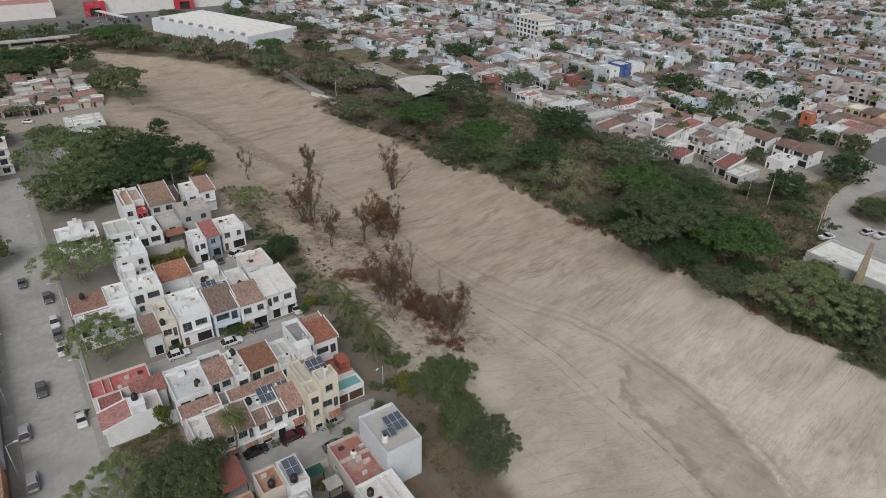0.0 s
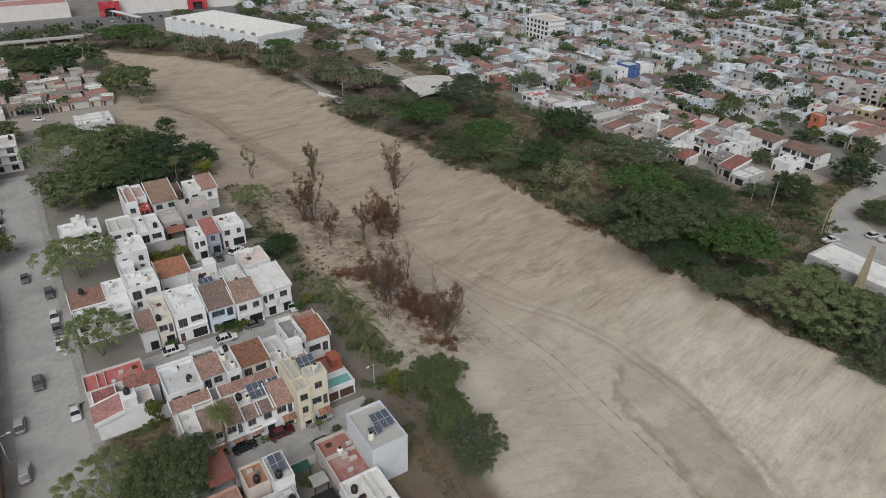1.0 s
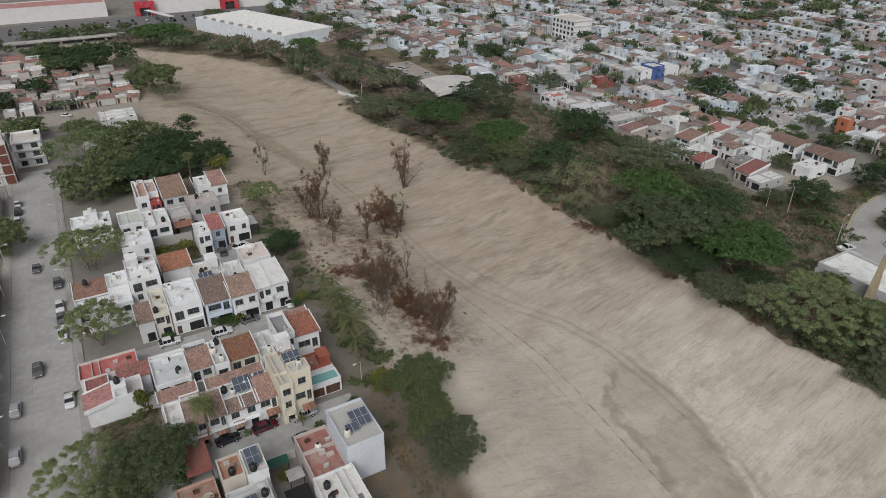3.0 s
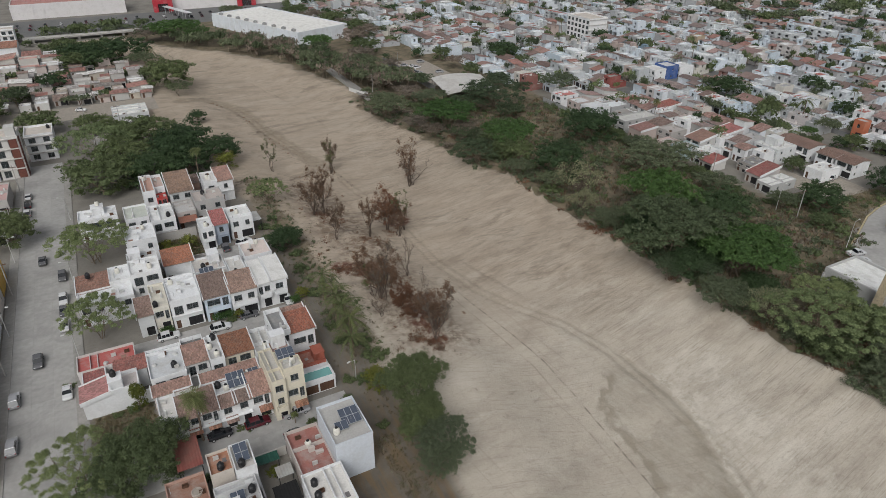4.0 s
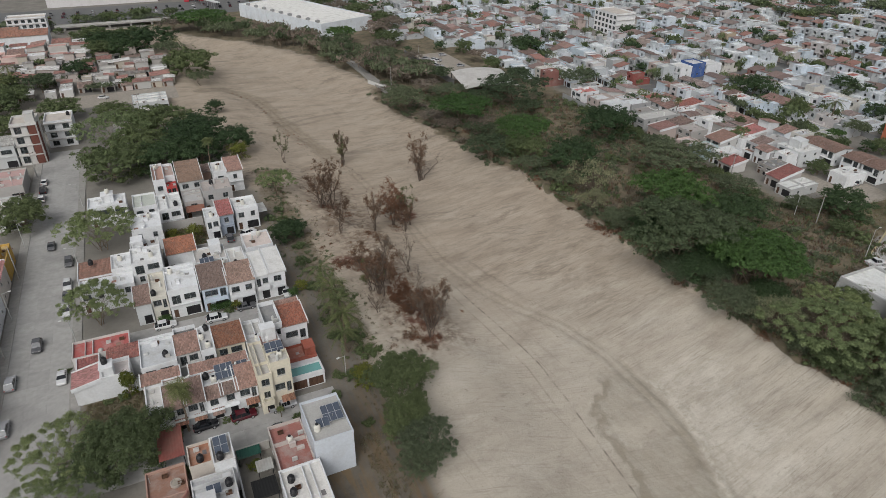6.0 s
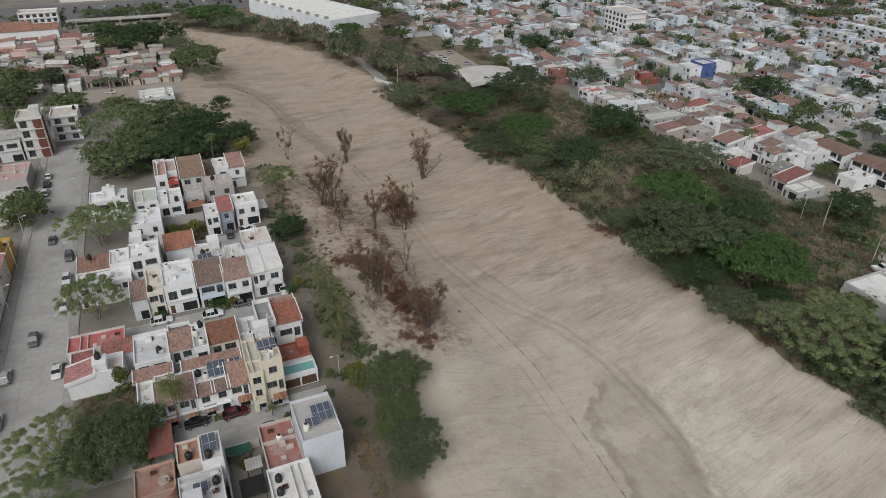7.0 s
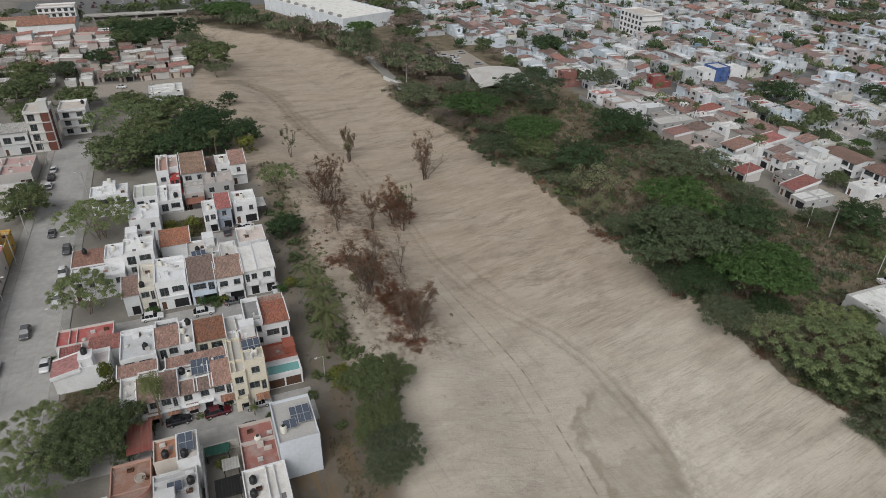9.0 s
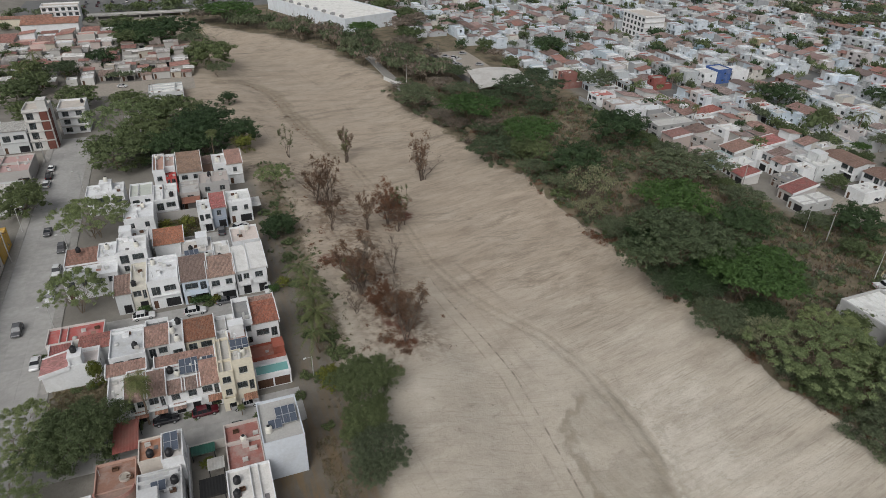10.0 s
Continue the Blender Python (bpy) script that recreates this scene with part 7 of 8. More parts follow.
    for t in range(trunks):
        bx, by = (rng.normal(size=2) * 0.06 * r * (trunks > 1))
        fork = (bx + rng.normal() * 0.08 * r, by + rng.normal() * 0.08 * r, h * 0.22)
        limb(sh, (bx, by, -0.4), fork, 0.03 * h / trunks ** 0.5, 0.022 * h / trunks ** 0.5, rng, sides)
        for c, k in ends[t::trunks][:12 if sides > 4 else 3]:
            tip = np.array([c[0], c[1], c[2] + (0.1 if shape in ("dome", "spread") else -0.2) * k])
            limb(sh, fork, tip, 0.014 * h / trunks ** 0.4, 0.003 * h, rng, max(3, sides - 2))
            for _ in range(twigs):
                d = rng.normal(size=3)
                d[2] = abs(d[2])
                mid = np.array(fork) + (tip - np.array(fork)) * (0.3 + 0.65 * rng.random())
                limb(sh, mid, mid + d / np.linalg.norm(d) * (min(k, 0.2 * r) * 1.2 + 0.5), 0.04, 0.01, rng, 3, 2)
    return sh.mesh("trunk", [bark]), cloud_mesh("crown", verts, mat)


FORMS, FINE = {}, {}
DEADWOOD = ("rust", "dry", "bare", "pale", "thin")
for key, spec in dict(
        bright=(8.0, 9.5, 200, 14500, "bright", "spread", 2, 1), dark=(8.0, 10.0, 190, 13500, "dark", "dome", 2, 0), mid=(7.0, 8.5, 170, 13500, "mid", "dome", 2, 0), grey=(8.0, 8.5, 170, 13000, "grey", "spread", 3, 2), shady=(8.0, 10.0, 200, 15000, "shady", "spread", 3, 2),
        withered=(7.0, 7.0, 90, 7000, "twig", "spread", 4, 4), feather=(8.0, 8.5, 210, 15500, "feather", "spread", 4, 3),
        pale=(6.5, 8.0, 60, 4200, "pale", "flat", 3, 3), yellow=(3.0, 4.5, 60, 2400, "yellow", "dome", 2, 0), bush=(2.6, 2.4, 20, 1500, "mid", "bush", 2, 0), scrub=(2.4, 2.0, 18, 1300, "grey", "bush", 3, 1),
        rust=(4.5, 12.0, 76, 8200, "rust", "tall", 7, 6), dry=(3.8, 13.0, 72, 5600, "dry", "tall", 6, 9), bare=(3.6, 11.0, 44, 260, "twig", "tall", 4, 8), thin=(3.0, 12.0, 40, 2600, "sparse", "tall", 3, 4),
        litter=(3.5, 1.6, 26, 1600, "rust", "pile", 1, 4), brush=(1.6, 1.2, 12, 160, "twig", "bush", 3, 3)).items():
    r, h, c, n, leaf, shape, tr, tw = spec
    bark = DRYWOOD if key in DEADWOOD else BARK
    core = 0 if key == "brush" else 0.46 if key == "shady" else 0.4 if key == "grey" else 0 if key == "feather" else 0.58 if key == "scrub" else 0.2 if key == "withered" else 0.8 if r < 4 else 0.54
    small = 0.14 if key in ("rust", "dry", "thin", "bare") else 0.195 if r > 4.5 else 0.15
    FINE[key] = [(r, h, *tree_form(23 * v + len(key) * 3 + 5, r, h, int(c * 1.25), int(n * (2.8 if key in ("feather", "mid") else 2.1)), LEAF[leaf], bark, shape, tr, tw, small * (0.56 if key in ("feather", "mid") else 0.72), 6, core)) for v in range(2)] if r > 6.6 and key in ("mid", "feather", "bright", "shady", "grey") else []
    FORMS[key] = [[(r, h, *tree_form(17 * v + len(key) * 3 + 1, r, h, c, n, LEAF[leaf], bark, shape, tr, tw, small, 6, core)) for v in range(3)],
                  [(r, h, *tree_form(13 * v + len(key) * 5 + 2, r, h, max(8, int(c * 0.7)), int(n / 3.2), LEAF[leaf], bark, shape, tr, tw // 2, small * 1.38, 5, core)) for v in range(3)],
                  [(r, h, *tree_form(11 * v + len(key) * 7 + 3, r, h, max(6, int(c * 0.55)), n // 6, LEAF[leaf], bark, shape, 1 if shape != "tall" else tr, 0, small * 1.9, 4, core * 1.1)) for v in range(3)],
                  [(r, h, *tree_form(19 * v + len(key) * 9 + 4, r, h, max(5, c // 12), n // (100 if r > 3 else 12), LEAF[leaf], bark, shape, 1 if shape != "tall" else 2, 0, small * (6.0 if r > 3 else 2.6), 3, core * 1.3)) for v in range(3)]]
WORDS = dict(bright="broad tree with bright green leaves", dark="dense dark green broadleaf tree", mid="leafy green tree with a rounded crown", grey="spreading grey-green thorn tree", shady="wide umbrella-crowned tree with dull green leaves", withered="leafless tree with grey-brown twigs", feather="feathery tree with pale green leaves", pale="thin pale tree with sparse leaves",
             yellow="small yellow-green garden tree", bush="low leafy green bush", scrub="low grey-green scrub bush", rust="dried riverbed tree with rust-brown leaves", dry="dried riverbed tree with brown leaves",
             bare="bare dead tree with thin grey branches", thin="slender sparse tree on the sand", litter="heap of rust-brown flood litter", brush="small bare uprooted brush on sand")
KIND_NAME = dict(bush="bush", scrub="bush", litter="litter_heap", brush="brush")


def form_of(kind, x, y, coarse=0):
    d = math.hypot(x - 20, y + 100)
    if coarse == 0 and d < 112 and FINE[kind]:
        return random.choice(FINE[kind])
    return random.choice(FORMS[kind][min(3, coarse + (0 if d < (172 if coarse == 0 and FORMS[kind][0][0][0] > 6 else 150) else 1 if d < 270 else 2))])


def tree(kind, x, y, r, h=None, group="trees"):
    fr, fh, trunk, crown = form_of(kind, x, y)
    k = r / fr
    tall = (h / fh) if h else k * random.uniform(0.88, 1.1)
    name = KIND_NAME.get(kind, "tree")
    ob = thing(name, WORDS[kind], name.replace("_", " "), Matrix.Translation((x, y, land(x, y))) @ Matrix.Rotation(random.uniform(0, 6.28), 4, "Z") @ Matrix.Diagonal((k, k, tall, 1)), group)
    part("trunk", trunk, [], ob)
    part("crown", crown, [], ob)


def joined_trees(name, label, rows, coarse=1):
    """Trees or bushes past counting, as one mesh; rows of kind, x, y, radius, height."""
    vs, fs, ts, ms, mats, k = [], [], [], [], [], 0
    kits = {}
    for kind, x, y, r, h in rows:
        fr, fh, *meshes = form_of(kind, x, y, coarse)
        sc = np.array([r / fr, r / fr, (h / fh) if h else r / fr])
        w = random.uniform(0, 6.28)
        rot = np.array([[math.cos(w), math.sin(w), 0], [-math.sin(w), math.cos(w), 0], [0, 0, 1]])
        for me in meshes:
            if me.name not in kits:
                co = np.empty(len(me.vertices) * 3, dtype=np.float32)
                me.vertices.foreach_get("co", co)
                ix = np.empty(len(me.loops), dtype=np.int32)
                me.loops.foreach_get("vertex_index", ix)
                tot = np.empty(len(me.polygons), dtype=np.int32)
                me.polygons.foreach_get("loop_total", tot)
                kits[me.name] = (co.reshape(-1, 3), ix, tot, me.materials[0])
            co, ix, tot, mat = kits[me.name]
            if mat not in mats:
                mats.append(mat)
            vs.append((co * sc) @ rot + np.array([x, y, land(x, y)]))
            fs.append(ix + k)
            ts.append(tot)
            ms.append(np.full(len(tot), mats.index(mat), dtype=np.int32))
            k += len(co)
    v, f, tot = np.concatenate(vs), np.concatenate(fs), np.concatenate(ts)
    me = bpy.data.meshes.new(name)
    me.vertices.add(len(v))
    me.vertices.foreach_set("co", v.astype(np.float32).ravel())
    me.loops.add(f.size)
    me.loops.foreach_set("vertex_index", f.astype(np.int32).ravel())
    me.polygons.add(len(tot))
    me.polygons.foreach_set("loop_start", (np.cumsum(tot) - tot).astype(np.int32))
    for m in mats:
        me.materials.append(m)
    me.polygons.foreach_set("material_index", np.concatenate(ms))
    me.update(calc_edges=True)
    return tagged(new(name, me), label, "trees", kind="stuff")


def grass(name, label, spots, mats, blades=12, wide=0.07):
    """Tufts of upright blades as one mesh; spots of x, y, radius, height."""
    rng = np.random.default_rng(len(spots))
    base = np.repeat(np.array([(x, y, land(x, y)) for x, y, _, _ in spots]), blades, axis=0)
    size = np.repeat(np.array([(r, h) for _, _, r, h in spots]), blades, axis=0)
    n = len(base)
    a, q = rng.random(n) * 6.283, np.sqrt(rng.random(n))
    out = np.stack([np.cos(a), np.sin(a), np.zeros(n)], axis=1)
    foot = base + out * (q * size[:, 0])[:, None]
    w = rng.random(n) * 6.283
    side = np.stack([np.cos(w), np.sin(w), np.zeros(n)], axis=1) * (wide * (0.5 + rng.random(n)))[:, None]
    tip = foot + out * (0.5 * size[:, 1] * rng.random(n))[:, None] + np.array([0, 0, 1]) * (size[:, 1] * (0.4 + 0.8 * rng.random(n)))[:, None]
    me = cloud_mesh(name, np.stack([foot - side, foot + side, tip], axis=1).reshape(-1, 3), mats[0])
    for m in mats[1:]:
        me.materials.append(m)
    me.polygons.foreach_set("material_index", np.repeat(rng.integers(0, len(mats), len(spots)), blades).astype(np.int32))
    return tagged(new(name, me), label, "grass", kind="stuff")


def palm_form(seed, h, fan, spread=1.0):
    rng = np.random.default_rng(seed)
    sh, lf = Shape(), Shape()
    limb(sh, (0, 0, -0.3), (rng.normal() * 0.4, rng.normal() * 0.4, h), 0.2, 0.13, rng, 8, 5, 0.02)
    top = np.array(sh.v[-1])
    top[2] = h
    n = 15 if not fan else 30
    for i in range(n):
        a = 2 * math.pi * i / n * 2.4 + rng.random() * 0.4
        up = rng.uniform(-0.35, 1.15)
        ln = rng.uniform(3.4, 4.9) if not fan else rng.uniform(1.3, 1.8) * spread
        pts = []
        for k in range(8):
            t = k / 7
            out = ln * t * math.cos(up * (1 - t) - 0.25)
            pts.append(top + np.array([math.cos(a) * out, math.sin(a) * out, ln * (math.sin(up) * t - 0.75 * t * t)]))
        side = np.array([-math.sin(a), math.cos(a), 0])
        for k in range(7):
            p, q = pts[k], pts[k + 1]
            wd = (0.56 if not fan else 0.8 * spread ** 0.5) * math.sin(math.pi * (0.12 + 0.85 * (k + 0.5) / 7))
            for s in (-1, 1):
                for j in range(4):
                    b0, b1 = p + (q - p) * j / 4, p + (q - p) * (j + 0.8) / 4
                    tip = b1 + side * s * wd + (q - p) * 0.6 + np.array([0, 0, -0.3 * wd])
                    lf.face((b0, b1, tip))
    return sh.mesh("trunk", [BARK]), lf.mesh("fronds", [LEAF["palm"]])


PALMS = [palm_form(s, h, f, k) for s, h, f, k in ((1, 6.5, False, 1), (2, 8.0, False, 1), (3, 5.5, False, 1), (4, 4.5, True, 1), (5, 10.0, True, 1.2), (6, 6.2, True, 1.6), (7, 10.4, True, 1.5))]


def palm(x, y, v, k=1.0, label="coconut palm with drooping fronds"):
    ob = thing("palm_tree", label, "palm tree", at(x, y, land(x, y), random.uniform(0, 360), k), "palms")
    part("trunk", PALMS[v][0], [], ob)
    part("fronds", PALMS[v][1], [], ob)


random.seed(5)
BELT = "trees along the river's far bank"
for kind, x, y, r, h in (
        ("grey", 117.4, 136.0, 8.6, 9), ("bright", 129.4, 105.5, 10.0, 11), ("bright", 137.4, 77.6, 9.6, 11), ("shady", 125.6, 77.4, 8, 7.5), ("dark", 142.0, 53.4, 9.8, 11.5), ("dark", 171.8, 75.0, 10.4, 11.5), ("mid", 134.6, 67.4, 5.4, 7.5),
        ("pale", 135.8, 35.0, 7.4, 11.5), ("pale", 130.5, 27.0, 4.6, 7.0), ("shady", 162.4, 125.6, 13.8, 11), ("grey", 199.1, 131.1, 8, 8), ("grey", 172.7, 42.4, 13.6, 9), ("bright", 150.0, 18.8, 10.4, 12.5), ("shady", 134.4, -2.6, 12.6, 14), ("dark", 135.0, 5.6, 7.0, 8), ("dark", 162.6, 6.6, 8.2, 9.5), ("bright", 143.6, -16.4, 11.2, 12.5), ("dark", 131.6, -11.4, 4.8, 6), ("shady", 128.4, -8.6, 5.0, 7), ("dark", 137.6, -10.5, 6.0, 7),
        ("grey", 166.5, 9.2, 6.0, 5.5), ("dark", 139.5, -25.0, 5.0, 5.5), ("grey", 130.6, -23.6, 6.0, 6), ("pale", 133.6, -32.5, 5.6, 8.5), ("mid", 135.4, -46.6, 5.0, 4.6), ("feather", 136.8, -42.4, 10.6, 9), ("feather", 147, -36, 7, 7.5), ("mid", 150, -47, 6, 6), ("grey", 137.0, -58.5, 6.0, 4.4), ("scrub", 134.4, -54.4, 3.2, 2.2), ("scrub", 133.8, -59.6, 3.0, 2.0), ("dark", 195.4, -2.4, 7.6, 8), ("mid", 185.5, -9, 3.4, 4), ("bush", 188, -13, 2.8, 2.6), ("bush", 192, 8, 3.2, 3), ("grey", 186, 4, 4.5, 5), ("scrub", 195, 6, 3, 2.6), ("bush", 200, 5, 2.2, 2),
        ("dark", 225, -5.0, 7.2, 8), ("mid", 203.6, -24, 5.6, 6), ("mid", 212, -27, 5, 6), ("mid", 214.2, 21, 3.6, 5), ("mid", 159.4, -33.5, 4.0, 5), ("dark", 259.7, 88.9, 8.4, 10), ("dark", 208.0, 190.1, 10, 10), ("mid", 253.4, 62.2, 5.3, 8), ("grey", 150, 98, 5, 5),
        ("shady", 148, 124, 8, 7), ("grey", 139, 140, 7, 6.5), ("withered", 132, 97, 5, 6), ("grey", 132.5, 44, 5, 5), ("withered", 134, 152, 6, 6), ("withered", 121, 118, 5, 5), ("withered", 123.5, 106, 4.4, 5), ("mid", 131.5, 71.0, 4.0, 8), ("grey", 121, 148, 6, 6.5), ("shady", 145, 166, 7, 7),
        ("withered", 131, 172, 7, 7), ("withered", 126, 190, 7, 7), ("grey", 134, 205, 8, 8), ("shady", 159, 110, 6, 6), ("grey", 179, 22, 6, 5), ("grey", 181, 60, 5, 5), ("bush", 192, 4, 3, 2.6), ("shady", 133.5, -13, 5, 5.5), ("grey", 146, -56, 7, 6), ("grey", 129, 58, 4.4, 5), ("shady", 128.5, 94, 4.6, 5), ("grey", 131, 17, 4.5, 4.5), ("grey", 130, 118, 5, 5)):
    tree(kind, x, y, r, h, BELT)
rows, tufts = [], []
for i in range(7600):
    x, y = random.uniform(130, 198), random.uniform(-60, 155)
    if x > np.interp(y, TOP_Y, TOP_X) + 1 and not (x > 146 and 128 < y) and not (156 < x < 173 and -55 < y < -26) and not (x > 178 and y < -22) and x < 187 + (max(0.0, min(11.0, 0.55 * (y + 26))) if -26 < y < 9 else 0):
        dense = rough(x, y, 0.045, 30)
        tufts.append((x, y, random.uniform(0.5, 1.4), random.uniform(0.4, 1.2)))
        if i < 1350 and (dense > -0.15 or random.random() < 0.4):
            rows.append((random.choice(("scrub", "scrub", "bush", "brush", "scrub", "bush")), x, y, random.uniform(0.6, 1.7) + max(0, 1.6 * dense), None))
for i in range(190):
    y = random.uniform(66, 165)
    x = np.interp(y, FRINGE_Y, FRINGE_X) + 12 * random.random() ** 0.6
    if x < np.interp(y, TOP_Y, TOP_X) + 2:
        rows.append((random.choice(("scrub", "brush", "withered", "scrub")), x, y, random.uniform(0.9, 2.4), None))
for i in range(150):
    y = random.uniform(-72, 95)
    rows.append((random.choice(("scrub", "bush", "scrub", "brush")), np.interp(y, TOP_Y, TOP_X) + 2.6 * rough(y, 7, 0.09, 5) + 2.0 * rough(y, 3, 0.3, 8) + random.uniform(0.3, 2.2), y, random.uniform(0.7, 1.7), None))
joined_trees("meadow_scrub", "dense grey-green scrub and dry brush of the meadow", rows, 2)
grass("meadow_grass", "dry brown and olive grass of the meadow", tufts, [LEAF["straw"], LEAF["grey"], LEAF["twig"], LEAF["dry"]], 12, 0.12)
for i in range(44):
    y = random.uniform(8, 122)
    tree(random.choice(("bush", "scrub", "bush", "mid")), random.uniform(180.5, 186.5), y, random.uniform(1.5, 3.4), None, "bushes along the house plots")
for x, y, r in ((128.6, 22, 2.6), (129.2, 18, 3.0), (129.4, 15, 2.4), (130.6, -10, 2.2)):
    tree("litter", x, y, r, 2.2, "dry brush on the bank's edge")
for i in range(34):
    y = -62 + i * 5.6 + random.uniform(-2, 2)
    tree(random.choice(("litter", "litter", "brush")), np.interp(y, TOP_Y, TOP_X) + random.uniform(0.0, 1.6), y, random.uniform(1.2, 2.6), random.uniform(0.8, 1.5), "dry brush on the bank's edge")
for i in range(46):
    y = -70 + i * 5.4 + random.uniform(-2, 2)
    tree(random.choice(("scrub", "scrub", "bush", "scrub")), np.interp(y, TOP_Y, TOP_X) + random.uniform(2.0, 6.5), y, random.uniform(1.6, 3.6), None, BELT)
# north bank, round the warehouse
north = []
for i in range(110):
    t = random.random()
    y = 165 + 165 * t
    x = np.interp(y, TOP_Y, TOP_X) + random.uniform(3, 26)
    if abs((x - 123.4) * 0.934 + (y - 320.3) * 0.358) > 26 or abs((y - 320.3) * 0.934 - (x - 123.4) * 0.358) > 52:
        north.append((random.choice(("grey", "withered", "grey", "withered", "shady")), x, y, random.uniform(2.6, 5.4), random.uniform(5.5, 9.0)))
joined_trees("north_bank_thicket", "dense grey-green thicket along the north bank", north)
for kind, x, y, r, h in (("bright", 62, 321, 15, 11), ("withered", 46, 322, 8, 8), ("bright", 128, 257, 8, 9), ("bright", 72, 312, 9, 9), ("dark", 30.6, 280.9, 14, 12), ("dark", 10.5, 286, 11, 10), ("mid", 20, 296, 9, 9), ("withered", 165, 275, 8, 8), ("withered", 152, 262, 8, 8), ("shady", 179, 150, 6, 7), ("mid", 177, 172, 5, 7), ("withered", 178, 190, 5, 6), ("mid", 180, 208, 5, 7), ("grey", 146, 182, 5, 6), ("withered", 147, 200, 5, 6),
                         ("mid", 163, 288, 9, 9), ("withered", 160, 300, 8, 8), ("mid", 160, 320, 9, 9), ("withered", 152, 337, 8, 8), ("mid", 146, 356, 9, 9), ("grey", 106, 378, 8, 8), ("mid", 150, 240, 8, 8), ("withered", 141, 225, 7, 7)):
    tree(kind, x, y, r, h, "trees of the north bank")
# left of the river
for kind, x, y, r, h in (("mid", 44.8, 222.5, 11.0, 12), ("grey", 47.0, 205, 5.4, 6), ("dark", 47.2, 163.5, 3.6, 5), ("feather", 10.9, 131.9, 12, 12), ("mid", 26.7, 140.3, 11.5, 11), ("dark", 37.0, 127.3, 10.3, 11), ("dark", 47.1, 118.0, 7.0, 9), ("mid", 9.7, 108, 10.5, 11),
                         ("dark", 24.5, 108, 9.3, 10), ("yellow", 47.5, 110.2, 3.6, 6), ("dark", 36, 109, 7.5, 9), ("mid", 18, 121, 10, 11), ("dark", 33, 117, 8, 11), ("feather", 5.5, 63.5, 8.5, 9.5), ("feather", 4.4, 28.5, 6.2, 9), ("mid", -13.0, 81.5, 6.5, 8.5),
                         ("feather", 52.6, 77.0, 5.2, 7.5), ("dark", 49.5, 48.4, 4.4, 5.5), ("mid", 8.2, -15.2, 7.2, 9.0), ("feather", -0.4, -13.2, 7.2, 8), ("feather", -2.0, -24, 6.5, 7), ("mid", -14.6, 94, 4, 5),
                         ("mid", 55.3, -17.2, 5.5, 8), ("yellow", 49.8, -13.2, 2.6, 5.5), ("mid", 52.4, -27.0, 4.5, 7.4), ("grey", 53.2, -33.8, 4.8, 7.0), ("grey", 51.0, -36.6, 3.8, 5.4),
                         ("mid", 11.0, 168, 7, 7), ("mid", 19, 161, 5, 5), ("mid", -8, 176, 8, 8), ("mid", -22, 164, 8, 8), ("mid", -30, 186, 9, 9), ("mid", -26, 200, 8, 9), ("dark", -3, 236, 6, 8), ("mid", 38, 236, 5, 6), ("grey", 38, 262, 7, 8), ("dark", 18, 268, 8, 9),
                         ("mid", -46, 218, 7, 8), ("mid", -31, 222, 7.5, 8.5), ("shady", -16.5, 218, 7, 8), ("mid", 4, 312, 8, 8), ("mid", 8, 275, 8, 8), ("yellow", 9.6, 1.8, 1.5, 6.4), ("mid", 6, 18, 2, 3)):
    tree(kind, x, y, r, h, "trees of the old quarter")
for x, y, r in ((50, 36, 2.0), (49.6, 24.0, 2.0), (46.6, 56, 1.4), (47.5, 62, 1.8), (51, 66, 2.0), (46.8, 24.6, 1.6), (51, 44, 1.8), (50.4, 60, 1.8), (46, -8, 1.4), (48.6, -9, 1.5), (47.0, -22, 1.2), (30, 22.6, 1.4), (32, 22.8, 1.2), (12.5, 5.0, 1.2), (8.4, 2.6, 1.3), (5.6, 2.4, 1.0),
                (29.4, -9.0, 1.2), (25.0, 56, 2.4), (22.5, 58, 2.0), (27.5, 60, 2.2), (52.5, 2.0, 2.2), (53, -4, 2.4), (48.8, 4, 1.6), (48.6, 10, 1.6), (54, 88, 2.2), (57, 95, 1.8), (-2.0, 14.9, 1.2), (16.5, -20.0, 1.3), (27, -24, 1.2), (16.5, -10.8, 1.0), (26.2, -11.4, 1.1), (24.4, -11.2, 0.8), (43.8, -13, 1.2), (36, -15.5, 0.9), (45.2, -45, 1.5), (22, 62, 1.6)):
    tree(random.choice(("bush", "bush", "bush", "bush", "yellow")), x, y, r, None, "garden bushes")
palm(50.8, 20.6, 0, 1.15), palm(51.6, 16.4, 2, 1.1), palm(50.4, 11.4, 0, 1.05), palm(50.9, 6.6, 2, 1.15), palm(50.2, 1.4, 0, 1.15), palm(52.4, 3.4, 2, 1.0), palm(49.8, -1.6, 2, 1.1)
palm(18.1, -10.9, 6, 1.0, "tall fan palm before the terraced houses"), palm(37.4, 104.0, 4, 1.05, "tall fan palm with a pale trunk")
palm(-28, 226, 1, 1.3), palm(-30, 208, 0, 1.3), palm(40, 284, 1, 1.2), palm(44, 280, 0, 1.2), palm(33.4, -14.2, 3, 0.5, "small fan palm at the kerb")
rows, tufts = [], []
for i in range(420):
    x = random.uniform(182, 223)
    tufts.append((x, random.uniform(np.interp(x, (180, 191, 204, 222), (-20, -16, -10.5, -7)), 0.5), random.uniform(0.4, 1.0), random.uniform(0.3, 0.9)))
    if i % 9 == 0:
        rows.append((random.choice(("scrub", "bush", "brush")), *tufts[-1][:2], random.uniform(0.8, 1.8), None))
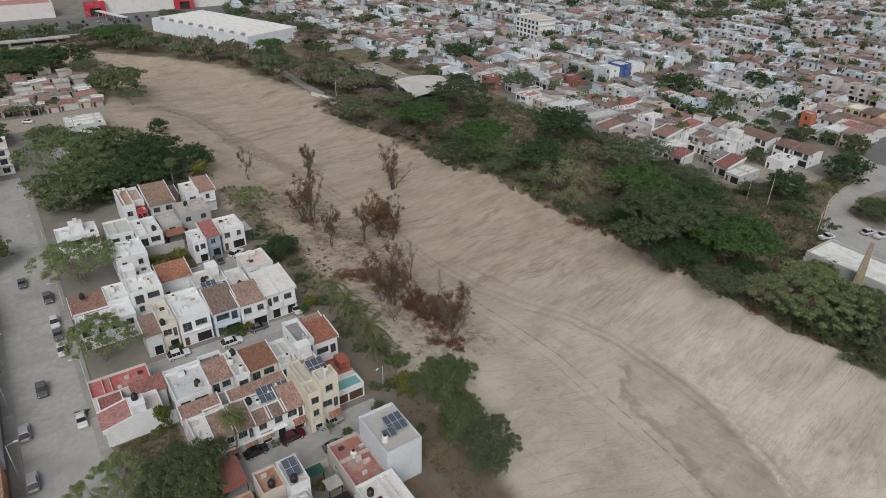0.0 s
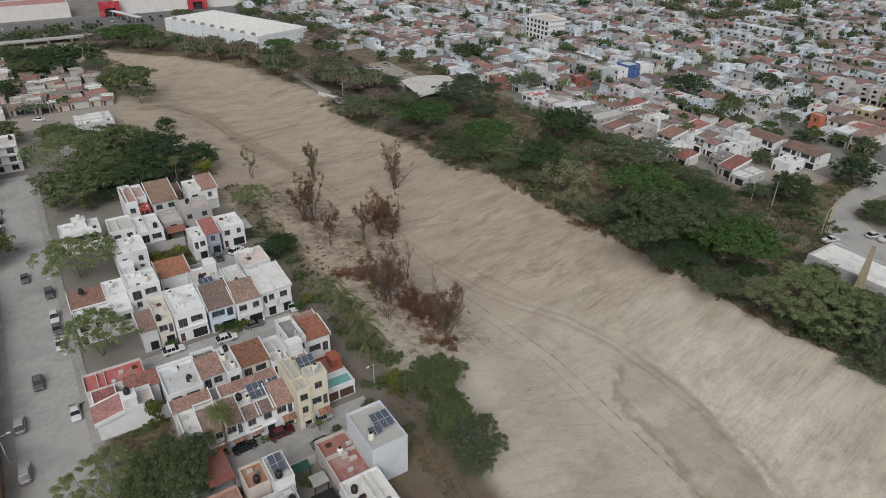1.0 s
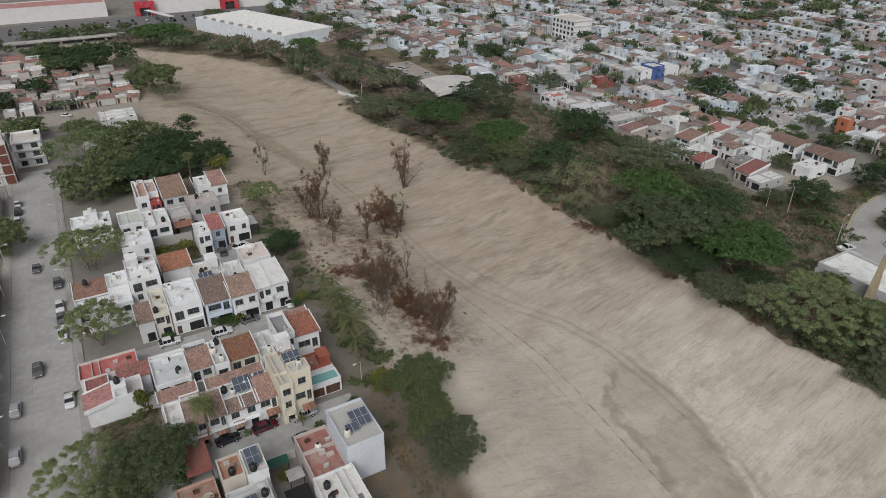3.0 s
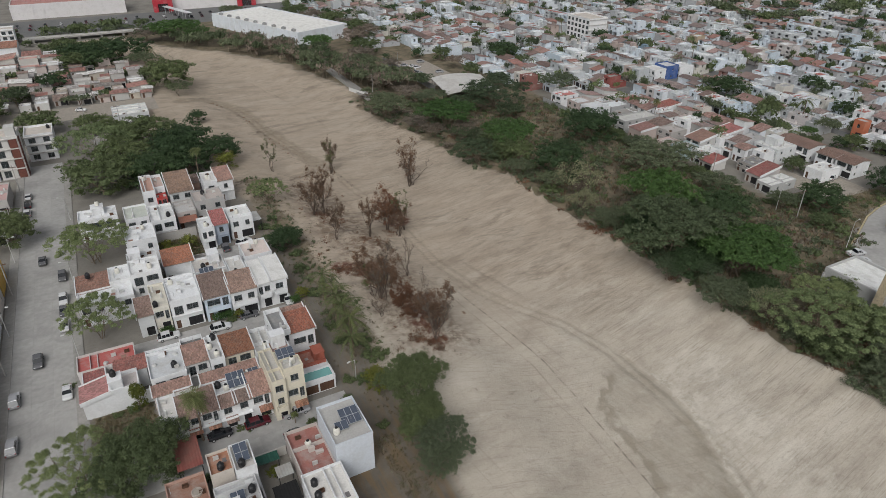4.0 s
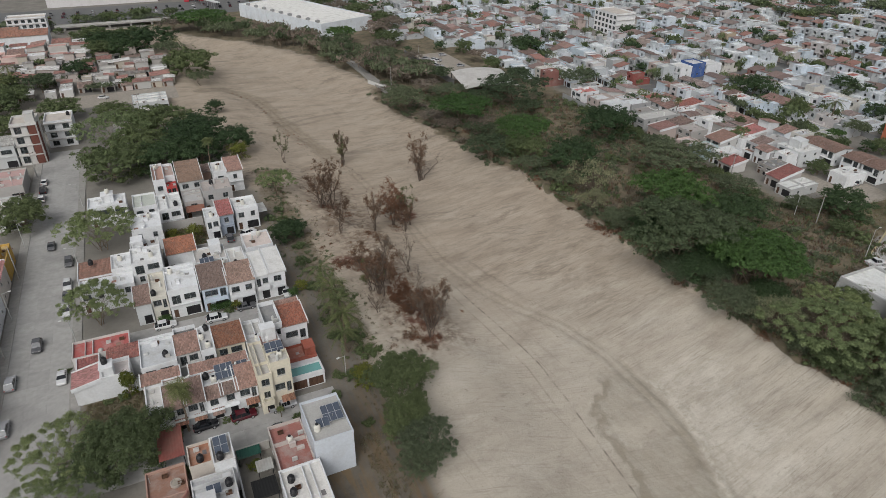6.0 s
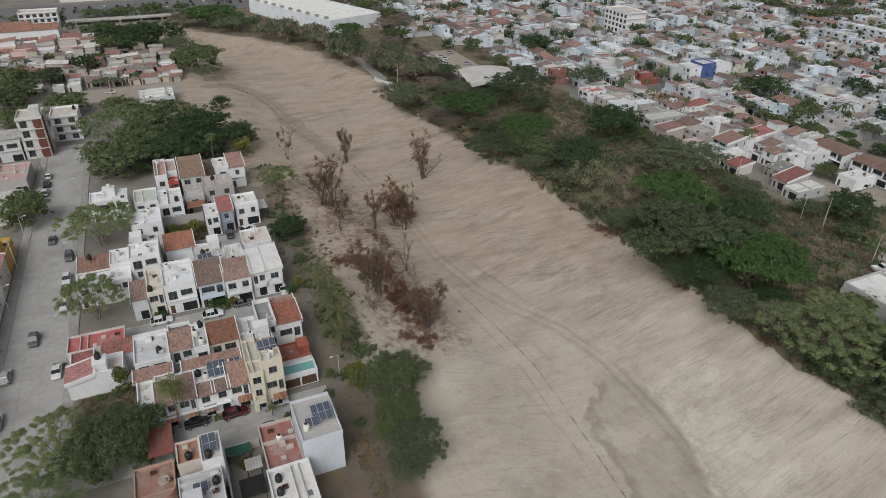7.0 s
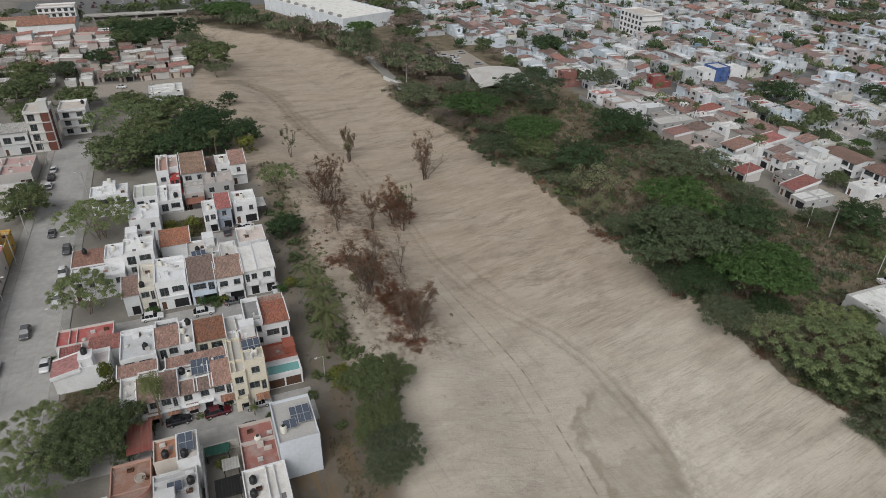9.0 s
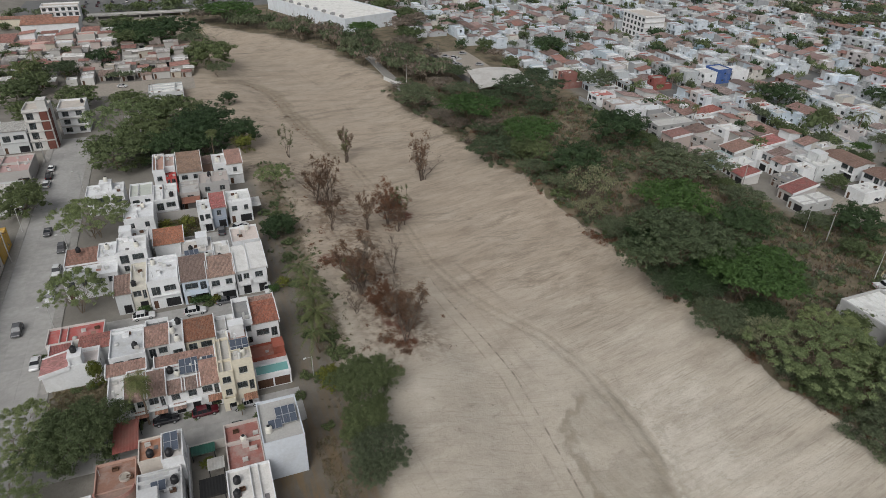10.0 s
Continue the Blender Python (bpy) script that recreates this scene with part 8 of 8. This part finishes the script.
for i in range(60):
    rows.append((random.choice(("brush", "scrub", "bush", "scrub")), random.uniform(20, 30.2), random.uniform(52, 66), random.uniform(0.3, 0.9), random.uniform(0.3, 0.9)))
for i in range(170):
    x, y = random.gauss(52.5, 2.2), random.uniform(-8, 100)
    rows.append((random.choice(("brush", "scrub", "bush", "scrub")), x, y, random.uniform(0.3, 1.0), random.uniform(0.3, 0.9)))
joined_trees("rough_weeds", "dry weeds and low bushes on open plots", rows, 2)
for i in range(800):
    x, y = 44.3 + abs(random.gauss(0, 2.6)), random.uniform(-75, -24)
    tufts.append((x, y, random.uniform(0.2, 0.6), random.uniform(0.12, 0.4)))
for i in range(500):
    tufts.append((random.uniform(1.4, 11.6), random.uniform(-6, 3.2), random.uniform(0.2, 0.5), random.uniform(0.15, 0.4)))
for i in range(1100):
    tufts.append((random.uniform(20, 30.2), random.uniform(52, 66), random.uniform(0.2, 0.6), random.uniform(0.2, 0.6)))
for i in range(900):
    tufts.append((random.gauss(53, 3.0), random.uniform(-30, 100), random.uniform(0.2, 0.6), random.uniform(0.15, 0.5)))
grass("rough_grass", "dry brown grass on open plots and lane edges", tufts, [LEAF["straw"], LEAF["straw"], LEAF["straw"], LEAF["pale"]], 14, 0.05)
# dried trees on the sand
DRIED = "dried trees on the riverbed"
for kind, x, y, r, h in (("thin", 61.5, 106.0, 3.2, 12), ("thin", 79.2, 97.5, 3.4, 11), ("dry", 80.0, 99.0, 3.0, 14), ("dry", 62.8, 65.8, 4.6, 12.5), ("dry", 66.6, 67.4, 3.8, 16), ("bare", 64.6, 66.4, 4.4, 12),
                         ("dry", 63.4, 47.4, 3.0, 12.5), ("dry", 72.8, 46.8, 2.9, 13.5), ("rust", 79.8, 50.8, 6.0, 11.5), ("rust", 82.2, 53.4, 4.6, 9), ("dry", 81.4, 46.0, 3.6, 10), ("thin", 84.2, 49.0, 3.4, 11.5), ("dry", 98.2, 75.0, 4.6, 16), ("bare", 99.4, 75.4, 6.2, 12),
                         ("dry", 62.8, 15.8, 5.2, 15.5), ("bare", 63.6, 14.6, 4.6, 16), ("thin", 61.8, 17.4, 3.6, 8), ("bare", 73.0, 23.0, 2.4, 11), ("bare", 67.2, -3.6, 4.2, 15), ("rust", 66.6, 5.6, 4.2, 7.0), ("dry", 68.6, -0.6, 4.4, 12),
                         ("rust", 66.0, 11.5, 3.0, 5.0), ("bare", 60.0, 9.0, 2.6, 6)):
    tree(kind, x, y, 1.12 * r, h, DRIED)
for x, y, r in ((58.5, 31.6, 3.0), (61.5, 30.4, 3.4), (64.4, 28.4, 3.2), (66.5, 8, 3.2), (68.5, 2.2, 2.6), (64.6, -1, 2.4), (67.6, 12, 2.8), (79, 49, 2.4), (64, 64.4, 2.2), (68.5, 60, 2.0), (70.5, 45, 1.8), (66.8, -5.4, 2.2)):
    tree("litter", x, y, r, random.uniform(1.0, 1.7), DRIED)
rows = []
for i in range(240):
    x, y = random.gauss(66, 7), random.uniform(-12, 100)
    if x > 54:
        rows.append((random.choice(("brush", "brush", "litter")), x, y, random.uniform(0.4, 1.3), random.uniform(0.25, 0.7)))
for i in range(70):
    y = random.uniform(112, 196)
    x = np.interp(y, (112, 148, 166, 182, 193, 198), (73.5, 68.0, 66.6, 64.0, 59.5, 54.0)) + random.gauss(0, 1.0)
    rows.append((random.choice(("brush", "brush", "litter")), x, y, random.uniform(0.4, 1.2), random.uniform(0.2, 0.5)))
joined_trees("flood_debris", "scattered flood debris and uprooted brush on the sand", rows, 2)
# the town's trees
green = []
for i in range(1750):
    x = random.choice(TOWN_ROWS) + random.choice((21.6, 26.2, 21.6, 26.2, 10.5)) + random.uniform(-0.6, 0.6)
    y = random.uniform(0.2 * x - 38, 500 - 0.3 * (x - 186))
    far = math.hypot(x - 15, y + 95)
    if y > 30 and far < 700 and not (x < 200 and y < 124) and not (far > 380 and i % 3 == 0):
        if i % 17 == 0 and far < 420:
            palm(x, y, random.choice((0, 1, 4)), 0.9, "tall palm in a town street")
        else:
            green.append((random.choice(("mid", "feather", "mid", "grey", "dark")), x, y, random.choice((1.3, 1.7, 2.1, 2.6, 3.2)) * random.uniform(0.85, 1.15), random.uniform(3.6, 6.6)))
for kind, x, y, r, h in (("mid", 252.6, 62.7, 4.6, 7), ("dark", 279.1, 47.4, 5.2, 7.5), ("bright", 247.6, 40.4, 3.0, 4.2), ("bush", 244.6, 38.6, 2.6, 2.6), ("grey", 255.8, 39.1, 4.6, 6.5), ("mid", 250.6, 24.3, 4.2, 5.5), ("dark", 247.4, 27.6, 3.0, 4.4), ("mid", 255.7, 17.0, 3.6, 5),
                         ("mid", 251.6, 5.6, 5.0, 7), ("bush", 247.2, 3.8, 3.2, 3.4), ("mid", 241.6, 33.0, 2.6, 4.4), ("bush", 238.6, 12.4, 2.2, 2.4), ("grey", 240.0, 45.4, 3.0, 5), ("dark", 301.0, 78.0, 5.4, 8)):
    tree(kind, x, y, r, h, "trees of the town's edge")
palm(257.9, 50.6, 1, 1.25, "tall palm in a town street")
for i in range(26):
    x = random.uniform(230, 520)
    green.append((random.choice(("mid", "dark", "shady")), x, random.uniform(max(45.0, 0.35 * x - 50), 330), random.uniform(3.4, 5.4), random.uniform(6, 9)))
for i in range(18):
    green.append((random.choice(("mid", "grey")), random.uniform(410, 520), random.uniform(185, 265), random.uniform(6, 9), None))
for i in range(95):
    green.append((random.choice(("mid", "dark", "grey")), random.uniform(150, 225), random.uniform(218, 460), random.uniform(2.5, 5.5), None))
for i in range(30):
    green.append((random.choice(("mid", "grey")), random.uniform(-60, 60), random.uniform(357, 372), random.uniform(3.0, 5.5), None))
for i in range(60):
    x, y = random.uniform(-62, 34), random.uniform(208, 345)
    green.append((random.choice(("mid", "mid", "grey", "bush")), x, y, random.uniform(1.5, 4.0), None))
joined_trees("far_town_trees", "distant green street trees between the houses", green, 1)


# ---- clipped hedges ----
def hedge(label, x0, y0, x1, y1, h, seed):
    """A clipped hedge: leaf sprays over a box with soft edges, on a few stems."""
    rng = np.random.default_rng(seed)
    ob = thing("hedge", label, "hedge", at((x0 + x1) / 2, (y0 + y1) / 2))
    w, d = (x1 - x0) / 2, (y1 - y0) / 2
    cen = [(a, b, z) for a in np.arange(-w + 0.3, w, 0.5) for b in np.arange(-d + 0.3, d, 0.5) for z in (0.45 * h, 0.8 * h)]
    part("leaves", cloud_mesh("leaves", leaf_cloud(rng, cen, [0.42] * len(cen), len(cen) * 60, 0.1, 0.8, 0.2), LEAF["bright"]), [], ob)
    stems = Shape()
    for a in np.arange(-w + 0.4, w, 0.9):
        limb(stems, (a, 0, -0.1), (a, 0, 0.6 * h), 0.04, 0.02, rng, 4, 2, 0.05)
    part("stems", stems, BARK, ob)


hedge("clipped green hedge before the pale blue house", 26.4, 22.7, 31.6, 24.0, 2.0, 1)
hedge("round clipped hedge at the lane's corner", 43.4, 21.6, 45.6, 23.6, 1.8, 2)
hedge("small green hedge beside a garage", 15.8, 23.2, 18.4, 24.8, 1.5, 3)


# ---- poles and lamps ----
def street_lamp(x, y, h, turn, label="grey street lamp on a tall pole"):
    ob = thing("street_lamp", label, "street lamp", at(x, y, land(x, y), turn), "street lamps")
    part("pole", Shape().tube((0, 0, -0.2), (0, 0, h), 0.1, 0.06, 8), CONCRETE, ob, "", (0.45, 0.45, 0.43))
    part("arm", Shape().tube((0, 0, h - 0.1), (1.4, 0, h + 0.3), 0.04, 0.03, 6), CONCRETE, ob, "", (0.45, 0.45, 0.43))
    part("lamp_head", Shape().box(1.2, -0.14, h + 0.22, 1.8, 0.14, h + 0.36), LAMPCLEAR, ob)


def utility_pole(x, y, h=9.0):
    ob = thing("utility_pole", "grey concrete utility pole with crossarm", "utility pole", at(x, y, land(x, y), random.uniform(-8, 8)), "utility poles")
    part("pole", Shape().tube((0, 0, -0.3), (0, 0, h), 0.17, 0.1, 8), CONCRETE, ob, "", (0.33, 0.32, 0.3))
    part("crossarm", Shape().box(-1.1, -0.06, h - 0.9, 1.1, 0.06, h - 0.75), WOOD, ob)
    for q in (-0.9, 0.0, 0.9):
        part("insulator", Shape().tube((q, 0, h - 0.75), (q, 0, h - 0.5), 0.06, 0.04, 6), DARK, ob)


for x, y in ((-12.9, -16), (-12.9, 24), (-12.9, 56), (-12.9, 88), (-12.9, 120), (151, 175), (151, 200), (20, 171), (8, 186), (185.4, -2), (186, 30), (124, 168), (124, 196)):
    utility_pole(x, y)
for x, y, h, turn in ((0.2, -12, 7, 180), (0.2, 22, 7, 180), (0.2, 53, 7, 180), (-12.8, 5, 7, 0), (-12.8, 38, 7, 0), (-12.8, 72, 7, 0), (0.2, 92, 7, 180), (181.0, -20.0, 8, 0), (47.2, -8.5, 5, 200), (184, 4, 8, 0)):
    street_lamp(x, y, h, turn)
